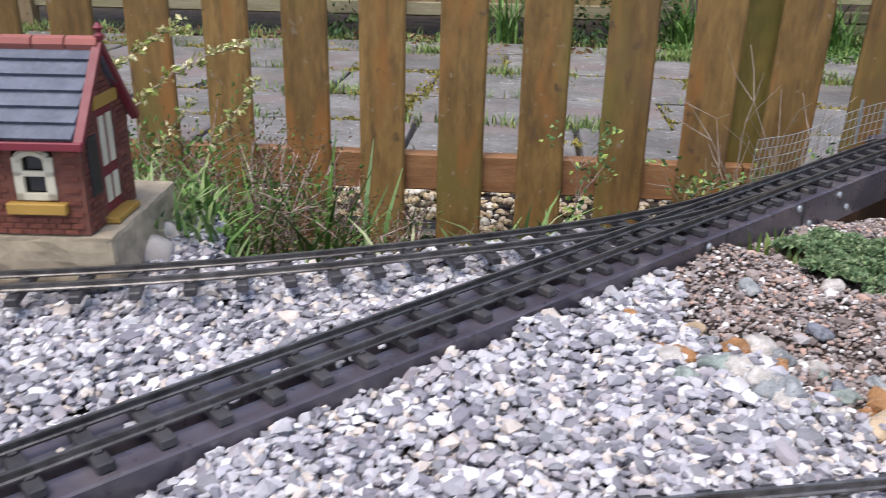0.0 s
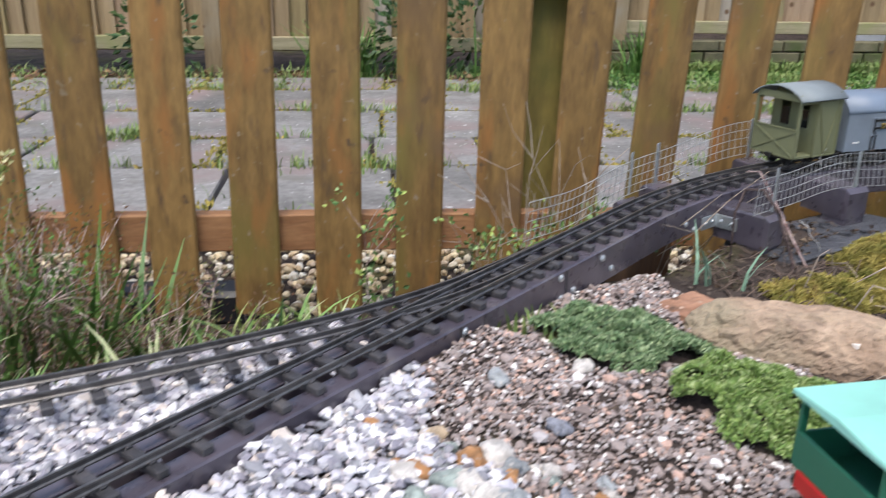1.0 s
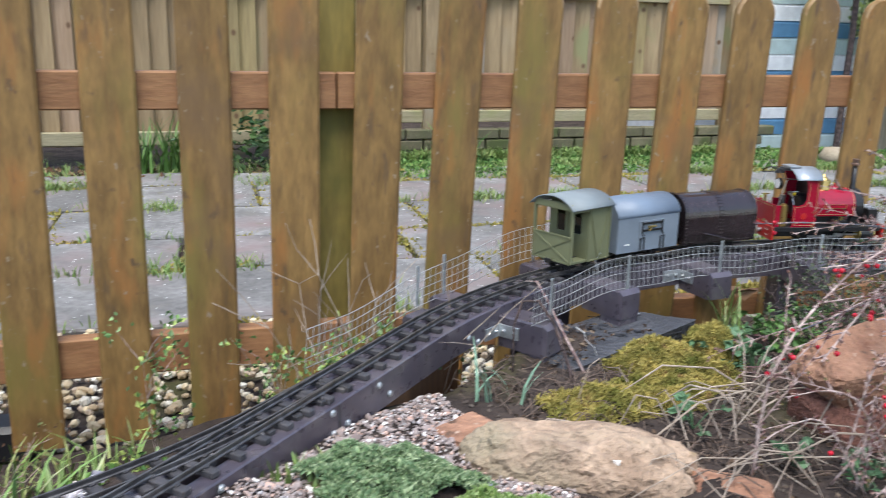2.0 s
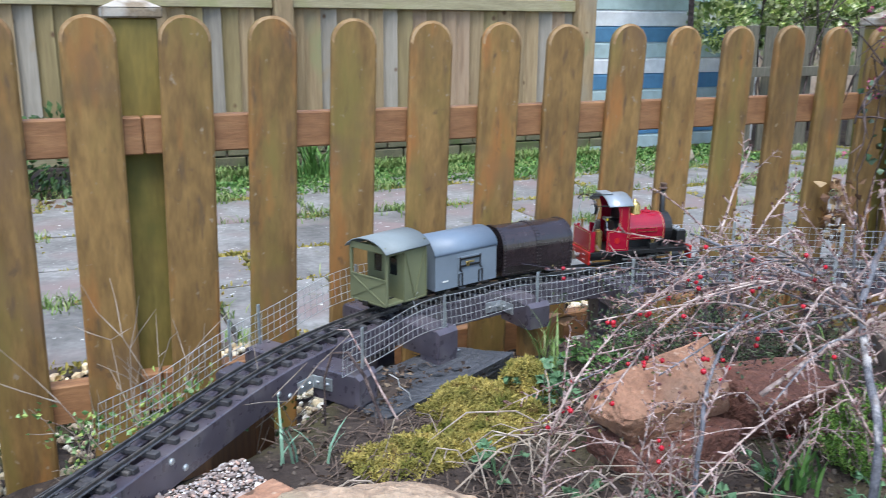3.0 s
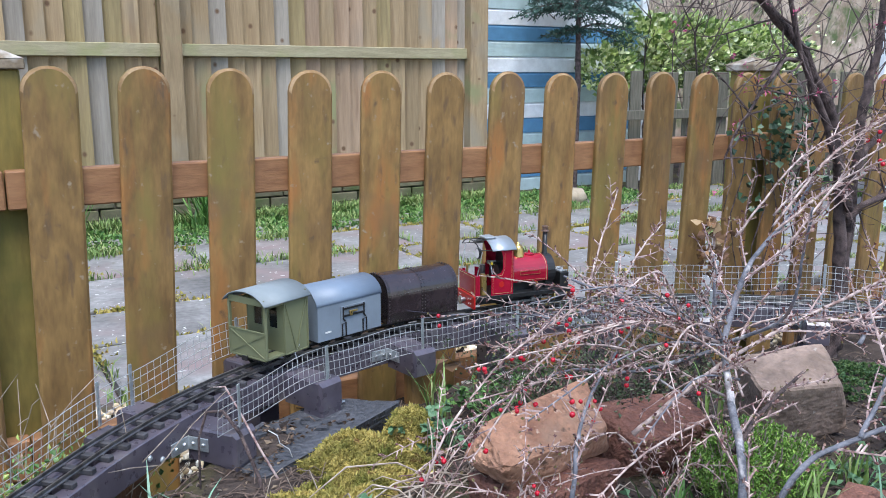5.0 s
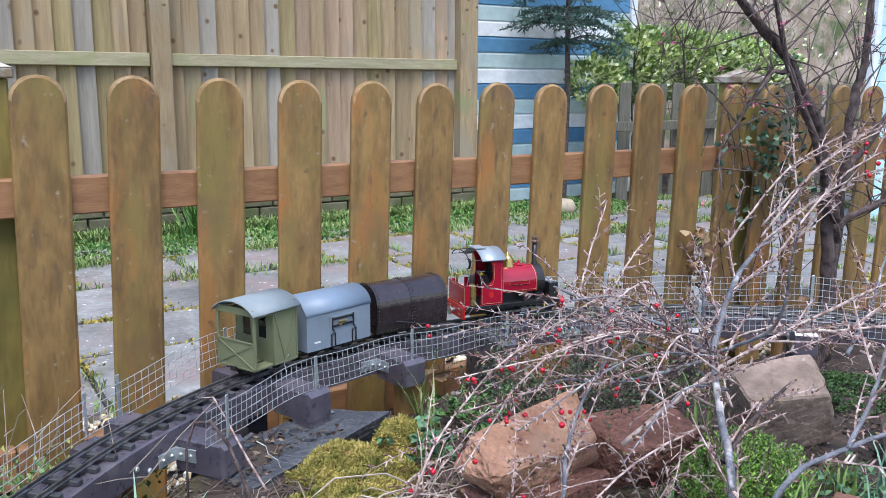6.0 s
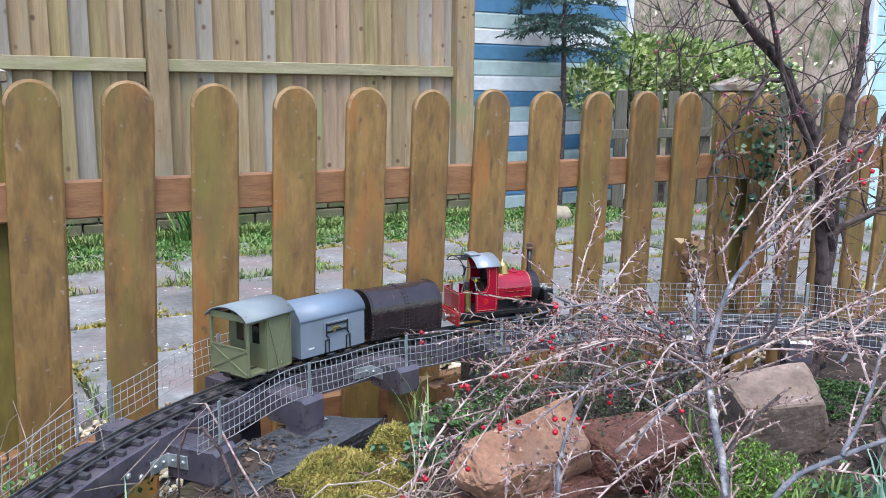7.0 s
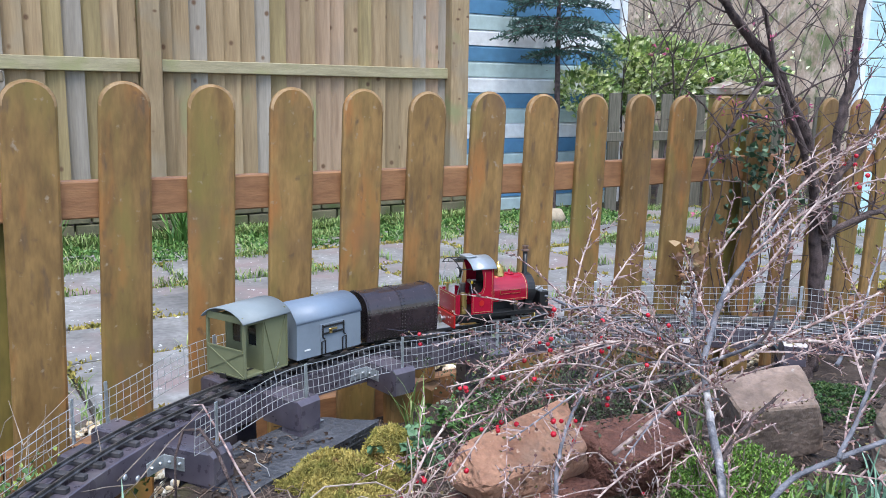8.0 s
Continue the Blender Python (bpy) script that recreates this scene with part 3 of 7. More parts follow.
def leaf_mesh(name, pts, dirs, size, material, g, wide=0.5, fold=0.25):
    """Small folded leaves at pts that point along dirs."""
    n = len(pts)
    d = dirs / np.linalg.norm(dirs, axis=1, keepdims=True)
    q = g.normal(size=(n, 3))
    w = np.cross(d, q)
    w /= np.linalg.norm(w, axis=1, keepdims=True)
    u = np.cross(w, d)
    s = (size * g.uniform(0.7, 1.3, n))[:, None]
    base, tip = pts, pts + d * s - u * s * 0.12
    mid = pts + d * s * 0.5
    l, r = mid + w * s * wide * 0.5 + u * s * fold * 0.5, mid - w * s * wide * 0.5 + u * s * fold * 0.5
    v = np.stack([base, l, tip, r], 1).reshape(-1, 3)
    k = np.arange(n)[:, None] * 4
    f = np.concatenate([k + np.array([[0, 1, 2]]), k + np.array([[0, 2, 3]])], 0)
    return bulk(name, v, f, material)


def blades(name, pts, height, width, lean, material, g):
    """Grass blades: tapered, bent ribbons."""
    n = len(pts)
    a = g.uniform(0, 2 * math.pi, n)
    h = height * g.uniform(0.5, 1.25, n)
    out = lean * g.uniform(0.2, 1.2, n)
    dx, dy = np.cos(a), np.sin(a)
    wx, wy = -np.sin(a) * width / 2, np.cos(a) * width / 2
    rows = []
    for t, k in ((0, 1.0), (0.4, 0.9), (0.75, 0.6), (1.0, 0.08)):
        c = pts + np.stack([dx * out * h * t * t, dy * out * h * t * t, h * (t - 0.25 * out * t * t)], 1)
        rows += [c + np.stack([wx * k, wy * k, 0 * wx], 1), c - np.stack([wx * k, wy * k, 0 * wx], 1)]
    v = np.stack(rows, 1).reshape(-1, 3)
    k = np.arange(n)[:, None] * 8
    f = np.concatenate([k + np.array([[j, j + 1, j + 3, j + 2]]) for j in (0, 2, 4)], 0)
    return bulk(name, v, f, material)


def on_ground(x, y, up=0.0):
    return np.stack([x, y, ground_z(x, y) + up], 1)


# cream pebbles along the foot of the fence
g1 = np.random.default_rng(21)
n = 5200
px, py = g1.uniform(-2.2, 3.2, n), g1.uniform(0.07, 0.82, n)
pz = -0.10 + g1.uniform(0, 0.022, n)
solid("pebble_strip", stones("pebble_strip", np.stack([px, py, pz], 1), g1.uniform(0.016, 0.034, n), M["cream_pebble"], g1, 0.12, 0.75), None,
      "loose cream and tan pebbles along the fence foot", "pebbles", kind="stuff")

# grass and moss in the joints, and the planted strip under the back fence
gp_, mp_ = [], []
for jx, jy, jw, jd in joints:
    lush = bumps(np.array(jx), np.array(jy), 2.3)
    for k in range(int((44 if jx > 0.2 else 18) + 50 * max(0, float(lush)))):
        u = g1.uniform(0, 1)
        q = (jx + u * jw, jy + g1.normal() * 0.008) if g1.uniform() < 0.6 else (jx + g1.normal() * 0.008, jy + u * jd)
        (gp_ if bumps(np.array(q[0]), np.array(q[1]), 5.0) > 0.25 else mp_).append((q[0], q[1], -0.082))
    if g1.uniform() < (0.6 if jx > 0.2 else 0.15) and jy > 0.9:
        n = 90
        cx_, cy_ = jx + g1.uniform(0, jw), jy + g1.choice([0, jd])
        for k in range(n):
            gp_.append((cx_ + g1.normal() * 0.13, cy_ + g1.normal() * 0.05, -0.078))
gp_, mp_ = np.array(gp_), np.array(mp_)
solid("joint_moss", leaf_mesh("joint_moss", np.repeat(mp_, 9, 0) + g1.normal(size=(len(mp_) * 9, 3)) * (0.026, 0.015, 0.002), g1.normal(size=(len(mp_) * 9, 3)) * 0.6 + (0, 0, 0.5), np.full(len(mp_) * 9, 0.022), M["moss"], g1, 0.6), None,
      "yellow-green moss lining the paving joints", "moss", kind="stuff")
gxs, gys = np.repeat(gp_[:, 0], 3) + g1.normal(size=len(gp_) * 3) * 0.02, np.repeat(gp_[:, 1], 3) + g1.normal(size=len(gp_) * 3) * 0.012
solid("joint_grass", blades("joint_grass", np.stack([gxs, gys, np.full(len(gxs), -0.075)], 1), 0.05, 0.006, 0.9, M["grass"], g1), None,
      "tufts of short grass growing in paving joints", "grass", kind="stuff")
n = 15000
bx, by = g1.uniform(-4.5, 5.0, n), g1.uniform(3.2, 4.03, n)
keep = (bx > 0.45) | (g1.uniform(0, 1, n) < 0.3)
bx, by = bx[keep], by[keep]
n = len(bx)
herb = 2600
hx, hy = g1.uniform(0.4, 5.0, herb), g1.uniform(3.15, 4.0, herb)
hp_ = np.repeat(np.stack([hx, hy, np.full(herb, -0.085)], 1), 5, 0) + g1.normal(size=(herb * 5, 3)) * (0.03, 0.03, 0.012)
solid("border_weeds", leaf_mesh("border_weeds", hp_, g1.normal(size=(herb * 5, 3)) * (0.8, 0.8, 0.4) + (0, -0.2, 0.5), np.full(herb * 5, 0.032), M["leaf_mid"], g1, 0.7), None, "low soft green weeds below the board fence", "plant", kind="stuff")
solid("border_grass", blades("border_grass", np.stack([bx, by, np.full(n, -0.1)], 1), 0.060, 0.008, 1.1, M["grass"], g1), None,
      "rough green grass strip below the board fence", "grass", kind="stuff")
n = 5200
bx, by = g1.uniform(0.45, 3.75, n), g1.uniform(3.80, 3.99, n)
solid("fence_grass", blades("fence_grass", np.stack([bx, by, np.full(n, -0.1)], 1), 0.10, 0.009, 0.9, M["grass"], g1), None,
      "longer grass growing against the foot of the board fence", "grass", kind="stuff")


# ---- railway ----
def line_path(s0, s1, step, off, z, get=rail_at):
    n = max(2, int(round((s1 - s0) / step)) + 1)
    out = []
    for k in range(n):
        p, side, h = get(s0 + (s1 - s0) * k / (n - 1), off, z)
        out.append((p, side))
    return out


# the siding leaves the line by the trestle and runs past the station
SP = [Vector((0.03, -0.652)), Vector((-0.20, -0.875)), Vector((-0.45, -1.02)), Vector((-0.78, -1.145)), Vector((-1.25, -1.24)), Vector((-1.9, -1.33))]


def siding_at(s, off=0.0, z=0.0):
    t = max(0.0, min(s / 0.33, len(SP) - 1.001))
    i = int(t)
    u = t - i
    p0, p1, p2, p3 = SP[max(i - 1, 0)], SP[i], SP[i + 1], SP[min(i + 2, len(SP) - 1)]
    p = 0.5 * (2 * p1 + (p2 - p0) * u + (2 * p0 - 5 * p1 + 4 * p2 - p3) * u * u + (3 * p1 - p0 - 3 * p2 + p3) * u ** 3)
    d = 0.5 * ((p2 - p0) + 2 * (2 * p0 - 5 * p1 + 4 * p2 - p3) * u + 3 * (3 * p1 - p0 - 3 * p2 + p3) * u * u)
    d = -d.normalized()
    side = (-d.y, d.x)
    return (p.x + side[0] * off, p.y + side[1] * off, z), side, math.atan2(d.y, d.x)


def front_at(s, off=0.0, z=0.0):
    h = radians(14.5)
    side = (-math.sin(h), math.cos(h))
    return (-0.9 + s * math.cos(h) + side[0] * off, -1.5705 + s * math.sin(h) + side[1] * off, z), side, h


GAUGE = 0.032
RAILP = [(-0.0022, -0.0075), (0.0022, -0.0075), (0.0022, -0.006), (0.0007, -0.005), (0.0007, -0.002), (0.0014, -0.0012), (0.0012, 0.0), (-0.0012, 0.0), (-0.0014, -0.0012), (-0.0007, -0.002), (-0.0007, -0.005), (-0.0022, -0.006)]
sl = Form().box((0, 0, 0), (0.0115, 0.063, 0.008), 0.0012)
for sy in (-1, 1):
    sl.box((0, sy * (GAUGE / 2), 0.0045), (0.006, 0.008, 0.004), 0.001)
SLEEPER = sl.mesh("sleeper", M["sleeper"])


def lay_track(name, label, get, s0, s1, z, pitch=0.041):
    ob = thing(name, label, "track")
    for sy in (-1, 1):
        f = Form()
        path = line_path(s0, s1, 0.03, sy * GAUGE / 2, z, get)
        f.along(path, RAILP)
        part("rail", f, M["railsteel"], ob)
    s = s0 + 0.01
    while s < s1:
        p, side, h = get(s, 0, z - 0.0125)
        q = part("sleeper", SLEEPER, None, ob)
        q.location, q.rotation_euler = p, (0, 0, h + rr.uniform(-0.02, 0.02))
        s += pitch
    return ob


lay_track("main_track", "narrow-gauge model railway track on dark plastic sleepers", rail_at, -2.2, 3.2, RAIL)
lay_track("siding_track", "model railway siding curving past the station", siding_at, 0.12, 1.62, RAIL - 0.002)
lay_track("front_track", "model railway track half buried in pale gravel", front_at, 0.25, 1.5, RAIL - 0.012)

# trestle deck: two longitudinal beams of dark plastic lumber
trestle = thing("trestle", "dark brown plastic-lumber trestle carrying the model railway", "trestle")
DECK = RAIL - 0.0165
for nm, off in (("inner_beam", -0.0255), ("outer_beam", 0.0255)):
    f = Form().along(line_path(-2.2, 3.2, 0.04, off, DECK), [(-0.0105, -0.050), (0.0105, -0.050), (0.0122, -0.0485), (0.0122, -0.0015), (0.0105, 0), (-0.0105, 0), (-0.0122, -0.0015), (-0.0122, -0.0485)])
    part(nm, f, M["plastic"], trestle)
OUTER = [s / R0 - A0 for s in (0.175, 0.242, 0.470, 0.692, 0.918, 1.14, 1.365, 1.595, 1.825)]


def outer_drop(s):
    """How far the outer blocks and their mesh hang below the deck's line, towards the straight."""
    return 0.045 * (1 - float(sstep(-0.1, 0.62, s)))



CROSS = [radians(a) for a in (-35.5, -22.7, -8.8, 4.8, 18.0, 31.0, 44.5, 58.0)]


def bolt_form(m, r=0.0045):
    f = Form()
    f.lathe([(r, 0), (r, 0.0015), (r * 0.75, 0.003), (r * 0.25, 0.0036)], 10, m)
    return f


for k, a in enumerate(CROSS):
    s = (a + A0) * R0
    for sgn, l, s in ((-1, 0.094, s), (1, 0.095, (OUTER[k] + A0) * R0)):
        p, side, h = rail_at(s, sgn * (0.038 + l / 2), DECK - 0.027 - (0.012 if k == 0 else 0) - (outer_drop(s) * 0.8 if sgn > 0 else 0))
        f = Form()
        x0, x1 = (0, l)
        f.sweep([(-0.026, -0.030), (0.026, -0.030), (0.026, 0.021), (0.023, 0.024), (-0.023, 0.024), (-0.026, 0.021)], -l / 2, l / 2 - 0.008)
        f.add([(l / 2 - 0.008, -0.026, -0.030), (l / 2 - 0.008, 0.026, -0.030), (l / 2 - 0.008, 0.026, 0.024), (l / 2 - 0.008, -0.026, 0.024),
               (l / 2, -0.024, -0.028), (l / 2, 0.024, -0.028), (l / 2, 0.024, 0.016), (l / 2, -0.024, 0.016)],
              [(0, 1, 5, 4), (1, 2, 6, 5), (2, 3, 7, 6), (3, 0, 4, 7), (4, 5, 6, 7)])
        q = part("cross_block", f, M["plastic"], trestle)
        q.location, q.rotation_euler = p, (0, 0, h + (math.pi / 2 if sgn > 0 else -math.pi / 2))
    s = (a + A0) * R0
    if k in (0, 2, 4, 6):
        # bent plate that ties beam and block
        p, side, h = rail_at(s - 0.0285, -0.039, DECK - (0.040 if k == 0 else 0.027))
        f = Form().box((-0.02, -0.0012, 0), (0.042, 0.0022, 0.022), 0.0006).box((-0.0012, -0.02, 0), (0.0022, 0.04, 0.022), 0.0006)
        pl = part("angle_plate", f, M["zinc"], trestle, "galvanised steel angle plate")
        pl.location, pl.rotation_euler = p, (0, 0, h)
        for px_, py_, ax in ((-0.012, -0.002, 0), (-0.031, -0.002, 0), (-0.002, -0.012, 1), (-0.002, -0.031, 1)):
            m = Matrix.Translation((px_, py_, 0)) @ (Euler((radians(90), 0, 0)) if ax == 0 else Euler((0, radians(-90), 0))).to_matrix().to_4x4()
            part("bolt", bolt_form(m, 0.0032), M["steel"], pl)
# coach bolts along the straight's joint
for s, dz in ((0.102, -0.029), (0.132, -0.044), (-0.165, -0.012), (-0.138, -0.034), (-0.272, -0.008), (-0.27, -0.036), (-0.24, -0.034), (-0.47, -0.009)):
    p, side, h = rail_at(s, -0.0377, DECK + dz)
    m = Matrix.Translation(p) @ Euler((radians(90), 0, h)).to_matrix().to_4x4()
    part("coach_bolt", bolt_form(m, 0.0048), M["zinc"], trestle)
for s in (-0.257, -0.475):
    p, side, h = rail_at(s, -0.0382, DECK - 0.025)
    q = part("joint_strip", Form().box((0, 0, 0), (0.004, 0.002, 0.048), 0.0004), M["sleeper"], trestle)
    q.location, q.rotation_euler = p, (0, 0, h)
# legs
for a, off, zb in ((-22.7, -0.106, 0.285), (-22.7, 0.06, 0.15), (5, 0.0, 0.14), (-35.5, -0.104, 0.24), (17.5, -0.05, 0.17), (31, 0, 0.15), (44.5, 0, 0.15)):
    s = (radians(a) + A0) * R0
    p, side, h = rail_at(s, off, 0)
    top = DECK - 0.050
    f = Form().box((0, 0, (zb + top) / 2), (0.049, 0.049, top - zb + 0.01), 0.002)
    q = part("leg", f, M["plastic"], trestle)
    q.location, q.rotation_euler = p, (0, 0, h)
p, side, h = rail_at((radians(-23.5) + A0) * R0 + 0.03, -0.10, 0.296)
q = part("foot_bracket", Form().box((0.012, 0, 0.001), (0.05, 0.03, 0.002), 0.0005).box((-0.011, 0, 0.012), (0.002, 0.03, 0.024), 0.0005), M["zinc"], trestle, "galvanised foot bracket")
q.location, q.rotation_euler = p, (0, 0, h)
# timbers that prop the trestle over the hollow
for s, off, w in ((-0.10, -0.015, 0.07), (-0.025, 0.0, 0.06), (0.05, 0.01, 0.075), (0.13, 0.025, 0.05)):
    p, side, h = rail_at(s, off, 0)
    zb = 0.06
    q = part("prop_timber", Form().box((0, 0, (zb + 0.306) / 2), (w, 0.03, 0.306 - zb), 0.004), M["oldtimber"], trestle, "red-brown stained prop timber")
    q.location, q.rotation_euler = p, (0, 0, h)
stub = Form().box((0, 0, 0.0), (0.05, 0.035, 0.17), 0.004)
solid("timber_stub", stub, M["pale"], "cut golden-brown timber stub beside the trestle", "post", m=pose(0.79, -0.30, 0.215, 0, 0, 8))


# wire mesh guards
def guard(name, label, s0, s1, off, z0, z1, offs):
    ob = thing(name, label, "wire mesh")
    f = Form()
    n = int(round((z1 - z0) / 0.0142))
    gr = random.Random(5)
    wob = [gr.uniform(0, 6) for _ in range(8)]

    def at(s, z):
        sag = 0.004 * math.sin(s * 9 + wob[0]) + 0.003 * math.sin(s * 23 + wob[1])
        lean = (z - z0) * 0.12 * math.sin(s * 5 + wob[2])
        p, side, h = rail_at(s, off + lean, z + sag - (outer_drop(s) if off > 0 else 0))
        return p
    for k in range(n + 1):
        z = z0 + (z1 - z0) * k / n
        m = int((s1 - s0) / 0.025)
        f.tube([at(s0 + (s1 - s0) * j / m, z) for j in range(m + 1)], 0.00068, 4)
    m = int((s1 - s0) / 0.0145)
    for j in range(m + 1):
        s = s0 + (s1 - s0) * j / m
        f.tube([at(s, z0), at(s, z1)], 0.0006, 4)
    part("wire_grid", f, M["wire"], ob)
    for a in (CROSS if off < 0 else OUTER):
        s = (a + A0) * R0
        if s0 - 0.02 < s < s1:
            p, side, h = rail_at(s, offs, 0)
            q = part("stake", Form().box((0, 0, (z0 + z1) / 2 + 0.003), (0.007, 0.0025, z1 - z0 + 0.014), 0.0005), M["zinc"], ob, "flat galvanised stake")
            p = (p[0], p[1], -outer_drop(s) if off > 0 else 0)
            q.location, q.rotation_euler = rail_at(s, offs, p[2])[0], (0, 0, h + rr.uniform(-0.2, 0.2))
    return ob


guard("inner_wire_guard", "galvanised square wire mesh along the trestle's inner side", 0.165, 2.4, -0.118, 0.351, 0.408, -0.121)
guard("outer_wire_guard", "galvanised square wire mesh along the trestle's outer side", -0.12, 2.4, 0.116, 0.362, 0.424, 0.119)


# ---- beyond the yard: shed, grey pales, hedge, fir, bank ----
shed = thing("garden_shed", "garden shed clad in blue, teal and white painted boards", "shed")
SHX0, SHX1, SHY = 3.84, 5.72, 4.32
names = ("blue_board", "teal_board", "white_board")
z, k = 1.29 + 0.1283 * 6, 0
while z > -0.1:
    f = Form()
    f.add([(SHX0, SHY - 0.012, z - 0.126), (SHX1, SHY - 0.012, z - 0.126), (SHX1, SHY - 0.012, z - 0.018), (SHX0, SHY - 0.012, z - 0.018), (SHX0, SHY, z), (SHX1, SHY, z), (SHX0, SHY + 0.02, z - 0.126), (SHX1, SHY + 0.02, z - 0.126), (SHX1, SHY + 0.02, z), (SHX0, SHY + 0.02, z)],
          [(0, 1, 2, 3), (3, 2, 5, 4), (0, 6, 7, 1), (4, 5, 8, 9), (6, 9, 8, 7), (0, 3, 4, 9, 6), (1, 7, 8, 5, 2)])
    part("cladding_board", f, M[names[k % 3]], shed)
    z -= 0.1283
    k += 1
part("shed_wall", Form().box(((SHX0 + SHX1) / 2, SHY + 0.9, 1.0), (SHX1 - SHX0, 1.7, 2.2)), M["white_board"], shed)
part("corner_post", Form().box((SHX1 - 0.03, SHY - 0.02, 1.0), (0.07, 0.05, 2.2), 0.004), M["white_board"], shed)
part("shed_roof", Form().box(((SHX0 + SHX1) / 2, SHY + 0.85, 2.14), (SHX1 - SHX0 + 0.2, 2.0, 0.06), 0.01), M["blackplastic"], shed)

cabin = thing("summer_house", "pale cyan boarded summer house wall", "shed")
for k in range(17):
    f = Form().box((6.99, 2.0, -0.05 + k * 0.13), (2.3, 0.03, 0.124), 0.004)
    part("cladding_board", f, M["cyan_board"], cabin)
part("corner_post", Form().box((5.82, 1.985, 1.0), (0.06, 0.05, 2.3), 0.004), M["white_board"], cabin)
part("cabin_wall", Form().box((7.49, 2.3, 1.0), (1.1, 0.5, 2.2)), M["cyan_board"], cabin)

greyf = thing("grey_fence", "low weathered grey-green picket fence", "fence")
gp = Form().box((0, 0, 0.5), (0.13, 0.02, 1.02), 0.003).mesh("pale", M["grey_pale"])
for k in range(16):
    q = part("pale", gp, None, greyf)
    q.location = (5.02 + k * 0.19, 3.86 - k * 0.02, -0.10 + rr.uniform(-0.02, 0.02))
part("rail", Form().box((6.4, 3.72, 0.55), (2.9, 0.04, 0.08), 0.004, None), M["grey_pale"], greyf).rotation_euler = (0, 0, 0)

bank = Form()
bank.box((15.0, 8.6, 1.3), (36, 0.4, 3.4)).box((30.0, 2.0, 1.3), (0.4, 14, 3.4))
solid("backdrop", bank, M["farwall"], "brown earth bank and wall beyond the gardens", "backdrop", kind="structure")


def cloud(g, n, centre, radius, hollow=0.5):
    """Points and outward ways in a lumpy ellipsoid."""
    d = g.normal(size=(n, 3))
    d /= np.linalg.norm(d, axis=1, keepdims=True)
    lump = 1 + 0.22 * np.sin(d[:, 0] * 5 + d[:, 2] * 4) * np.cos(d[:, 1] * 6 + 1)
    r = (hollow + (1 - hollow) * g.uniform(0, 1, n) ** 0.5) * lump
    return np.array(centre) + d * r[:, None] * np.array(radius), d


def stems(f, g, base, n, height, spread, r0, kinks=4, droop=0.0, gather=0.02, fork=2):
    """Thin branching stems that rise from a base; returns their tips and points along them."""
    tips = []
    for _ in range(n):
        a = g.uniform(0, 2 * math.pi)
        p = Vector(base) + Vector((g.normal() * gather, g.normal() * gather, 0))
        d = Vector((math.cos(a) * spread * g.uniform(0.2, 1), math.sin(a) * spread * g.uniform(0.2, 1), 1)).normalized()
        h = height * g.uniform(0.6, 1.15)
        pts = [p.copy()]
        for k in range(kinks):
            d = (d + Vector(g.normal(size=3)) * 0.16 + Vector((0, 0, -droop))).normalized()
            p = p + d * (h / kinks)
            pts.append(p.copy())
            if k > 0:
                tips.append((p.copy(), d.copy()))
                for _ in range(fork):
                    e = (d + Vector(g.normal(size=3)) * 0.55).normalized()
                    q = p + e * h * g.uniform(0.12, 0.3)
                    f.tube([p, (p + q) / 2 + Vector(g.normal(size=3)) * 0.004, q], [r0 * 0.5, r0 * 0.42, r0 * 0.25], 4, False)
                    tips.append((q, e))
        f.tube(pts, [r0 * (1 - 0.65 * i / kinks) for i in range(len(pts))], 5)
    return tips


def leaves_on(name, tips, per, size, material, g, spread=0.02, wide=0.5):
    p = np.array([t[0][:] for t in tips])
    d = np.array([t[1][:] for t in tips])
    p = np.repeat(p, per, 0) + g.normal(size=(len(p) * per, 3)) * spread
    d = np.repeat(d, per, 0) + g.normal(size=(len(p), 3)) * 0.8
    return leaf_mesh(name, p, d, np.full(len(p), size), material, g, wide)


gh = np.random.default_rng(31)
hedge = thing("ivy_hedge", "climbing variegated ivy hedge with cream-edged leaves", "hedge")
hp, hd = [], []
for c, r, n in (((5.72, 4.35, 1.10), (0.42, 0.3, 0.34), 3300), ((6.5, 4.45, 1.10), (0.58, 0.35, 0.33), 4200), ((7.4, 4.5, 1.05), (0.7, 0.4, 0.34), 3400), ((5.08, 4.08, 0.93), (0.3, 0.16, 0.2), 700)):
    a, b = cloud(gh, n, c, r)
    hp.append(a), hd.append(b + np.array((0, -0.6, 0.3)))
hp, hd = np.concatenate(hp), np.concatenate(hd)
part("foliage", leaf_mesh("foliage", hp, hd, np.full(len(hp), 0.052), M["leaf_varieg"], gh, 0.95), None, hedge)
f = Form()
stems(f, gh, (5.6, 4.45, 0), 7, 1.9, 0.4, 0.010, 5, 0, 0.3)
stems(f, gh, (6.9, 4.45, 0), 9, 2.2, 0.5, 0.010, 5, 0, 0.6)
part("branch", f, M["bark"], hedge)

bushes = thing("bare_shrubs", "bare brown twiggy shrubs on the far bank", "shrub")
f = Form()
tips = stems(f, gh, (6.6, 6.3, 0.5), 46, 2.4, 0.6, 0.011, 5, 0, 1.0, 3) + stems(f, gh, (8.8, 6.3, 0.5), 40, 2.4, 0.6, 0.011, 5, 0, 1.0, 3)
part("branch", f, M["straw"], bushes)
part("foliage", leaves_on("foliage", tips[::3], 2, 0.06, M["leaf_varieg"], gh, 0.08), None, bushes)

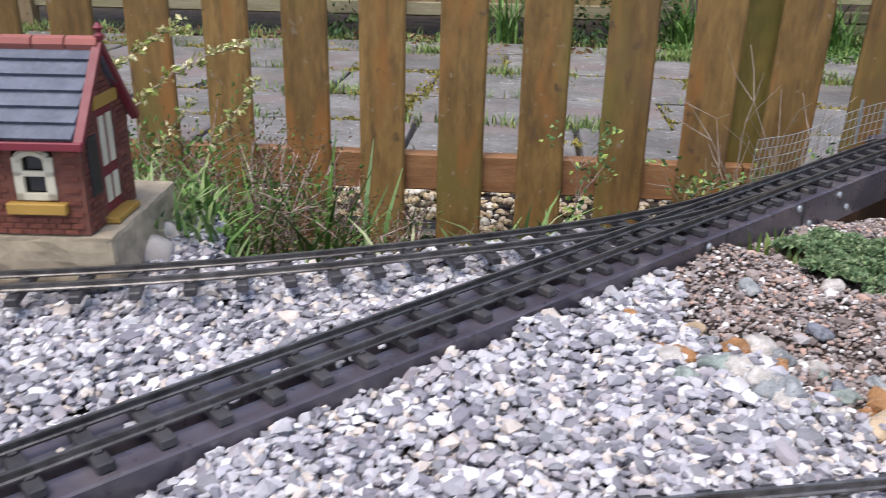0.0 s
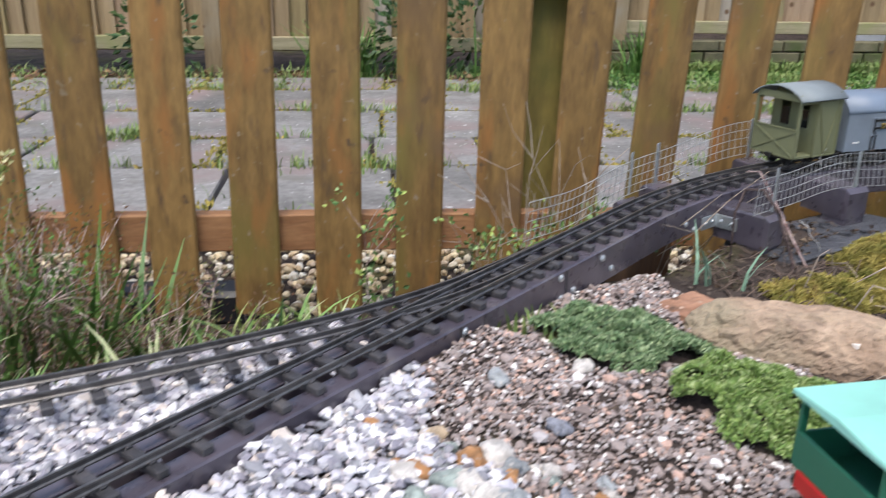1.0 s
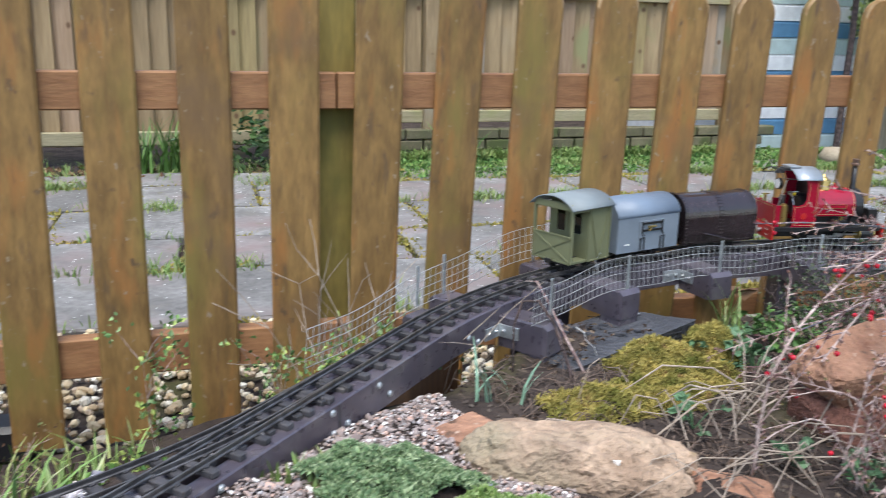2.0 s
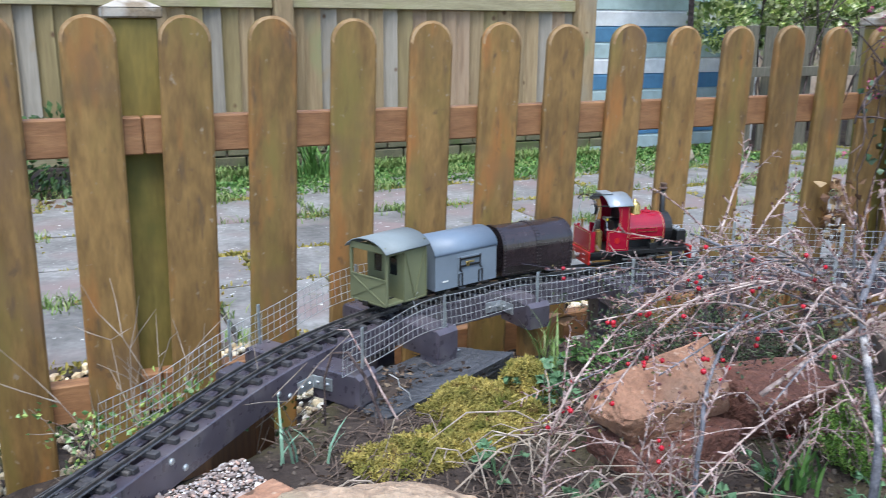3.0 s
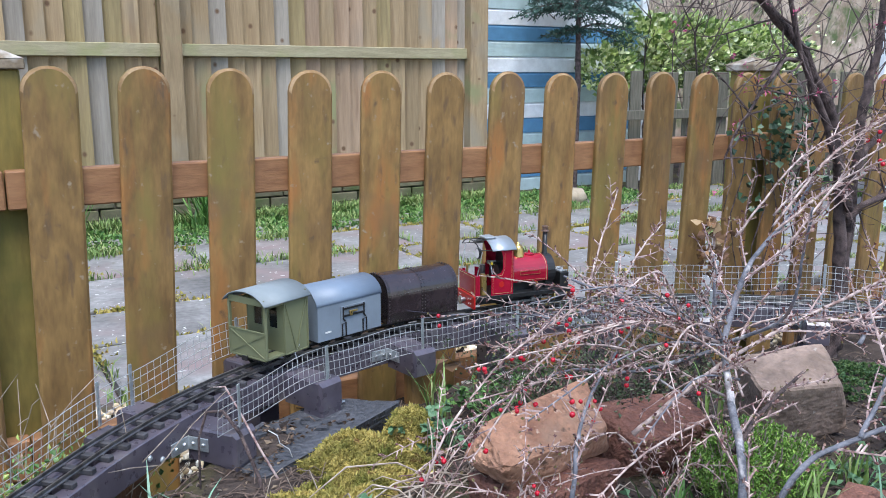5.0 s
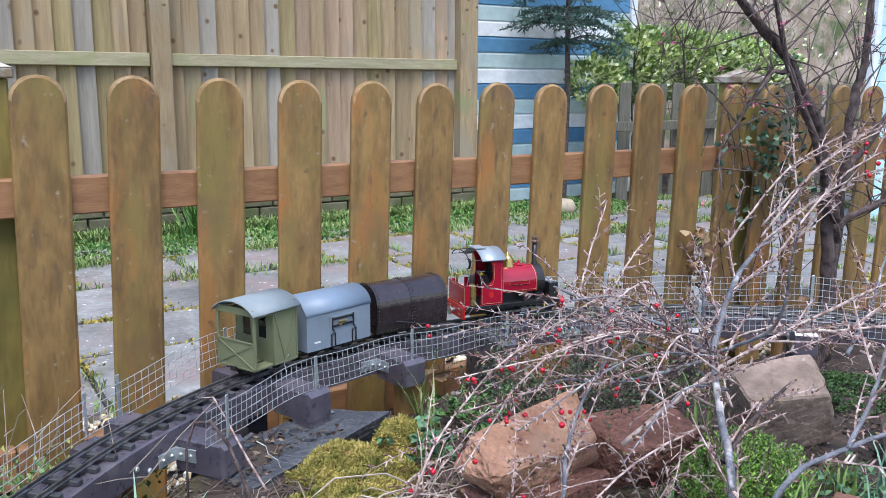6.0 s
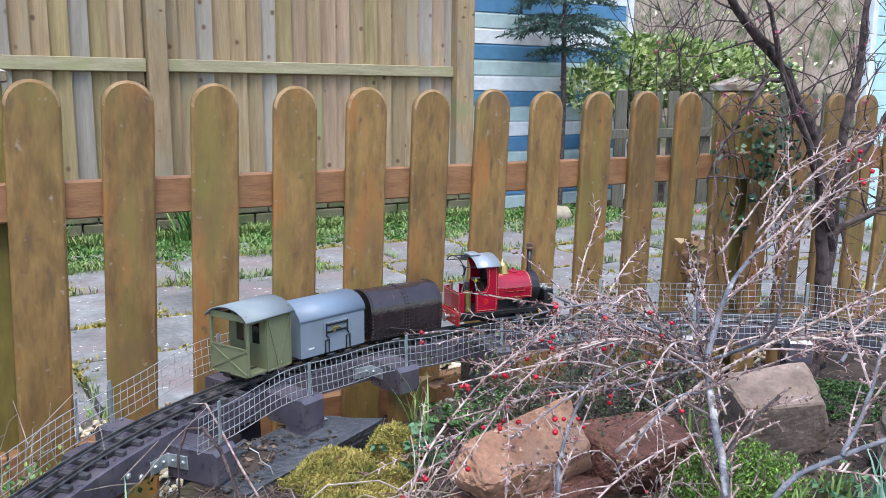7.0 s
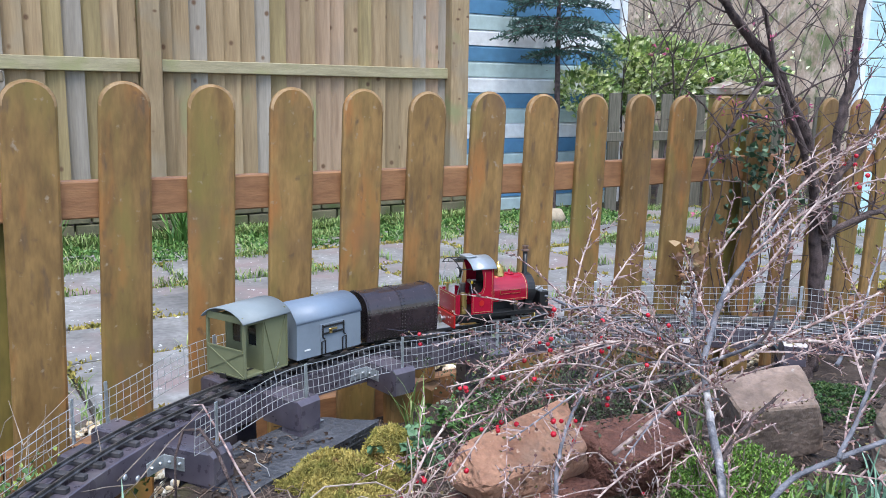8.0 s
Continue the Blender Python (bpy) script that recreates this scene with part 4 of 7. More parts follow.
# young fir
fir = thing("young_fir", "young fir with flat dark blue-green branches", "tree")
FX, FY = 4.56, 3.84
f = Form().tube([(FX, FY, -0.1), (FX + 0.01, FY, 0.8), (FX - 0.01, FY, 1.5), (FX, FY, 2.2)], [0.026, 0.024, 0.018, 0.004], 8)
part("trunk", f, M["bark"], fir)
f = Form()
np_, nd_ = [], []
for lv, (z, L) in enumerate(((1.25, 0.74), (1.42, 0.55), (1.50, 0.50), (1.66, 0.46), (1.80, 0.36), (1.95, 0.24))):
    m = 5
    for k in range(m):
        a = 2 * math.pi * (k + 0.5 * (lv % 2)) / m + gh.uniform(-0.3, 0.3)
        l = L * gh.uniform(0.6, 1.1) * ((1.0 if math.cos(a) > 0.2 else 0.25) if lv == 0 else 1.0)
        base = Vector((FX, FY, z))
        tip = Vector((FX + math.cos(a) * l, FY + math.sin(a) * l * 0.8, z - 0.16 * l + gh.uniform(-0.06, 0.04)))
        limb_ = [base.lerp(tip, t) + Vector((0, 0, 0.10 * l * math.sin(math.pi * t))) for t in np.linspace(0, 1, 8)]
        f.tube(limb_, [0.009 - 0.001 * i for i in range(8)], 4)
        for p, t in zip(limb_[1:], np.linspace(0.12, 1, 7)):
            for sgn in (-1, 1):
                e = Vector((math.cos(a + sgn * 0.85), math.sin(a + sgn * 0.85), -0.22)).normalized()
                ll = 0.24 * (1.15 - 0.75 * t) * gh.uniform(0.7, 1.2)
                f.tube([p, p + e * ll], [0.003, 0.0015], 4, False)
                for u in np.linspace(0.05, 1, 18):
                    np_.append(p + e * ll * u), nd_.append(e * 0.8 + Vector(gh.normal(size=3)) * 0.55)
part("branch", f, M["bark"], fir)
part("needles", leaf_mesh("needles", np.array([p[:] for p in np_]), np.array([p[:] for p in nd_]), np.full(len(np_), 0.042), M["leaf_fir"], gh, 0.22), None, fir, kind="stuff")
grey = Form().lathe([(0.0, 0), (0.09, 0), (0.115, 0.05), (0.08, 0.11), (0, 0.12)], 14)
solid("grey_boulder", grey, M["concrete"], "rounded grey stone on the yard paving", "stone", smooth=True, m=pose(4.15, 3.35, -0.08))

# clumps of strap leaves by the back fence
for x, y in ((1.45, 3.7), (-0.55, 3.6), (-0.35, 3.75), (0.55, 3.75)):
    n = 60
    p = np.stack([gh.normal(x, 0.05, n), gh.normal(y, 0.04, n), np.full(n, -0.1)], 1)
    solid("strap_leaf_clump", blades("strap_leaf_clump", p, 0.34, 0.016, 0.7, M["leaf_mid"], gh), None, "clump of green strap-shaped leaves under the board fence", "plant", "clumps by the fence")
for x, y in ((-0.05, 3.7), (-1.6, 3.75), (0.35, 3.85)):
    a, b = cloud(gh, 260, (x, y, 0.15), (0.24, 0.14, 0.28))
    solid("low_shrub", leaf_mesh("low_shrub", a, b, np.full(260, 0.06), M["leaf_dark"], gh, 0.6), None, "small dark green leafy shrub below the board fence", "shrub", "shrubs by the fence")
n = 700
p = np.stack([gh.uniform(-4, 0.7, n), gh.uniform(3.25, 3.95, n), np.full(n, -0.09)], 1)
solid("leaf_litter", leaf_mesh("leaf_litter", p, gh.normal(size=(n, 3)) * (1, 1, 0.3), np.full(n, 0.06), M["leaf_brown"], gh, 0.6), None, "dry brown fallen leaves below the fence", "leaves", kind="stuff")

# ---- rockery: gravel, grit and pebbles ----
g2 = np.random.default_rng(41)


def zone_gravel(x, y):
    s, n = rail_sn(x, y)
    edge = -0.20 - 0.42 * (y + 1.10) + 0.035 * bumps(x, y, 14)
    return x < edge


N = 80000
x, y = g2.uniform(-1.35, 0.0, N), g2.uniform(-1.75, -0.72, N)
s, n_ = rail_sn(x, y)
keep = zone_gravel(x, y) & (np.abs(n_) > 0.040) & (beyond_siding(x, y) < 0.012 + 0.17 * sstep(-0.66, -0.76, x))
x, y = x[keep], y[keep]
pts = on_ground(x, y, 0)
pts[:, 2] += g2.uniform(0.0, 0.013, len(x))
solid("slate_gravel", stones("slate_gravel", pts, g2.uniform(0.006, 0.0132, len(x)) * (1 + 0.6 * (g2.uniform(0, 1, len(x)) > 0.94)), M["gravel"], g2, 0.40, 0.55), None,
      "pale grey and lilac stone chippings beside the track", "gravel", kind="stuff")
s, n_ = g2.uniform(-1.7, -0.35, 80), g2.uniform(-0.013, 0.013, 80)
pp = np.array([rail_at(a, b, RAIL - 0.016)[0] for a, b in zip(s, n_)])
solid("track_ballast", stones("track_ballast", pp, g2.uniform(0.005, 0.010, 80), M["gravel"], g2, 0.3, 0.55), None, "stray stone chippings lying between the sleepers", "gravel", kind="stuff")
N = 74000
x, y = g2.uniform(-0.45, 0.6, N), g2.uniform(-1.5, -0.62, N)
s, n_ = rail_sn(x, y)
keep = ~zone_gravel(x + 0.02, y) & (n_ < -0.041) & (x < 0.24 - 0.3 * (y + 1.0))
x, y = x[keep], y[keep]
pts = on_ground(x, y, 0)
pts[:, 2] += g2.uniform(-0.002, 0.005, len(x))
solid("brown_grit", stones("brown_grit", pts, g2.uniform(0.0028, 0.0066, len(x)) * (1 + 1.4 * (g2.uniform(0, 1, len(x)) > 0.96)), M["grit"], g2, 0.25, 0.6), None,
      "fine brown and reddish grit on the rockery bed", "gravel", kind="stuff")



def pebble_mat(name, c, rough):
    dark, pale = tuple(v * 0.62 for v in c), tuple(min(0.8, v * 1.25) for v in c)
    return mat(name, dark, pale, 3, rough, 0.4, rand=0.18, fine=9, bdist=0.02, speck=0.9, stain=[(9, 0.62, 0.72, dark), (4, 0.6, 0.7, (0.5, 0.46, 0.42))])


PEB = [pebble_mat("pebble_white", (0.60, 0.56, 0.52), 0.6), pebble_mat("pebble_orange", (0.42, 0.21, 0.09), 0.6), pebble_mat("pebble_grey", (0.33, 0.35, 0.36), 0.55), pebble_mat("pebble_cream", (0.56, 0.42, 0.28), 0.6), pebble_mat("pebble_slate", (0.24, 0.25, 0.29), 0.5), pebble_mat("pebble_green", (0.30, 0.35, 0.32), 0.55)]
PEBN = ("white", "orange-brown", "pale grey", "cream", "slate-grey", "greenish grey")


def rock_form(size, seed, cuts=3, rough=0.016, sub=5):
    """A split stone: the hull of jittered corners, its faces broken up and roughened."""
    r = random.Random(seed)
    bm = bmesh.new()
    for sx in (-1, 1):
        for sy in (-1, 1):
            for sz in (-1, 1):
                bm.verts.new((sx * r.uniform(0.55, 1.0), sy * r.uniform(0.6, 1.0), sz * r.uniform(0.6, 1.0)))
    for _ in range(cuts):
        d = Vector((r.uniform(-1, 1), r.uniform(-1, 1), r.uniform(-1, 1))).normalized()
        k = r.uniform(0.98, 1.22)
        bm.verts.new((d.x * k, d.y * k, d.z * k * 0.9))
    hull = bmesh.ops.convex_hull(bm, input=bm.verts[:])
    loose = [v for v in bm.verts if not v.link_faces]
    bmesh.ops.delete(bm, geom=loose, context="VERTS")
    bmesh.ops.bevel(bm, geom=bm.edges[:], offset=0.045, segments=1, affect="EDGES", profile=0.6)
    bmesh.ops.triangulate(bm, faces=bm.faces[:])
    for _ in range(sub - 1 if sub > 2 else 1):
        big = [e for e in bm.edges if e.calc_length() > (0.10 if sub > 2 else 0.5)]
        if big:
            bmesh.ops.subdivide_edges(bm, edges=big, cuts=1)
            bmesh.ops.triangulate(bm, faces=bm.faces[:])
    off = Vector((seed * 3.1, seed * 1.7, seed * 0.9))
    f = Form()
    bm.verts.index_update()
    for v in bm.verts:
        p = v.co
        k = rough * (2.2 * noise.noise(p * 1.8 + off) + 1.4 * noise.noise(p * 5 + off) + 0.9 * noise.noise(p * 11 + off))
        q = p * (1 + k)
        f.v.append((q.x * size[0] / 2, q.y * size[1] / 2, q.z * size[2] / 2))
    f.f = [tuple(v.index for v in q.verts) for q in bm.faces]
    bm.free()
    return f


def boulder_form(size, seed):
    """A weathered boulder: a squarish ellipsoid with hollows, ledges and a rough skin."""
    bm = bmesh.new()
    bmesh.ops.create_icosphere(bm, subdivisions=5, radius=1)
    off = Vector((seed * 3.1, seed * 1.7, seed * 0.9))
    f = Form()
    for v in bm.verts:
        d = v.co.normalized()
        k = (abs(d.x) ** 3.2 + abs(d.y) ** 3.2 + abs(d.z) ** 3.2) ** (-1 / 3.2)
        k *= 1 + 0.17 * noise.noise(d * 1.6 + off) + 0.08 * noise.noise(d * 3.6 + off) + 0.045 * noise.noise(d * 9 + off) + 0.022 * noise.noise(d * 24 + off)
        f.v.append((d.x * k * size[0] / 2, d.y * k * size[1] / 2, d.z * k * size[2] / 2))
    f.f = [tuple(v.index for v in q.verts) for q in bm.faces]
    bm.free()
    return f


def pebble_form(seed):
    """A worn, lumpy stone about one unit long."""
    bm = bmesh.new()
    bmesh.ops.create_icosphere(bm, subdivisions=3, radius=0.5)
    off = Vector((seed * 2.3, seed * 1.1, seed * 0.7))
    f = Form()
    for v in bm.verts:
        p = v.co
        q = p * (1 + 0.55 * noise.noise(p * 2.3 + off) + 0.20 * noise.noise(p * 5 + off))
        f.v.append((q.x, q.y * 0.74, max(-0.2, q.z * 0.58)))
    f.f = [tuple(v.index for v in q.verts) for q in bm.faces]
    bm.free()
    return f


peb_shapes = {}
rq = random.Random(8)
k = 0
for i in range(106):
    t = (i * 0.618) % 1 * 0.7
    if i < 90:
        x, y = -0.275 + 0.26 * t * 1.4 + rq.gauss(0, 0.022), -1.13 - 0.19 * t * 1.4 + rq.gauss(0, 0.028)
    else:
        x, y = rq.uniform(-0.28, 0.12), rq.uniform(-1.2, -0.85)
    s_, n0 = rail_sn(x, y)
    if float(n0) > -0.075:
        continue
    c = rq.choice([0, 0, 0, 1, 1, 2, 3, 3, 4, 5]) if i < 90 else rq.choice([0, 2, 4, 5])
    d = (rq.uniform(0.024, 0.036) if i % 4 == 0 else rq.uniform(0.013, 0.025)) if i < 90 else rq.uniform(0.014, 0.026)
    key = (c, rq.randrange(3))
    if key not in peb_shapes:
        peb_shapes[key] = pebble_form(50 + key[1] * 7 + c).mesh("pebble", PEB[c], True)
    ob = new("pebble", peb_shapes[key])
    ob.scale = (d, d, d)
    ob.location = (x, y, gz(x, y) + d * 0.22)
    ob.rotation_euler = (rq.uniform(-0.3, 0.3), rq.uniform(-0.3, 0.3), rq.uniform(0, 6.28))
    tagged(ob, f"{PEBN[c]} rounded pebble edging the gravel bed", "pebble", "edging pebbles")

for nm, size, at, rot, seed, mt, lab in (
    ("buff_rock", (0.285, 0.115, 0.150), (0.246, -0.872, 0.262), (-6, 3, -22), 4, "buffstone", "long buff sandstone rock with yellow moss patches"),
    ("red_rock", (0.255, 0.125, 0.078), (0.715, -0.825, 0.370), (28, -3, 8), 9, "sandstone", "large tilted slab of red sandstone rock"),
    ("lower_red_rock", (0.22, 0.17, 0.12), (0.70, -0.85, 0.275), (0, 0, 10), 12, "dark_shaded_sand", "dark red sandstone rock under another rock"),
    # shade on this rock is put into its dark colour
    ("shaded_red_rock", (0.20, 0.14, 0.13), (0.93, -0.82, 0.315), (8, 0, -12), 15, "dark_shaded_sand", "red sandstone rock behind bare twigs, shade in its dark colour"),
    ("pale_boulder", (0.18, 0.12, 0.165), (1.205, -0.87, 0.342), (14, -8, -20), 41, "greystone", "tilted grey-pink sandstone boulder"),
    ("side_boulder", (0.18, 0.15, 0.16), (1.36, -1.06, 0.33), (0, 0, 20), 25, "greystone", "pale sandstone boulder among bare twigs"),
    ("right_red_rock", (0.13, 0.10, 0.08), (1.03, -1.135, 0.285), (6, 0, 25), 37, "dark_shaded_sand", "dark red sandstone rock beside the bright shrub"),
    ("corner_rock", (0.10, 0.07, 0.06), (0.13, -0.775, 0.285), (0, 0, 30), 29, "sandstone", "small red sandstone rock by the cushion plants"),
    ("flat_red_rock", (0.11, 0.08, 0.06), (0.405, -0.955, 0.258), (0, 0, -35), 33, "sandstone", "low red sandstone rock at the bed's edge"),
):
    solid(nm, boulder_form(size, seed) if nm in ("buff_rock", "side_boulder") else rock_form(size, seed), M[mt], lab, "rock", "rockery stones", m=pose(*at, *rot))
solid("white_chip", rock_form((0.020, 0.009, 0.006), 5, 3, 0.02, 2), M["white_stone"], "small white chip lying on a buff rock", "stone", m=pose(0.268, -0.922, 0.318, 0, 0, -50))
slate = rock_form((0.42, 0.155, 0.045), 17, 3, 0.012)
solid("slate_slab", slate, M["slate"], "flat dark slate slab under the trestle legs", "stone slab", m=pose(0.475, -0.455, 0.270, 2, -1, 24))
for nm, at, size, seed in (("white_stone", (1.03, -0.30, 0.225), (0.06, 0.045, 0.05), 3), ("white_stone", (0.98, -0.20, 0.19), (0.04, 0.03, 0.03), 6)):
    solid(nm, rock_form(size, seed, 10, 0.03, 3), M["white_stone"], "small rough white stone beside a trestle leg", "stone", "white stones", smooth=True, m=pose(*at))


rs_ = random.Random(77)
for k in range(26):
    x, y = rs_.uniform(0.33, 0.56), rs_.uniform(-0.47, -0.33)
    q = rock_form((rs_.uniform(0.012, 0.034), rs_.uniform(0.010, 0.020), rs_.uniform(0.004, 0.009)), k + 3, 3, 0.02, 1)
    solid("slate_chip", q, M["slate"], "thin dark slate chip beside the trestle leg", "stone", "slate chips",
          m=pose(x, y, max(gz(x, y), 0.288 if y < -0.40 else 0) + 0.003, rs_.uniform(-9, 9), rs_.uniform(-9, 9), rs_.uniform(0, 180)))


# ---- plants ----
def cushion(name, label, centre, radius, n, size, material, g, extra=None):
    """A low mat of tiny rosettes."""
    a = g.uniform(0, 2 * math.pi, n)
    r = np.sqrt(g.uniform(0, 1, n)) * (1 + 0.16 * np.sin(3 * a + 1) + 0.08 * np.sin(7 * a))
    x, y = centre[0] + r * np.cos(a) * radius[0], centre[1] + r * np.sin(a) * radius[1]
    h = radius[2] * (np.sqrt(np.clip(1 - 0.8 * r * r, 0, 1)) + 0.22 * bumps(x, y, 95)) 
    z = ground_z(x, y) + np.maximum(0.002, h)
    per = 9
    p = np.repeat(np.stack([x, y, z], 1), per, 0)
    d = g.normal(size=(n * per, 3)) * (0.8, 0.8, 0.45) + (0, 0, 0.55)
    ob = thing(name, label, "plant")
    part("foliage", leaf_mesh("foliage", p, d, np.full(len(p), size), material, g, 0.55), None, ob, kind="stuff")
    f = Form()
    t = np.linspace(0, 2 * math.pi, 24, endpoint=False)
    rows = []
    for k, q in enumerate((1.0, 0.8, 0.5, 0.2)):
        for tt in t:
            w = 1 + 0.16 * math.sin(3 * tt + 1) + 0.08 * math.sin(7 * tt)
            xx, yy = centre[0] + q * w * math.cos(tt) * radius[0], centre[1] + q * w * math.sin(tt) * radius[1]
            f.v.append((xx, yy, gz(xx, yy) + radius[2] * 0.72 * (max(0, 1 - q * q)) ** 0.5))
    for k in range(3):
        for j in range(24):
            f.f.append((k * 24 + j, k * 24 + (j + 1) % 24, (k + 1) * 24 + (j + 1) % 24, (k + 1) * 24 + j))
    f.f.append(tuple(range(72, 96)))
    part("stem_mat", f, M["soil"], ob, smooth=True)
    return ob


g3 = np.random.default_rng(52)
cushion("stonecrop_cushion", "grey-green cushion of stonecrop on the rockery", (0.0, -0.925), (0.10, 0.062, 0.030), 1500, 0.007, M["leaf_sedum"], g3)
cushion("mossy_saxifrage", "bright yellow-green mat of mossy saxifrage", (0.135, -1.065), (0.12, 0.09, 0.036), 2500, 0.0068, M["leaf_sedum2"], g3)


def shoots(name, label, c, r, n, per, length, size, material, g):
    """A dome of upright shoots, each with pairs of small leaves."""
    a, q = g.uniform(0, 2 * math.pi, n), np.sqrt(g.uniform(0, 1, n))
    x, y = c[0] + q * np.cos(a) * r[0], c[1] + q * np.sin(a) * r[1]
    z = ground_z(x, y) + r[2] * np.sqrt(np.clip(1 - 0.85 * q * q, 0, 1)) * g.uniform(0.72, 1.08, n)
    lean = np.stack([np.cos(a) * q * 0.5 + g.normal(size=n) * 0.16, np.sin(a) * q * 0.5 + g.normal(size=n) * 0.16, np.ones(n)], 1)
    lean /= np.linalg.norm(lean, axis=1, keepdims=True)
    u = np.tile(np.linspace(-1, 0, per), n)
    p = np.repeat(np.stack([x, y, z], 1), per, 0) + np.repeat(lean, per, 0) * (u * length)[:, None]
    w = np.repeat(g.uniform(0, 6.28, n), per) + np.tile(np.arange(per) * 1.57, n)
    d = np.stack([np.cos(w), np.sin(w), np.full(len(w), 0.9)], 1)
    ob = thing(name, label, "shrub")
    part("foliage", leaf_mesh("foliage", p, d, np.full(len(p), size), material, g, 0.45), None, ob, kind="stuff")
    f = Form()
    for i in range(0, n, 3):
        f.tube([(c[0] + (x[i] - c[0]) * 0.3, c[1] + (y[i] - c[1]) * 0.3, gz(c[0], c[1])), (x[i] - lean[i][0] * length, y[i] - lean[i][1] * length, z[i] - length), (x[i], y[i], z[i])], 0.0011, 4, False)
    part("stem", f, M["twig"], ob)
    return ob


shoots("dwarf_hebe", "bright green dwarf shrub beneath bare branches", (0.985, -0.985), (0.115, 0.09, 0.105), 520, 22, 0.05, 0.0068, M["leaf_hebe"], g3)
M["leaf_creep"] = leafmat("creeping_leaf", [(0.04, 0.068, 0.028), (0.065, 0.098, 0.04), (0.03, 0.05, 0.024), (0.09, 0.115, 0.06)])
creep = thing("creeping_shrub", "dark small-leaved creeping shrub among the rocks", "shrub")
f = Form()
tips = []
for bx, by in ((0.90, -0.62), (1.0, -0.66), (1.08, -0.58), (1.16, -0.66), (1.02, -0.52)):
    tips += stems(f, g3, (bx, by, gz(bx, by)), 20, 0.19, 1.5, 0.0013, 5, 0.10, 0.03, 3)
part("stem", f, M["bark"], creep)
part("foliage", leaves_on("foliage", tips[::3], 8, 0.0075, M["leaf_creep"], g3, 0.010, 0.75), None, creep, kind="stuff")
cushion("green_mat", "low dark green mat plant by a boulder", (1.50, -0.78), (0.12, 0.10, 0.03), 700, 0.007, M["leaf_dark"], g3)


def moss_mound(name, label, c, r, n, seed):
    g = np.random.default_rng(seed)
    a = g.uniform(0, 2 * math.pi, n)
    q = np.sqrt(g.uniform(0, 1, n))
    w = 1 + 0.2 * np.sin(2 * a + seed) + 0.1 * np.sin(5 * a)
    x, y = c[0] + q * w * np.cos(a) * r[0], c[1] + q * w * np.sin(a) * r[1]
    z = ground_z(x, y) + r[2] * np.maximum(0, 1 - q * q) * (1 + 0.35 * bumps(x, y, 34)) + 0.008 * bumps(x, y, 80)
    p = np.repeat(np.stack([x, y, z], 1), 5, 0) + g.normal(size=(len(x) * 5, 3)) * 0.003
    d = g.normal(size=(len(p), 3)) * 0.8 + (0, 0, 0.6)
    return solid(name, leaf_mesh(name, p, d, np.full(len(p), 0.0085), M["moss"], g, 0.35), None, label, "moss", "moss mounds", kind="stuff")


moss_mound("moss_mound", "golden-green mound of moss beside a slate slab", (0.53, -0.60), (0.11, 0.075, 0.045), 5200, 61)
moss_mound("moss_mound", "tall golden-green ridge of moss beside the trestle", (0.655, -0.52), (0.05, 0.065, 0.075), 2600, 62)
moss_mound("moss_mound", "thin patch of moss spread over the soil", (0.42, -0.70), (0.15, 0.06, 0.015), 2400, 63)


def rosette(name, label, at, n, size, material, seed, h=0.05, spread=0.05):
    g = np.random.default_rng(seed)
    f = Form()
    p, d = [], []
    for k in range(n):
        a, u = g.uniform(0, 6.28), g.uniform(0.2, 1)
        tip = Vector((at[0] + math.cos(a) * spread * u, at[1] + math.sin(a) * spread * u, gz(at[0], at[1]) + h * g.uniform(0.3, 1)))
        base = Vector((at[0], at[1], gz(at[0], at[1])))
        f.tube([base, base.lerp(tip, 0.6) + Vector((0, 0, 0.01)), tip], 0.0008, 4, False)
        for j in range(4):
            p.append(tip[:])
            d.append((math.cos(a + g.normal() * 0.8), math.sin(a + g.normal() * 0.8), g.uniform(-0.2, 0.5)))
    ob = thing(name, label, "plant", "low leafy weeds")
    part("foliage", leaf_mesh("foliage", np.array(p), np.array(d), np.full(len(p), size), material, g, 0.8), None, ob, kind="stuff")
    part("stem", f, material, ob, kind="stuff")
    return ob


M["leafgrass"] = leafmat("broad_blade", [(0.09, 0.20, 0.04), (0.14, 0.27, 0.07), (0.06, 0.14, 0.035)])
M["leaf_weed"] = leafmat("weed_leaf", [(0.085, 0.17, 0.08), (0.12, 0.22, 0.11), (0.07, 0.14, 0.07)])
M["leaf_primrose"] = leafmat("primrose_leaf", [(0.075, 0.16, 0.045), (0.11, 0.22, 0.06)])
for k, (x, y) in enumerate(((0.66, -0.55), (0.71, -0.52), (0.69, -0.60), (0.86, -0.41), (0.90, -0.46), (0.84, -0.50), (0.95, -0.40), (1.02, -0.36))):
    rosette("leafy_weed", "low soft green leafy weed below the trestle", (x, y), 16, 0.016, M["leaf_weed"] if k < 3 else M["leaf_primrose"], 70 + k, 0.055, 0.05)
for k, (x, y) in enumerate(((0.60, -0.98), (0.78, -0.98), (0.52, -0.92), (1.14, -1.06), (0.45, -0.80), (1.3, -1.15), (1.00, -1.17), (1.10, -1.14), (1.08, -1.08), (0.92, -1.12), (1.15, -1.02), (0.86, -1.08), (0.66, -1.02), (0.56, -1.0))):
    rosette("leafy_weed", "low green leafy weed between rockery stones", (x, y), 9, 0.013, M["leaf_weed"], 90 + k, 0.04, 0.04)
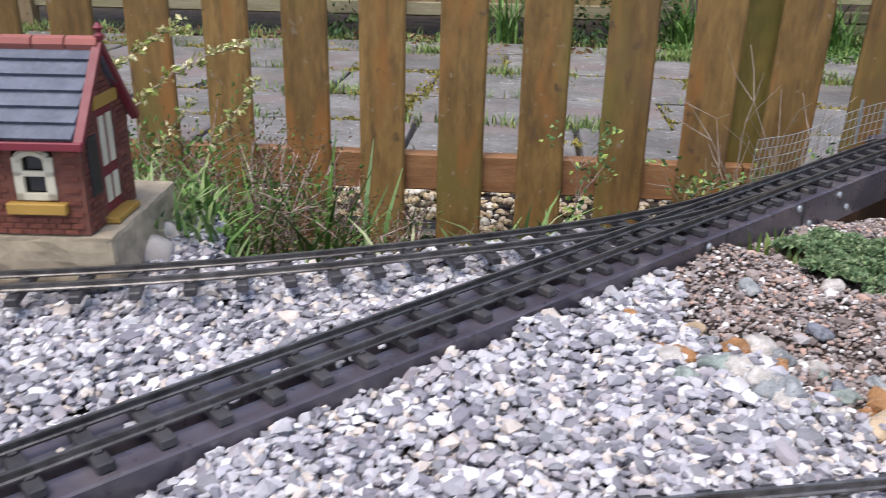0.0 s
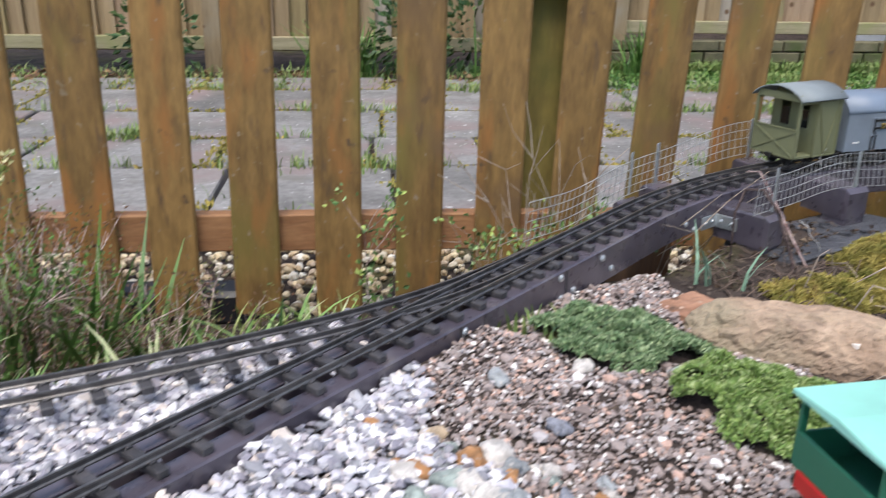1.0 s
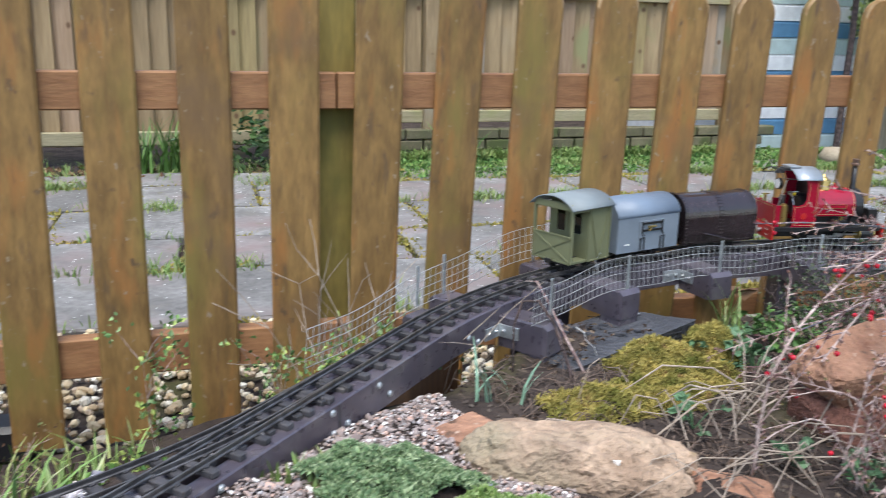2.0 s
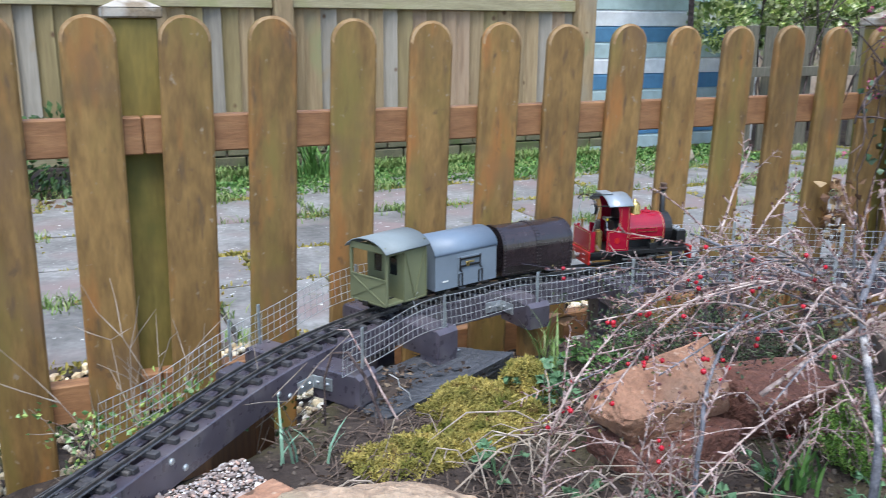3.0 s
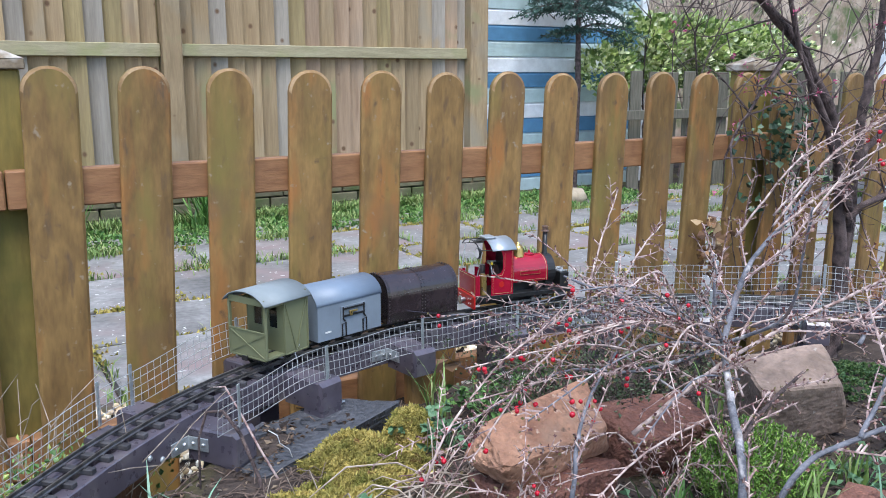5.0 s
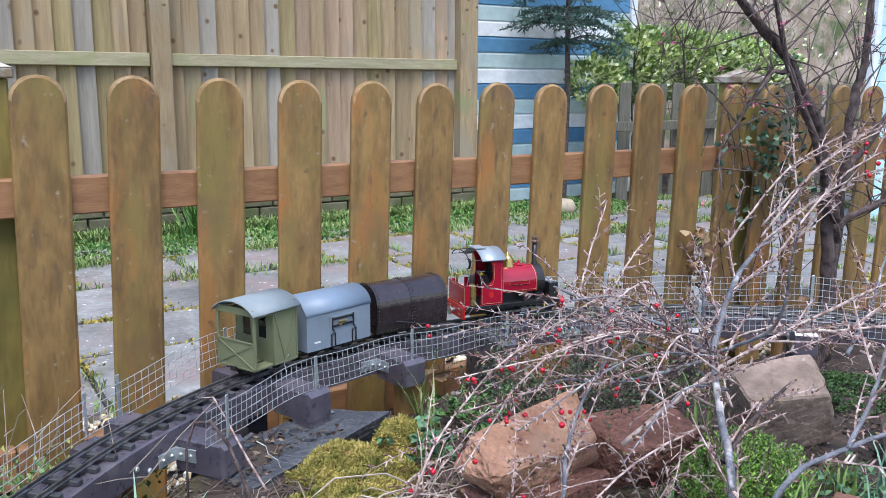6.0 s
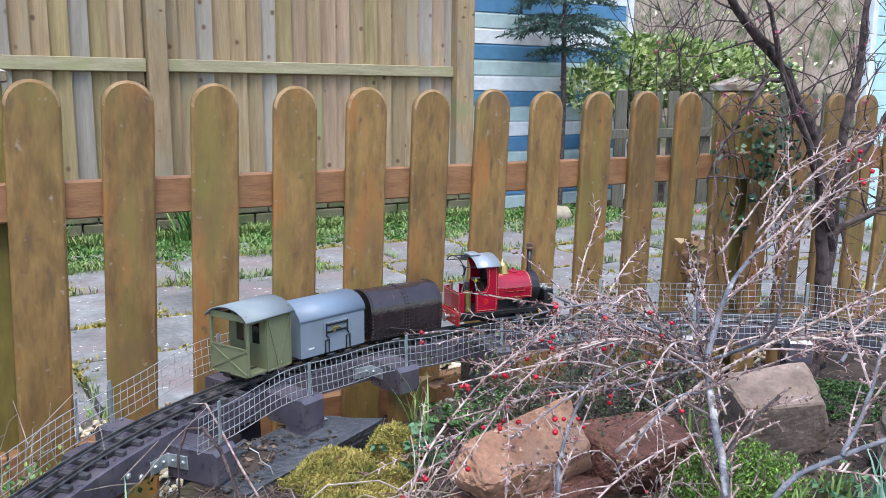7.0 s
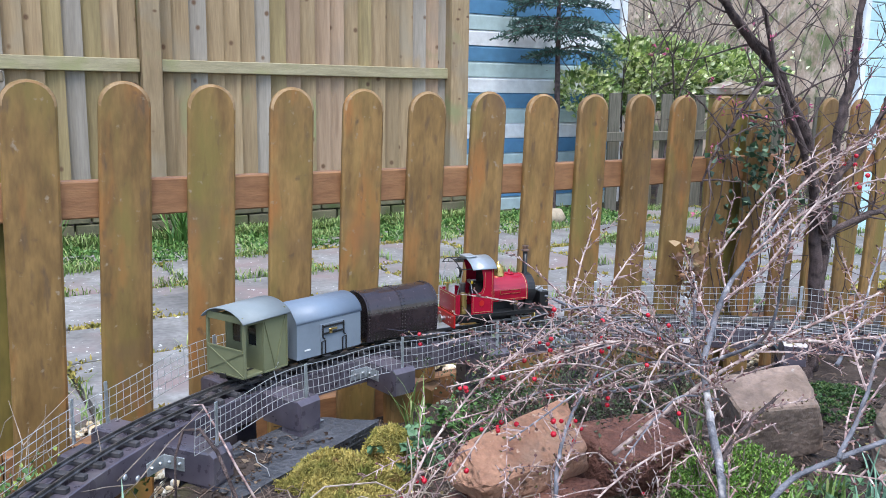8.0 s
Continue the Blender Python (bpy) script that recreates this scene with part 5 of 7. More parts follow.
for x, y, n, h, mt in ((0.80, -1.00, 26, 0.08, "leafgrass"), (0.20, -0.66, 5, 0.085, "blade_glauc"), (0.24, -0.68, 3, 0.07, "blade_glauc"), (1.17, -1.10, 14, 0.12, "blade_glauc"), (1.06, -1.16, 16, 0.09, "blade_glauc"), (0.95, -1.10, 18, 0.08, "grass"), (1.12, -1.05, 18, 0.08, "grass"), (1.13, -0.78, 10, 0.16, "grass"), (0.78, -0.40, 22, 0.12, "grass"), (-0.10, -0.905, 16, 0.03, "grass")):
    p = np.stack([g3.normal(x, 0.014, n), g3.normal(y, 0.014, n), np.full(n, gz(x, y))], 1)
    solid("grass_tuft", blades("grass_tuft", p, h, 0.0062 if mt == "leafgrass" else 0.005, 0.6, M[mt], g3), None, "tuft of narrow green blades in the rockery", "grass", "grass tufts")

# behind the siding: dead stems, strap leaves and seedlings
M["leaf_box"] = leafmat("box_leaf", [(0.10, 0.20, 0.06), (0.15, 0.27, 0.08), (0.07, 0.14, 0.045), (0.30, 0.38, 0.10), (0.20, 0.30, 0.13)])
M["leaf_dry"] = leafmat("heath_leaf", [(0.16, 0.085, 0.05), (0.22, 0.12, 0.075), (0.11, 0.065, 0.04), (0.13, 0.14, 0.05), (0.09, 0.11, 0.04)], 0.8)
heath = thing("dry_shrub", "brown dried-out twiggy shrub beside the station", "shrub")
f = Form()
tips = stems(f, g3, (-0.83, -0.52, gz(-0.83, -0.52)), 60, 0.33, 0.8, 0.0020, 5, 0.0, 0.07, 3) + stems(f, g3, (-0.94, -0.46, gz(-0.94, -0.46)), 30, 0.30, 0.7, 0.0020, 5, 0.0, 0.06, 3) + stems(f, g3, (-0.68, -0.44, gz(-0.68, -0.44)), 16, 0.22, 0.8, 0.0022, 5, 0.0, 0.06, 3)
part("stem", f, M["twig"], heath)
part("dry_leaves", leaves_on("dry_leaves", tips, 12, 0.0075, M["leaf_dry"], g3, 0.015), None, heath)
green = thing("evergreen_shrub", "small dark evergreen shrub behind the station", "shrub")
f = Form()
tips = stems(f, g3, (-0.99, -0.50, gz(-0.99, -0.50)), 40, 0.33, 0.6, 0.0022, 5, 0, 0.07, 3)
part("stem", f, M["twig"], green)
part("foliage", leaves_on("foliage", tips, 12, 0.011, M["leaf_mid"], g3, 0.022), None, green)
M["bud_cream"] = leafmat("cream_bud", [(0.42, 0.44, 0.16), (0.58, 0.56, 0.28), (0.30, 0.36, 0.10), (0.66, 0.60, 0.36)])
spray = thing("budding_spray", "arching stems with pale opening buds behind the station", "shrub")
f = Form()
bt = []
for a, b in (((-1.14, -0.40, 0.385), (-0.969, -0.38, 0.494)), ((-1.10, -0.40, 0.335), (-0.87, -0.38, 0.468)), ((-1.12, -0.45, 0.10), (-0.98, -0.36, 0.36)), ((-1.0, -0.42, 0.16), (-0.86, -0.36, 0.40))):
    a, b = Vector(a), Vector(b)
    pts = [a.lerp(b, t) + Vector((0, 0, 0.02 * math.sin(t * 3.0))) + Vector(g3.normal(size=3)) * 0.003 for t in np.linspace(0, 1, 30)]
    f.tube(pts, [0.0020 - 0.00004 * i for i in range(30)], 5)
    f.tube([Vector((a.x - 0.08, a.y - 0.02, gz(a.x - 0.08, a.y - 0.02))), a.lerp(b, -0.2), a], 0.0021, 5)
    bt += [(p, Vector(g3.normal(size=3)) * 0.6 + (b - a).normalized()) for p in pts[4:]]
part("stem", f, M["straw"], spray)
part("bud", leaves_on("bud", bt, 5, 0.012, M["bud_cream"], g3, 0.004, 0.65), None, spray, kind="stuff")
for x, y, n, h in ((-0.75, -0.52, 46, 0.35), (-0.85, -0.54, 36, 0.33), (-0.66, -0.48, 26, 0.30)):
    p = np.stack([g3.normal(x, 0.045, n), g3.normal(y, 0.035, n), np.zeros(n)], 1)
    p[:, 2] = ground_z(p[:, 0], p[:, 1])
    solid("strap_leaf_clump", blades("strap_leaf_clump", p, h, 0.014, 0.55, M["leaf_mid"], g3), None, "clump of green strap-shaped leaves by the siding", "plant", "clumps by the siding")
n = 1100
p = np.stack([-1.3 + 1.0 * g3.uniform(0, 1, n) ** 1.5, g3.uniform(-0.5, -0.05, n), np.zeros(n)], 1)
p[:, 2] = ground_z(p[:, 0], p[:, 1])
solid("rough_grass", blades("rough_grass", p, 0.07, 0.006, 1.0, M["grass"], g3), None, "rough grass between the siding and the fence", "grass", kind="stuff")
M["bank_blade"] = leafmat("bank_blade", [(0.13, 0.25, 0.06), (0.20, 0.33, 0.10), (0.09, 0.18, 0.05), (0.27, 0.36, 0.15), (0.34, 0.37, 0.20)])
n = 1000
x = -0.92 + 0.60 * g3.uniform(0, 1, n) ** 1.4
y = np.interp(x, [-0.86, -0.45, -0.20], [-1.00, -0.93, -0.80]) + 0.36 * g3.uniform(0, 1, n) ** 1.3
solid("bank_grass", blades("bank_grass", on_ground(x, y), 0.062, 0.0060, 0.95, M["bank_blade"], g3), None, "lush pale green grass on the bank behind the siding", "grass", kind="stuff")
n = 600
x = g3.uniform(-0.80, -0.25, n)
y = np.interp(x, [-0.86, -0.45, -0.20], [-0.97, -0.90, -0.76]) + 0.30 * g3.uniform(0, 1, n)
solid("bank_herbs", leaf_mesh("bank_herbs", np.repeat(on_ground(x, y, 0.010), 6, 0) + g3.normal(size=(n * 6, 3)) * (0.016, 0.016, 0.014), g3.normal(size=(n * 6, 3)) * 0.7 + (0, 0, 0.5), np.full(n * 6, 0.012), M["leaf_mid"], g3, 0.75), None, "small leafy herbs among the bank grass", "plant", kind="stuff")
for k, (x, y, h, n) in enumerate(((-0.215, -0.33, 0.30, 2), (-0.086, -0.33, 0.36, 2), (-0.02, -0.33, 0.26, 3), (0.06, -0.32, 0.30, 4), (0.12, -0.35, 0.30, 6), (0.16, -0.33, 0.26, 5), (0.09, -0.40, 0.26, 6), (0.14, -0.40, 0.20, 5))):
    ob = thing("box_seedling", "leggy evergreen seedling with small glossy leaves", "shrub", "seedlings by the fence")
    f = Form()
    tips = stems(f, g3, (x, y, gz(x, y)), n, h, 0.40, 0.0017, 5, 0, 0.03, 3)
    part("stem", f, M["twig"], ob)
    part("foliage", leaves_on("foliage", tips, 13, 0.0115, M["leaf_box"], g3, 0.012, 0.7), None, ob)
dead = thing("dead_stems", "pale dead stems standing behind the track", "twigs", kind="stuff")
f = Form()
stems(f, g3, (0.12, -0.36, gz(0.12, -0.36)), 11, 0.46, 0.35, 0.0020, 4, 0, 0.03, 2)
stems(f, g3, (0.0, -0.26, gz(0.0, -0.26)), 6, 0.36, 0.3, 0.0018, 4, 0, 0.02, 2)
part("stem", f, M["straw"], dead)
edging = Form().box((-1.15, 0.10, -0.06), (1.2, 0.09, 0.085), 0.012)
solid("plastic_edging", edging, M["blackplastic"], "black plastic trough at the foot of the picket fence", "trough")


# ---- bare berry bush ----
M["leaf_budbrown"] = leafmat("brown_bud", [(0.15, 0.06, 0.055), (0.16, 0.13, 0.05), (0.11, 0.045, 0.045), (0.26, 0.16, 0.13)])
bush = thing("berry_bush", "bare arching cotoneaster bush with grey branches and red berries", "shrub")
gb = np.random.default_rng(77)
berry_at, bud_at, twig_form = [], [], Form()


def limb(name, r0, r1, *pts, twigs=10, tw=0.10, material="greybark", berries=0):
    """One arching branch through the points given, with a herringbone of side twigs."""
    P = [Vector(p) for p in pts]
    fine = []
    for i in range(len(P) - 1):
        a, b, c, d = P[max(i - 1, 0)], P[i], P[i + 1], P[min(i + 2, len(P) - 1)]
        for u in np.linspace(0, 1, 7)[: None if i == len(P) - 2 else -1]:
            fine.append(0.5 * (2 * b + (c - a) * u + (2 * a - 5 * b + 4 * c - d) * u * u + (3 * b - a - 3 * c + d) * u ** 3) + Vector(gb.normal(size=3)) * 0.0005)
    k = len(fine)
    part(name, Form().tube(fine, [(r0 + (r1 - r0) * i / (k - 1)) * gb.uniform(0.9, 1.1) for i in range(k)], 7), M[material], bush, smooth=True)
    def spurs(path, gap, r):
        """Short alternate side spurs, each ending in a bud."""
        run, sgn = 0.0, 1
        turn = gb.uniform(0, 6.28)
        for q0, q1 in zip(path, path[1:]):
            e = (q1 - q0)
            run += e.length
            while run > gap:
                run -= gap
                sgn = -sgn
                v = (Matrix.Rotation(turn + gb.normal() * 0.5, 3, e.normalized()) @ e.orthogonal().normalized()) * sgn + e.normalized() * 0.7
                v.normalize()
                c = q0.lerp(q1, gb.uniform())
                ll = gb.uniform(0.0035, 0.0085) * (2.2 if gb.uniform() < 0.12 else 1)
                twig_form.tube([c, c + v * ll], [r * 0.85, r * 0.7], 4, False)
                bud_at.append((c + v * ll, v))
                bud_at.append((c + v * ll, v + Vector(gb.normal(size=3)) * 0.7))

    if r1 < 0.0030:
        spurs(fine, 0.0085, 0.0015)
    twigs = (twigs * 2 + 4) // 5
    for j in range(twigs):
        t = 0.12 + 0.86 * (j + gb.uniform(0, 0.6)) / twigs
        i = min(k - 2, int(t * (k - 1)))
        p, d = fine[i], (fine[i + 1] - fine[i]).normalized()
        w = d.cross(Vector((gb.normal() * 0.4, gb.normal() * 0.4, 1))).normalized() * (1 if j % 2 else -1)
        e = (d * 0.9 + w * 0.6 + Vector((0, 0, gb.uniform(-0.05, 0.30)))).normalized()
        l = tw * gb.uniform(0.6, 1.7) * (1.1 - 0.4 * t)
        tp = [p]
        for m in range(6):
            e = (e + Vector(gb.normal(size=3)) * 0.016 + d * 0.06 + Vector((0, 0, -0.035))).normalized()
            tp.append(tp[-1] + e * l / 6)
        rt = min(r1 * 1.1, 0.0016)
        twig_form.tube(tp, [rt * (1 - 0.10 * m) for m in range(7)], 4, False)
        spurs(tp, 0.008, rt * 1.1)
    for _ in range(berries):
        i = int(gb.integers(k // 3, k))
        for _ in range(int(gb.integers(1, 4))):
            c = fine[i] + Vector((gb.normal() * 0.009, gb.normal() * 0.007, gb.normal() * 0.007 - 0.006))
            twig_form.tube([fine[i], c], 0.0006, 4, False)
            berry_at.append(c)


limb("stem", 0.0056, 0.0046, (0.755, -1.15, 0.27), (0.766, -1.14, 0.421), (0.814, -1.08, 0.469), (0.874, -1.005, 0.526), twigs=4, tw=0.08)
limb("branch", 0.0047, 0.0017, (0.874, -1.005, 0.526), (0.864, -0.951, 0.553), (0.827, -0.864, 0.569), (0.781, -0.777, 0.591), twigs=13, tw=0.15)
limb("branch", 0.0047, 0.0019, (0.874, -1.003, 0.530), (0.954, -0.967, 0.619), (1.063, -0.952, 0.689), (1.117, -0.947, 0.740), twigs=16, tw=0.14)
limb("branch", 0.0031, 0.0010, (0.874, -1.003, 0.533), (0.862, -0.997, 0.589), (0.854, -0.995, 0.658), twigs=8, tw=0.09)
limb("branch", 0.0036, 0.0021, (0.727, -0.994, 0.432), (0.850, -1.018, 0.510), (1.012, -1.031, 0.560), (1.172, -1.066, 0.612), twigs=15, tw=0.14, material="twig")
limb("branch", 0.0026, 0.0014, (0.995, -1.044, 0.558), (1.045, -1.079, 0.561), (1.12, -1.12, 0.570), twigs=8, tw=0.09, material="twig")
limb("stem", 0.0036, 0.0028, (0.66, -1.215, 0.32), (0.742, -1.222, 0.463), (0.822, -1.237, 0.496), (0.898, -1.266, 0.518), twigs=5, tw=0.08)
limb("branch", 0.0030, 0.0020, (0.826, -1.241, 0.500), (0.887, -1.227, 0.547), (0.954, -1.202, 0.611), twigs=8, tw=0.10)
limb("branch", 0.0043, 0.0022, (0.783, -1.111, 0.443), (0.875, -1.075, 0.462), (0.994, -1.043, 0.484), twigs=8, tw=0.12, material="bark")
limb("branch", 0.0029, 0.0009, (0.873, -1.001, 0.533), (0.780, -0.950, 0.565), (0.647, -0.926, 0.541), (0.482, -0.986, 0.449), twigs=18, tw=0.13, material="twig", berries=4)
limb("branch", 0.0026, 0.0009, (0.869, -1.000, 0.525), (0.738, -0.977, 0.510), (0.648, -0.939, 0.514), (0.480, -0.938, 0.466), twigs=14, tw=0.12, berries=4)
limb("branch", 0.0034, 0.0014, (0.57, -1.06, 0.28), (0.592, -1.041, 0.423), (0.663, -0.973, 0.469), (0.738, -0.933, 0.512), (0.805, -0.918, 0.561), twigs=12, tw=0.11, berries=6)
limb("branch", 0.0029, 0.0010, (0.875, -1.003, 0.533), (0.878, -1.095, 0.595), (0.877, -1.113, 0.678), (0.872, -1.125, 0.735), twigs=12, tw=0.10)
limb("branch", 0.0019, 0.0008, (0.805, -0.802, 0.572), (0.853, -0.780, 0.655), (0.893, -0.763, 0.713), twigs=7, tw=0.07, material="twig")
limb("branch", 0.0019, 0.0008, (0.822, -0.845, 0.571), (0.867, -0.841, 0.629), (0.916, -0.836, 0.667), twigs=7, tw=0.07, material="twig")
limb("branch", 0.0029, 0.0012, (1.043, -1.091, 0.531), (1.152, -1.050, 0.571), (1.264, -1.004, 0.663), twigs=10, tw=0.12)
limb("branch", 0.0019, 0.0009, (0.43, -0.96, 0.30), (0.440, -0.965, 0.440), (0.540, -0.943, 0.535), (0.696, -0.909, 0.586), twigs=14, tw=0.12, material="twig", berries=4)
rl = random.Random(91)
for k in range(15):
    a = rl.uniform(0, 6.28) if k > 10 else rl.uniform(2.2, 3.7)
    base = Vector((0.87 + rl.uniform(-0.06, 0.08), -1.0 + rl.uniform(-0.05, 0.05), 0.50 + rl.uniform(-0.06, 0.05)))
    out = Vector((math.cos(a), math.sin(a) * 0.8, 0))
    l = rl.uniform(0.20, 0.42)
    up = rl.uniform(-0.10, 0.13)
    tip = base + out * l + Vector((0, 0, up))
    if tip.y < -1.28:
        continue
    limb("branch", 0.0019, 0.0008, base[:], (base + out * l * 0.5 + Vector((0, 0, up * 0.6 + 0.045)))[:], tip[:], twigs=7, tw=0.09, material=rl.choice(("twig", "twig", "greybark")), berries=int(out.x < -0.5))
for k in range(12):
    base = Vector((rl.uniform(0.50, 0.92), rl.uniform(-1.06, -0.93), 0.29))
    tip = base + Vector((rl.uniform(-0.26, 0.12), rl.uniform(-0.06, 0.06), rl.uniform(0.05, 0.17)))
    limb("branch", 0.0017, 0.0007, base[:], (base.lerp(tip, 0.5) + Vector((0, 0, 0.06)))[:], tip[:], twigs=5, tw=0.08, material="twig", berries=k % 2)
for k in range(5):
    base = Vector((rl.uniform(0.93, 1.12), rl.uniform(-1.02, -0.94), rl.uniform(0.60, 0.69)))
    tip = base + Vector((rl.uniform(0.02, 0.26), rl.uniform(-0.10, 0.05), rl.uniform(0.02, 0.17)))
    limb("branch", 0.0019, 0.0008, base[:], (base.lerp(tip, 0.5) + Vector((0, 0, 0.03)))[:], tip[:], twigs=7, tw=0.09, material="twig", berries=int(k % 4 == 0))
part("twig", twig_form, M["finetwig"], bush, kind="stuff")
bp_, bd_ = np.array([b[0][:] for b in bud_at]), np.array([b[1][:] for b in bud_at])
part("bud", leaf_mesh("bud", bp_, bd_, np.full(len(bp_), 0.0044), M["leaf_budbrown"], gb, 0.75), None, bush, kind="stuff")
bm_ = Form().lathe([(0.0002, -0.0038), (0.0026, -0.0030), (0.0040, -0.0004), (0.0034, 0.0024), (0.0016, 0.0036), (0.0004, 0.0030)], 10).mesh("berry", M["berry"], True)
for p in berry_at:
    q = part("berry", bm_, None, bush)
    q.location = p
    q.scale = (gb.uniform(0.65, 0.92),) * 3

# fallen and dead twigs over the rockery
f = Form()
for k in range(56):
    x, y = rl.uniform(0.24, 0.74), rl.uniform(-1.02, -0.70)
    a, l = rl.uniform(0, 6.28), rl.uniform(0.06, 0.24)
    z0 = gz(x, y)
    x1, y1 = x + math.cos(a) * l, y + math.sin(a) * l * 0.6
    s_, n0 = rail_sn(x1, y1)
    if float(n0) > -0.13:
        continue
    hmid = rl.uniform(0.01, 0.07)
    f.tube([(x, y, z0 + 0.004), ((2 * x + x1) / 3, (2 * y + y1) / 3, z0 + hmid), ((x + 2 * x1) / 3 + rl.uniform(-0.01, 0.01), (y + 2 * y1) / 3, z0 + hmid * 1.1), (x1, y1, gz(x1, y1) + 0.008)], [0.0014 * rl.uniform(0.45, 1.1)] * 3 + [0.0006], 5)
solid("dead_twigs", f, M["straw"], "tangle of pale dead twigs lying on the rockery", "twigs", kind="stuff")
M["litter_twig"] = mat("litter_twig", (0.055, 0.038, 0.030), (0.20, 0.145, 0.115), 60, 0.85, 0.3)
f = Form()
for k in range(900):
    x, y = (rl.uniform(0.2, 1.7), rl.uniform(-1.3, -0.35)) if k < 420 else (rl.uniform(0.20, 0.72), rl.uniform(-0.95, -0.58))
    a, l = rl.uniform(0, 6.28), rl.uniform(0.02, 0.07)
    z0 = gz(x, y) + 0.002
    f.tube([(x, y, z0), (x + math.cos(a) * l / 2, y + math.sin(a) * l / 2, z0 + rl.uniform(0.002, 0.015)), (x + math.cos(a) * l, y + math.sin(a) * l, z0)], 0.0009, 4, False)
solid("twig_litter", f, M["litter_twig"], "short brown twigs littering the soil", "twigs", kind="stuff")
M["leaf_litter"] = leafmat("litter_leaf", [(0.08, 0.05, 0.033), (0.13, 0.085, 0.056), (0.06, 0.04, 0.03), (0.18, 0.135, 0.095)], 0.85)
n = 5200
x, y = g3.uniform(0.16, 1.8, n), g3.uniform(-1.2, -0.42, n)
M["crumb"] = mat("soil_crumb", (0, 0, 0), (0, 0, 0), 60, 0.95, 0.4, island=True, rand=0.2, spec=0.15, ramp=[(0.05, 0.039, 0.033), (0.08, 0.064, 0.055), (0.035, 0.028, 0.025), (0.11, 0.09, 0.076)])
solid("soil_crumbs", stones("soil_crumbs", on_ground(x, y, 0.001), g3.uniform(0.0025, 0.008, n), M["crumb"], g3, 0.4, 0.6), None, "loose dark crumbs of soil on the rockery", "soil", kind="stuff")
n = 3000
x, y = g3.uniform(0.2, 1.6, n), g3.uniform(-1.35, -0.25, n)
solid("rockery_litter", leaf_mesh("rockery_litter", on_ground(x, y, 0.003), g3.normal(size=(n, 3)) * (1, 1, 0.4), np.full(n, 0.010), M["leaf_litter"], g3, 0.6), None, "dry brown leaf litter over the rockery soil", "leaves", kind="stuff")
n = 420
x, y = g3.uniform(0.33, 0.60, n), g3.uniform(-0.56, -0.33, n)
q = on_ground(x, y, 0.004)
q[:, 2] = np.maximum(q[:, 2], 0.292 - 0.25 * np.abs(y + 0.455))
solid("trestle_litter", leaf_mesh("trestle_litter", q, g3.normal(size=(n, 3)) * (1, 1, 0.3), g3.uniform(0.006, 0.015, n), M["leaf_litter"], g3, 0.6), None, "dry brown leaf litter on slate under the trestle", "leaves", kind="stuff")

# ---- small tree by the fence ----
tree = thing("bare_tree", "small dark multi-stemmed tree with bare twigs and pink buds", "tree")
twf, tbud = Form(), []
gt = np.random.default_rng(83)


def tree_limb(name, r0, r1, *pts, twigs=10, tw=0.26):
    twigs = twigs * 8 // 5
    P = [Vector(p) for p in pts]
    fine = []
    for i in range(len(P) - 1):
        a, b, c, d = P[max(i - 1, 0)], P[i], P[i + 1], P[min(i + 2, len(P) - 1)]
        for u in np.linspace(0, 1, 7)[: None if i == len(P) - 2 else -1]:
            fine.append(0.5 * (2 * b + (c - a) * u + (2 * a - 5 * b + 4 * c - d) * u * u + (3 * b - a - 3 * c + d) * u ** 3) + Vector(gt.normal(size=3)) * 0.003)
    k = len(fine)
    part(name, Form().tube(fine, [0.82 * (r0 + (r1 - r0) * i / (k - 1)) * gt.uniform(0.88, 1.12) for i in range(k)], 10), M["bark"], tree, smooth=True)
    for j in range(twigs):
        t = 0.3 + 0.7 * (j + gt.uniform(0, 0.6)) / twigs
        p = fine[min(k - 1, int(t * (k - 1)))]
        e = Vector((gt.normal() * 0.8 - 0.15, gt.normal() * 0.25, gt.normal() * 0.55 + 0.1)).normalized()
        tp = [p]
        l = tw * gt.uniform(0.5, 1.5)
        for m in range(6):
            e = (e + Vector(gt.normal(size=3)) * 0.22).normalized()
            tp.append(tp[-1] + e * l / 6)
            if tp[-1].y > -0.02:
                tp[-1].y = -0.02
            if m > 1:
                v = (e + Vector(gt.normal(size=3)) * 0.8).normalized()
                twf.tube([tp[-1], tp[-1] + v * l * 0.25], [0.0016, 0.0008], 4, False)
                if gt.uniform() < 0.14:
                    tbud.append((tp[-1] + v * l * 0.25, v))
        twf.tube(tp, [0.0032 * (1 - 0.12 * m) for m in range(7)], 5, False)


tree_limb("trunk", 0.046, 0.012, (2.30, -0.17, -0.05), (2.325, -0.18, 0.15), (2.335, -0.19, 0.42), twigs=0)
tree_limb("limb", 0.026, 0.011, (2.32, -0.185, 0.05), (2.31, -0.19, 0.40), (2.198, -0.2, 0.759), (2.01, -0.2, 0.977), (1.803, -0.2, 1.128), (1.68, -0.2, 1.28), twigs=10)
tree_limb("limb", 0.024, 0.010, (2.35, -0.18, 0.05), (2.35, -0.18, 0.40), (2.331, -0.2, 0.756), (2.389, -0.2, 1.003), (2.386, -0.2, 1.25), twigs=10)
tree_limb("limb", 0.017, 0.007, (2.284, -0.22, 0.50), (2.116, -0.22, 0.793), (2.0, -0.23, 0.947), (1.912, -0.24, 1.12), twigs=9, tw=0.25)
tree_limb("limb", 0.015, 0.008, (2.30, -0.2, 0.47), (2.4, -0.25, 0.538), (2.56, -0.25, 0.562), twigs=8)
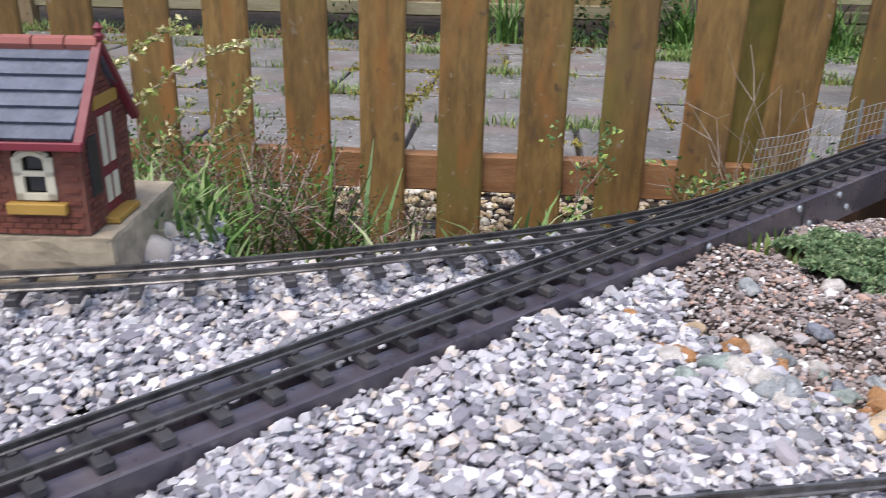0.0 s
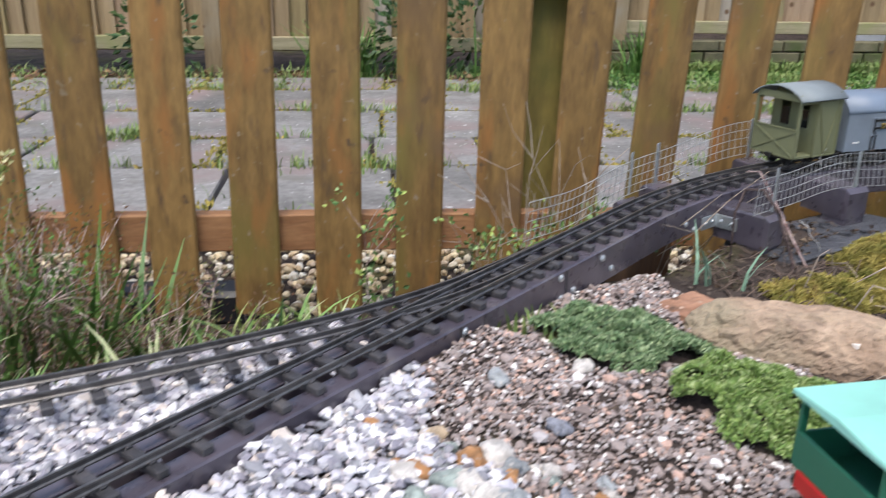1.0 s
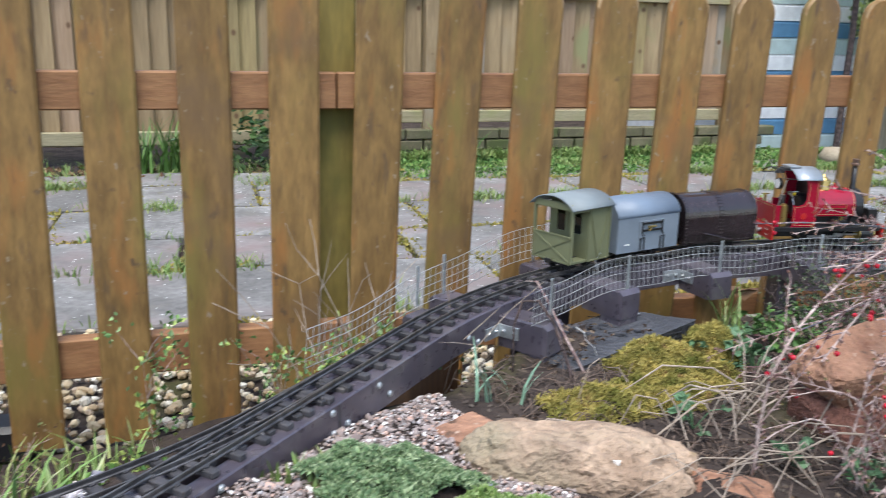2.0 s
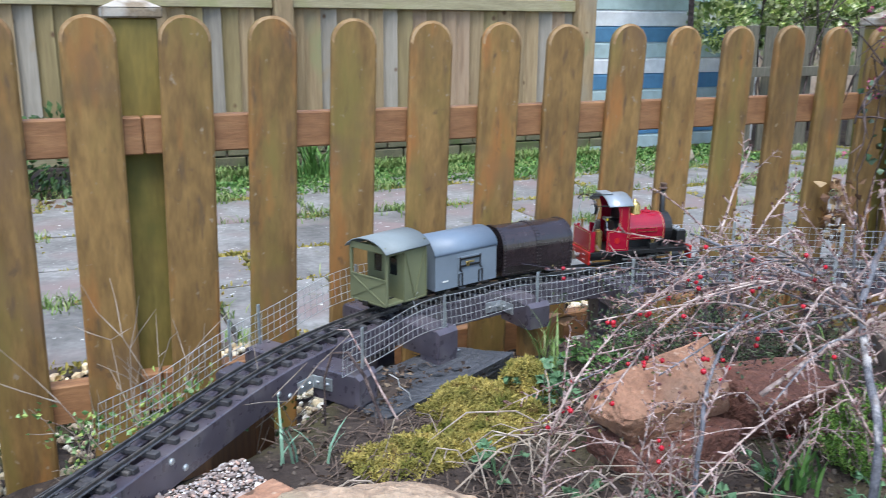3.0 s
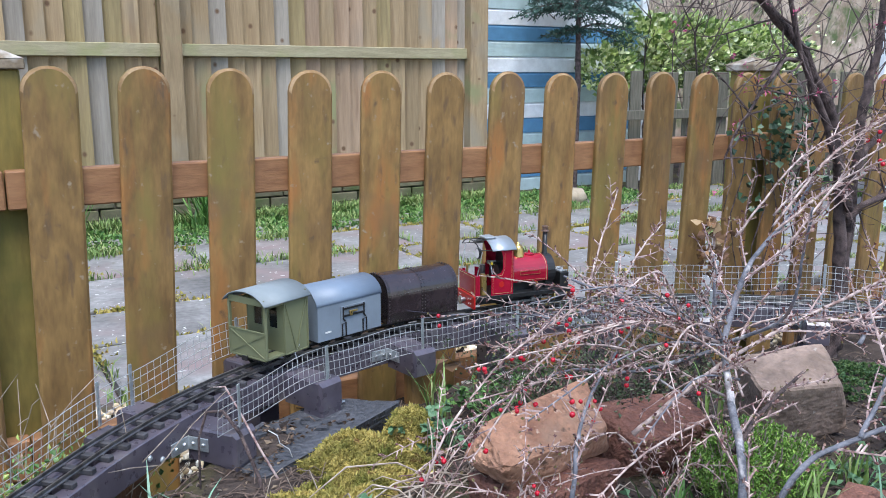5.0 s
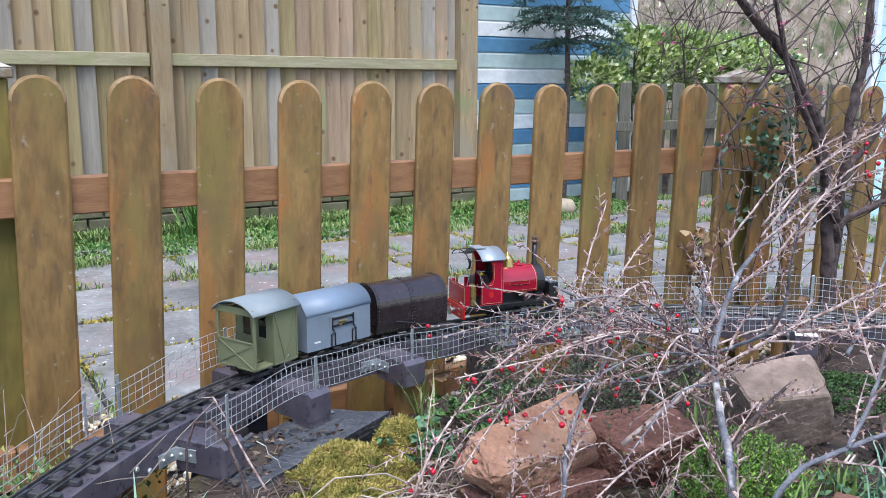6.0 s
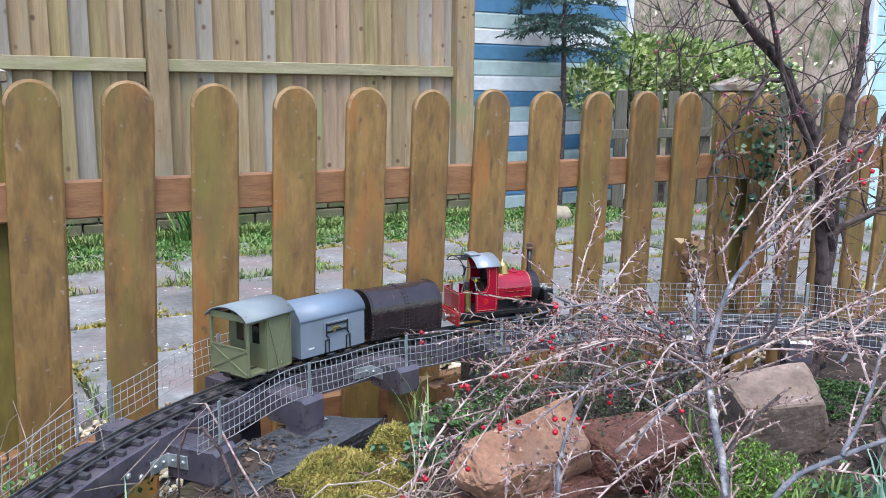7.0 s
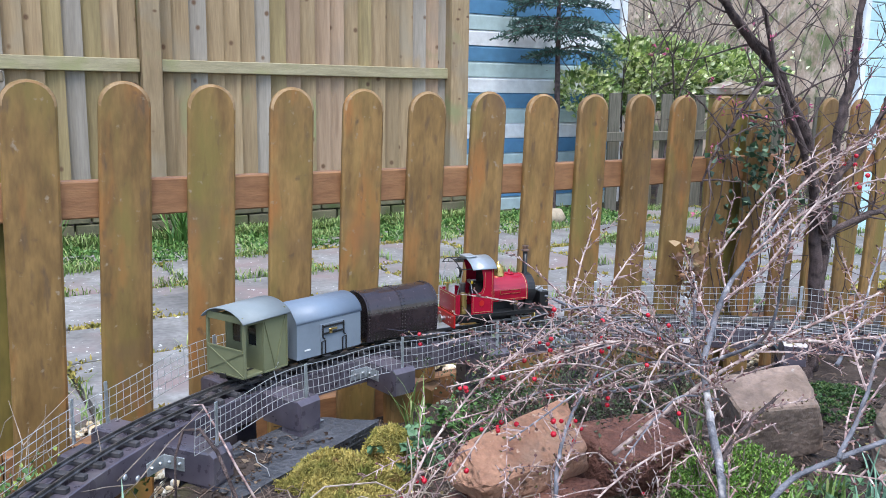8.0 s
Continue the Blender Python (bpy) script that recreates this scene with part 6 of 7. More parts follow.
tree_limb("limb", 0.013, 0.006, (2.324, -0.2, 0.622), (2.522, -0.2, 0.803), (2.611, -0.2, 0.975), (2.65, -0.2, 1.15), twigs=8)
tree_limb("limb", 0.009, 0.003, (2.05, -0.2, 0.93), (1.93, -0.23, 0.92), (1.80, -0.24, 0.80), (1.74, -0.22, 0.66), twigs=9, tw=0.15)
part("twig", twf, M["bark"], tree, kind="stuff")
part("bud", leaves_on("bud", tbud, 4, 0.012, M["leaf_bud"], gt, 0.004), None, tree, kind="stuff")

ivy = thing("ivy", "ivy with dark marbled leaves climbing the fence post", "ivy")
n = 200
p = np.stack([gt.normal(2.22, 0.10, n), gt.uniform(-0.04, -0.006, n), gt.normal(0.70, 0.10, n)], 1)
part("foliage", leaf_mesh("foliage", p, gt.normal(size=(n, 3)) * (0.7, 0.2, 0.6) + (0, -0.5, -0.3), gt.uniform(0.014, 0.030, n), M["leaf_ivy"], gt, 0.95), None, ivy)
f = Form()
for k in range(6):
    x = 2.05 + 0.05 * k
    f.tube([(x + 0.03 * math.sin(i * 1.7 + k), -0.012, 0.15 + i * 0.11) for i in range(7)], 0.002, 5)
part("stem", f, M["bark"], ivy)
n = 80
p = np.stack([gt.normal(1.93, 0.03, n), gt.uniform(-0.06, -0.01, n), gt.uniform(0.30, 0.48, n)], 1)
dry = thing("dried_flower_head", "dried brown plant stalk against the picket fence", "plant")
part("dry_leaves", leaf_mesh("dry_leaves", p, gt.normal(size=(n, 3)), np.full(n, 0.03), M["leaf_brown"], gt, 0.8), None, dry)
part("stem", Form().tube([(1.93, -0.05, gz(1.93, -0.05)), (1.935, -0.04, 0.3), (1.93, -0.035, 0.46)], 0.004, 5), M["twig"], dry)


# ---- the train ----
def on_rails(s, z=RAIL):
    p, side, h = rail_at(s, 0, z)
    return Matrix.Translation(p) @ Matrix.Rotation(h, 4, "Z")


def wheel(x, y, r, parent, material="black"):
    f = Form().lathe([(r * 1.1, -0.003), (r * 1.1, -0.0015), (r, -0.001), (r, 0.003), (r * 0.8, 0.0032), (r * 0.75, 0.002), (r * 0.25, 0.002), (r * 0.2, 0.004), (0.0005, 0.004)], 18,
                     Matrix.Translation((x, y, r)) @ Matrix.Rotation(radians(90 if y < 0 else -90), 4, "X"))
    return part("wheel", f, M[material], parent, smooth=False)


def arc_roof(x0, x1, hw, z_e, z_t, thick, n=14):
    """Outline of a curved roof sheet: half width, eaves and crown heights."""
    out = [(hw * math.sin(a), z_e + (z_t - z_e) * (math.cos(a) - math.cos(1.1)) / (1 - math.cos(1.1))) for a in np.linspace(-1.1, 1.1, n)]
    sc = hw / (hw * math.sin(1.1))
    out = [(y * sc, z) for y, z in out]
    return out + [(y, z - thick) for y, z in out[::-1]]


def running_gear(parent, wb, length):
    f = Form().box((0, 0.020, 0.019), (length, 0.006, 0.009), 0.0008).box((0, -0.020, 0.019), (length, 0.006, 0.009), 0.0008)
    f.box((length / 2 - 0.004, 0, 0.019), (0.007, 0.056, 0.010), 0.0008).box((-length / 2 + 0.004, 0, 0.019), (0.007, 0.056, 0.010), 0.0008)
    part("underframe", f, M["black"], parent)
    for x in (-wb / 2, wb / 2):
        for y in (-0.0175, 0.0175):
            wheel(x, y, 0.0125, parent)
        part("axle", Form().cyl((x, -0.017, 0.0125), (x, 0.017, 0.0125), 0.0018, 8), M["railsteel"], parent)
        for y in (-0.026, 0.026):
            part("axlebox", Form().box((x, y, 0.0135), (0.012, 0.007, 0.012), 0.0012), M["black"], parent)
    for sgn in (-1, 1):
        part("coupling", Form().cyl((sgn * length / 2, 0, 0.019), (sgn * (length / 2 + 0.008), 0, 0.019), 0.0028, 8).box((sgn * (length / 2 + 0.009), 0, 0.019), (0.003, 0.014, 0.009), 0.001), M["black"], parent)


def brake_van():
    ob = thing("brake_van", "olive green model brake van with open veranda", "train wagon", "train vehicles")
    running_gear(ob, 0.06, 0.112)
    L, W, z0, z1 = 0.056, 0.046, 0.020, 0.117
    g = M["olive"]
    part("floor", Form().box((0, 0, z0), (2 * L, 2 * W, 0.005), 0.0008), g, ob)
    for y in (-W, W):
        f = Form().box((0.025, y, (z0 + z1) / 2), (0.062, 0.003, z1 - z0), 0.0005)
        s = -0.0022 if y < 0 else 0.0022
        panel = part("side_panel", f, g, ob)
        for a, b in (((-0.006, z0), (0.056, z0)), ((-0.006, z1), (0.056, z1)), ((-0.006, z0), (-0.006, z1)), ((0.056, z0), (0.056, z1)), ((-0.004, z1 - 0.002), (0.023, z0 + 0.004)), ((0.054, z1 - 0.002), (0.025, z0 + 0.004))):
            part("brace", Form().cyl((a[0], y + s, a[1]), (b[0], y + s, b[1]), 0.0018, 4), g, panel)
        part("corner_post", Form().box((-0.054, y, (z0 + z1) / 2), (0.006, 0.005, z1 - z0), 0.0006), g, ob)
        part("cant_rail", Form().box((-0.03, y, z1 - 0.003), (0.052, 0.0042, 0.006), 0.0006), g, ob)
    part("front_end", Form().box((0.0555, 0, (z0 + z1) / 2 + 0.004), (0.003, 2 * W, z1 - z0 + 0.014), 0.0005), g, ob)
    # veranda end: braced lower panel, open above
    f = Form().box((-0.0555, 0, z0 + 0.024), (0.003, 2 * W, 0.048), 0.0005)
    end = part("veranda_end", f, g, ob)
    for a, b in (((-W, z0 + 0.002), (W, z0 + 0.046)), ((-W, z0 + 0.046), (W, z0 + 0.002)), ((-W, z0 + 0.048), (W, z0 + 0.048)), ((-W, z0), (W, z0))):
        part("brace", Form().cyl((-0.0575, a[0], a[1]), (-0.0575, b[0], b[1]), 0.0017, 4), g, end)
    part("end_header", Form().box((-0.0555, 0, z1 + 0.004), (0.003, 2 * W, 0.012), 0.0005), g, ob)
    f = Form()
    for y0, y1, a, b in ((-W, -0.030, z0, z1 + 0.008), (W, 0.030, z0, z1 + 0.008), (-0.010, 0.010, z0, z1 + 0.008), (-0.03, -0.01, z0, z0 + 0.045), (0.01, 0.03, z0, z0 + 0.045), (-0.03, -0.01, z1 - 0.006, z1 + 0.008), (0.01, 0.03, z1 - 0.006, z1 + 0.008)):
        f.box((-0.006, (y0 + y1) / 2, (a + b) / 2), (0.003, abs(y1 - y0), b - a))
    part("cabin_wall", f, g, ob)
    for y in (-0.02, 0.02):
        part("window_pane", Form().box((-0.0055, y, z0 + 0.060), (0.0008, 0.02, 0.032)), M["window"], ob)
    part("roof", Form().sweep(arc_roof(0, 0, 0.054, z1 + 0.001, z1 + 0.022, 0.002), -0.063, 0.063), M["oliveroof"], ob, "grey-green curved roof", True)
    return ob


def grey_van():
    ob = thing("box_van", "blue-grey model box van with arched roof and black door iron", "train wagon", "train vehicles")
    running_gear(ob, 0.085, 0.156)
    L, W, z0, z1 = 0.079, 0.046, 0.019, 0.084
    top = 0.118
    out = [(-W, z0), (W, z0), (W, z1)] + [(W * math.cos(a), z1 + (top - z1) * math.sin(a)) for a in np.linspace(0.12, math.pi - 0.12, 16)] + [(-W, z1)]
    part("body", Form().sweep(out, -L, L), M["vangrey"], ob)
    roof = [(1.03 * W * math.cos(a), z1 + 0.002 + (top - z1 + 0.001) * math.sin(a)) for a in np.linspace(0.06, math.pi - 0.06, 20)]
    roof = roof + [(y * 0.96, z - 0.0015) for y, z in roof[::-1]]
    part("roof", Form().sweep(roof, -L - 0.002, L + 0.002), M["vanroof"], ob, "darker blue-grey arched roof", True)
    for sgn in (-1, 1):
        y = sgn * (W + 0.0015)
        door = part("door", Form().box((0.006, y, (z0 + z1) / 2 - 0.002), (0.062, 0.002, z1 - z0 - 0.006), 0.0005), M["vangrey"], ob)
        yy = sgn * (W + 0.0038)
        part("hinge_bar", Form().box((0.006, yy, z1 - 0.010), (0.050, 0.0026, 0.004), 0.0005).box((0.006, yy, z1 - 0.024), (0.052, 0.0026, 0.004), 0.0005), M["black"], door)
        for dx in (-0.020, 0.032):
            f = Form()
            f.tube([(dx, yy, z1 - 0.006), (dx, yy, z1 - 0.030), (dx + 0.004, yy, z1 - 0.034)], 0.0017, 6)
            f.tube([(dx - 0.003, yy, z0 + 0.002), (dx - 0.003, yy, z0 + 0.026), (dx + 0.006, yy, z0 + 0.028), (dx + 0.006, yy, z0 + 0.002)], 0.0015, 6)
            part("strap", f, M["black"], door)
        part("latch", Form().box((0.004, yy + sgn * 0.0015, z1 - 0.017), (0.020, 0.003, 0.004), 0.0008).box((-0.002, yy + sgn * 0.0018, z1 - 0.020), (0.006, 0.003, 0.010), 0.0008), M["gold"], door, "brass door latch")
        part("number_bar", Form().box((-0.055, sgn * (W + 0.0006), z0 + 0.016), (0.014, 0.0008, 0.003)), M["dial"], ob)
    return ob


def iron_van():
    ob = thing("riveted_van", "dark brown riveted iron model van with arched top", "train wagon", "train vehicles")
    running_gear(ob, 0.09, 0.175)
    L, W, z0, z1, top = 0.088, 0.046, 0.017, 0.072, 0.114
    side = [(-W * 0.93, z0), (W * 0.93, z0), (W, z0 + 0.02), (W * 1.01, z1)] + [(W * math.cos(a) ** 0.85 if math.cos(a) > 0 else -W * (-math.cos(a)) ** 0.85, z1 + (top - z1) * math.sin(a)) for a in np.linspace(0.1, math.pi - 0.1, 18)] + [(-W * 1.01, z1), (-W, z0 + 0.02)]
    part("body", Form().sweep(side, -L, L), M["browniron"], ob)
    rim = [(y * 1.014, z0 + (z - z0) * 1.010) for y, z in side]
    for x, w in ((-L + 0.004, 0.008), (0, 0.012), (L - 0.004, 0.008)):
        part("riveted_strap", Form().sweep(rim, x - w / 2, x + w / 2), M["browniron"], ob)
    prof = [(0.0016, -0.0003), (0.0015, 0.0006), (0.0009, 0.0014), (0.0003, 0.0016)]
    f = Form()
    m = len(rim)
    path = []
    for (ya, za), (yb, zb) in zip(rim[2:], rim[3:] + rim[:1]):
        l = math.hypot(yb - ya, zb - za)
        k = max(1, int(l / 0.006))
        path += [(ya + (yb - ya) * i / k, za + (zb - za) * i / k, -(za - zb), (ya - yb)) for i in range(k)]
    for y, z, ny, nz in path:
        if z < z0 + 0.003:
            continue
        nrm = Vector((0, y, (z - 0.06) if z > z1 else 0)).normalized()
        q = nrm.to_track_quat("Z", "X").to_matrix().to_4x4()
        for x in (-L + 0.004, -0.0035, 0.0035, L - 0.004):
            f.lathe(prof, 6, Matrix.Translation((x, y, z)) @ q)
    for x in np.arange(-L + 0.01, L - 0.005, 0.008):
        for sgn in (-1, 1):
            q = Vector((0, sgn, 0)).to_track_quat("Z", "X").to_matrix().to_4x4()
            for z in (z1 + 0.004, z0 + 0.004):
                f.lathe(prof, 6, Matrix.Translation((x, sgn * W * (1.0 if z > z1 else 0.94), z)) @ q)
    for x in np.arange(-L + 0.022, L - 0.02, 0.021):
        for yy in (-0.022, 0, 0.022):
            z = z1 + (top - z1) * math.sqrt(max(0, 1 - (yy / W) ** 2))
            f.lathe(prof, 6, Matrix.Translation((x, yy, z - 0.0004)))
    part("rivets", f, M["rivet"], ob, kind="stuff")
    for sgn in (-1, 1):
        part("brake_lever", Form().tube([(-0.045, sgn * 0.050, 0.040), (0.01, sgn * 0.051, 0.026), (0.03, sgn * 0.049, 0.022)], 0.0016, 6), M["browniron"], ob)
    return ob


def loco():
    ob = thing("steam_locomotive", "crimson narrow-gauge model steam locomotive with open cab", "locomotive", "train vehicles")
    part("chassis", Form().box((0, 0.016, 0.024), (0.26, 0.005, 0.020), 0.001).box((0, -0.016, 0.024), (0.26, 0.005, 0.020), 0.001).box((0.0, 0, 0.030), (0.22, 0.03, 0.008)), M["black"], ob)
    part("footplate", Form().box((0, 0, 0.0385), (0.278, 0.092, 0.003), 0.0006).box((0, 0.044, 0.0345), (0.27, 0.003, 0.007)).box((0, -0.044, 0.0345), (0.27, 0.003, 0.007)), M["black"], ob)
    for x in (-0.035, 0.045):
        for y in (-0.019, 0.019):
            wheel(x, y, 0.0185, ob)
    for sgn in (-1, 1):
        y = sgn * 0.031
        f = Form().box((0.005, y, 0.0165), (0.088, 0.003, 0.005), 0.0008)
        f.box((0.065, sgn * 0.036, 0.022), (0.075, 0.0025, 0.004), 0.0008).box((0.030, sgn * 0.036, 0.020), (0.012, 0.006, 0.010), 0.001)
        f.tube([(0.045, y, 0.016), (0.055, sgn * 0.037, 0.030), (0.085, sgn * 0.037, 0.028)], 0.0016, 6)
        part("side_rods", f, M["steel"], ob)
        part("cylinder", Form().cyl((0.085, sgn * 0.036, 0.024), (0.122, sgn * 0.036, 0.024), 0.0115, 16), M["black"], ob)
        for cx in (0.084, 0.1195):
            part("cylinder_band", Form().cyl((cx, sgn * 0.036, 0.024), (cx + 0.0025, sgn * 0.036, 0.024), 0.0122, 16), M["gold"], ob)
    for sgn in (-1, 1):
        beam = part("buffer_beam", Form().box((sgn * 0.141, 0, 0.0275), (0.005, 0.098, 0.029), 0.001), M["vermilion"], ob, "vermilion buffer beam")
        for yy in (-0.030, -0.022, 0.022, 0.030):
            for z in (0.022, 0.033):
                part("rivet", Form().lathe([(0.0013, 0), (0.001, 0.001), (0.0003, 0.0013)], 6, Matrix.Translation((sgn * 0.1435, yy, z)) @ Matrix.Rotation(radians(90 * sgn), 4, "Y")), M["dial"], beam)
        part("coupling", Form().cyl((sgn * 0.143, 0, 0.026), (sgn * 0.155, 0, 0.026), 0.005, 12).cyl((sgn * 0.155, 0, 0.026), (sgn * 0.158, 0, 0.026), 0.010, 16), M["steel"], beam)
    # boiler, tank and smokebox
    part("boiler", Form().cyl((-0.04, 0, 0.074), (0.10, 0, 0.074), 0.026, 24).box((0.03, 0, 0.050), (0.13, 0.04, 0.022)), M["black"], ob, smooth=False)
    hw, zb, zc = 0.037, 0.062, 0.082
    tank = [(-hw, zb), (hw, zb), (hw, zc)] + [(hw * math.cos(a), zc + 0.035 * math.sin(a)) for a in np.linspace(0.15, math.pi - 0.15, 16)] + [(-hw, zc)]
    t = part("saddle_tank", Form().sweep(tank, -0.032, 0.070), M["red"], ob, "glossy crimson saddle tank")
    for sgn in (-1, 1):
        y = sgn * (hw + 0.0005)
        f = Form()
        for a, b in (((-0.028, 0.066), (0.066, 0.066)), ((-0.028, 0.092), (-0.028, 0.066)), ((0.066, 0.066), (0.066, 0.092))):
            f.cyl((a[0], y, a[1]), (b[0], y, b[1]), 0.0004, 4)
        part("lining", f, M["line"], t)
        plate = part("nameplate", Form().box((0.018, sgn * (hw + 0.0006), 0.083), (0.056, 0.0016, 0.009), 0.0004), M["red"], t, "plain red nameplate with a brass rim")
        f = Form()
        for z in (0.0790, 0.0870):
            f.box((0.018, sgn * (hw + 0.0015), z), (0.056, 0.0008, 0.0009))
        for x in (-0.0097, 0.0457):
            f.box((x, sgn * (hw + 0.0015), 0.083), (0.0009, 0.0008, 0.009))
        part("plate_rim", f, M["gold"], plate)
    ring = [(y * 1.012, zb + (z - zb) * 1.01) for y, z in tank]
    part("tank_edge", Form().sweep(ring, 0.0655, 0.0668, None, False), M["line"], t)
    part("smokebox", Form().cyl((0.070, 0, 0.080), (0.093, 0, 0.080), 0.0355, 28).cyl((0.093, 0, 0.080), (0.096, 0, 0.080), 0.028, 24).box((0.081, 0, 0.052), (0.022, 0.05, 0.028)), M["black"], ob)
    part("filler", Form().lathe([(0.013, 0.113), (0.013, 0.118), (0.010, 0.120), (0.003, 0.121), (0.0025, 0.126), (0.0005, 0.127)], 18, Matrix.Translation((0.036, 0, 0))), M["red"], ob)
    part("dome", Form().lathe([(0.0175, 0.112), (0.0160, 0.116), (0.0145, 0.122), (0.0140, 0.130), (0.0120, 0.136), (0.0075, 0.1405), (0.0035, 0.142), (0.003, 0.146), (0.0005, 0.147)], 18, Matrix.Translation((0.004, 0, 0))), M["gold"], ob, "brass steam dome", True)
    part("chimney", Form().lathe([(0.010, 0.110), (0.0075, 0.117), (0.0062, 0.122), (0.0060, 0.166), (0.0058, 0.166)], 16, Matrix.Translation((0.082, 0, 0))), M["black"], ob, "tall black chimney", True)
    part("chimney_cap", Form().lathe([(0.0062, 0.165), (0.0100, 0.167), (0.0100, 0.169), (0.0065, 0.171), (0.0068, 0.176), (0.0085, 0.177), (0.0085, 0.179), (0.006, 0.179)], 16, Matrix.Translation((0.082, 0, 0))), paint("copper_cap", (0.35, 0.24, 0.2), 0.35, metal=0.8), ob)
    part("sandbox", Form().box((0.120, -0.012, 0.058), (0.026, 0.046, 0.034), 0.001), M["black"], ob, "open black box holding coal")
    f = Form()
    rc = random.Random(4)
    for _ in range(26):
        f.box((0.120 + rc.uniform(-0.011, 0.011), -0.012 + rc.uniform(-0.020, 0.020), 0.075 + rc.uniform(0, 0.003)), (0.005, 0.005, 0.004), 0.001, None)
    part("coal", f, M["steel"], ob, kind="stuff")
    part("lubricator", Form().cyl((0.035, -0.040, 0.04), (0.035, -0.040, 0.054), 0.006, 12).box((0.035, -0.040, 0.047), (0.02, 0.012, 0.014), 0.001), M["black"], ob)
    part("lubricator_cap", Form().cyl((0.035, -0.040, 0.054), (0.035, -0.040, 0.061), 0.004, 12), M["gold"], ob)
    # cab
    c0, c1, cf = -0.136, -0.034, 0.145
    for sgn in (-1, 1):
        y = sgn * 0.044
        pts = [(c1, 0.040), (c1, cf), (-0.070, cf + 0.002), (-0.066, 0.136), (-0.062, 0.125), (-0.062, 0.098), (-0.068, 0.089), (-0.082, 0.086), (-0.094, 0.088), (-0.094, 0.040)]
        n = len(pts)
        f = Form()
        f.v = [(x, y - 0.0011, z) for x, z in pts] + [(x, y + 0.0011, z) for x, z in pts]
        f.f = [(k, (k + 1) % n, n + (k + 1) % n, n + k) for k in range(n)] + [tuple(range(n)), tuple(range(n, 2 * n))]
        cs = part("cab_side", f, M["red"], ob, "crimson cab side with cream lining")
        yy = sgn * 0.0457
        f = Form()
        for a, b in (((-0.038, 0.044), (-0.038, 0.141)), ((-0.090, 0.044), (-0.038, 0.044)), ((-0.090, 0.044), (-0.090, 0.083)), ((-0.058, 0.098), (-0.058, 0.134)), ((-0.064, 0.086), (-0.058, 0.098)), ((-0.090, 0.083), (-0.064, 0.085))):
            f.cyl((a[0], yy, a[1]), (b[0], yy, b[1]), 0.0004, 4)
        part("lining", f, M["line"], cs)
        part("crest", Form().lathe([(0.007, 0), (0.007, 0.0006), (0.0005, 0.0008)], 18, Matrix.Translation((-0.066, sgn * 0.0452, 0.064)) @ Matrix.Rotation(radians(-90 * sgn), 4, "X")), M["vermilion"], cs)
        part("cab_pillar", Form().cyl((-0.132, sgn * 0.042, 0.085), (-0.120, sgn * 0.046, 0.141), 0.0014, 8), M["steel"], ob)
    bunker = part("bunker_back", Form().box((c0, 0, 0.064), (0.0022, 0.09, 0.046), 0.0005), M["red"], ob, "crimson lined cab rear panel")
    f = Form()
    for a, b in (((-0.041, 0.044), (0.041, 0.044)), ((-0.041, 0.083), (0.041, 0.083)), ((-0.041, 0.044), (-0.041, 0.083)), ((0.041, 0.044), (0.041, 0.083))):
        f.cyl((c0 - 0.0014, a[0], a[1]), (c0 - 0.0014, b[0], b[1]), 0.0004, 4)
    part("lining", f, M["line"], bunker)
    part("bunker_side", Form().box((-0.128, 0.044, 0.064), (0.016, 0.0022, 0.046), 0.0005), M["red"], ob)
    part("bunker_side", Form().box((-0.1305, -0.044, 0.064), (0.011, 0.0022, 0.046), 0.0005), M["red"], ob)
    part("spectacle_plate", Form().box((c1, 0, 0.112), (0.0022, 0.088, 0.07), 0.0005), M["black"], ob)
    roof = part("roof", Form().sweep(arc_roof(0, 0, 0.0495, 0.142, 0.163, 0.0018), -0.094, -0.028), M["roofgrey"], ob, "curved grey metal cab roof", True)
    f = Form()
    hoop = [(-0.128, y, z) for y, z in arc_roof(0, 0, 0.046, 0.1445, 0.1612, 0.0018)[:14]]
    f.tube(hoop, 0.0013, 6)
    for k in (0, 5, 8, 13):
        f.tube([hoop[k], (-0.094, hoop[k][1] * 1.06, hoop[k][2] - 0.001)], 0.0010, 6)
    part("canopy_frame", f, M["black"], ob, "thin black hoop behind the cab roof")
    part("roof_vent", Form().box((-0.082, 0.0, 0.1645), (0.030, 0.036, 0.003), 0.0008), M["roofgrey"], roof)
    part("backhead", Form().cyl((-0.062, 0, 0.078), (-0.036, 0, 0.078), 0.028, 22), M["black"], ob)
    part("pressure_gauge", Form().cyl((-0.098, 0.024, 0.122), (-0.090, 0.024, 0.122), 0.012, 20), M["black"], ob)
    part("gauge_dial", Form().cyl((-0.0988, 0.024, 0.122), (-0.098, 0.024, 0.122), 0.0105, 20), M["dial"], ob, "white round gauge dial")
    f = Form()
    f.tube([(-0.064, 0.02, 0.098), (-0.075, 0.005, 0.104), (-0.080, -0.016, 0.100), (-0.082, -0.026, 0.085), (-0.084, -0.030, 0.045)], 0.0014, 6)
    f.tube([(-0.064, -0.005, 0.10), (-0.078, -0.01, 0.11), (-0.07, -0.02, 0.112)], 0.0014, 6)
    part("pipework", f, M["steel"], ob)
    part("regulator", Form().box((-0.070, 0.006, 0.103), (0.010, 0.024, 0.008), 0.002).cyl((-0.09, 0.01, 0.07), (-0.09, 0.01, 0.10), 0.007, 12), M["railsteel"], ob)
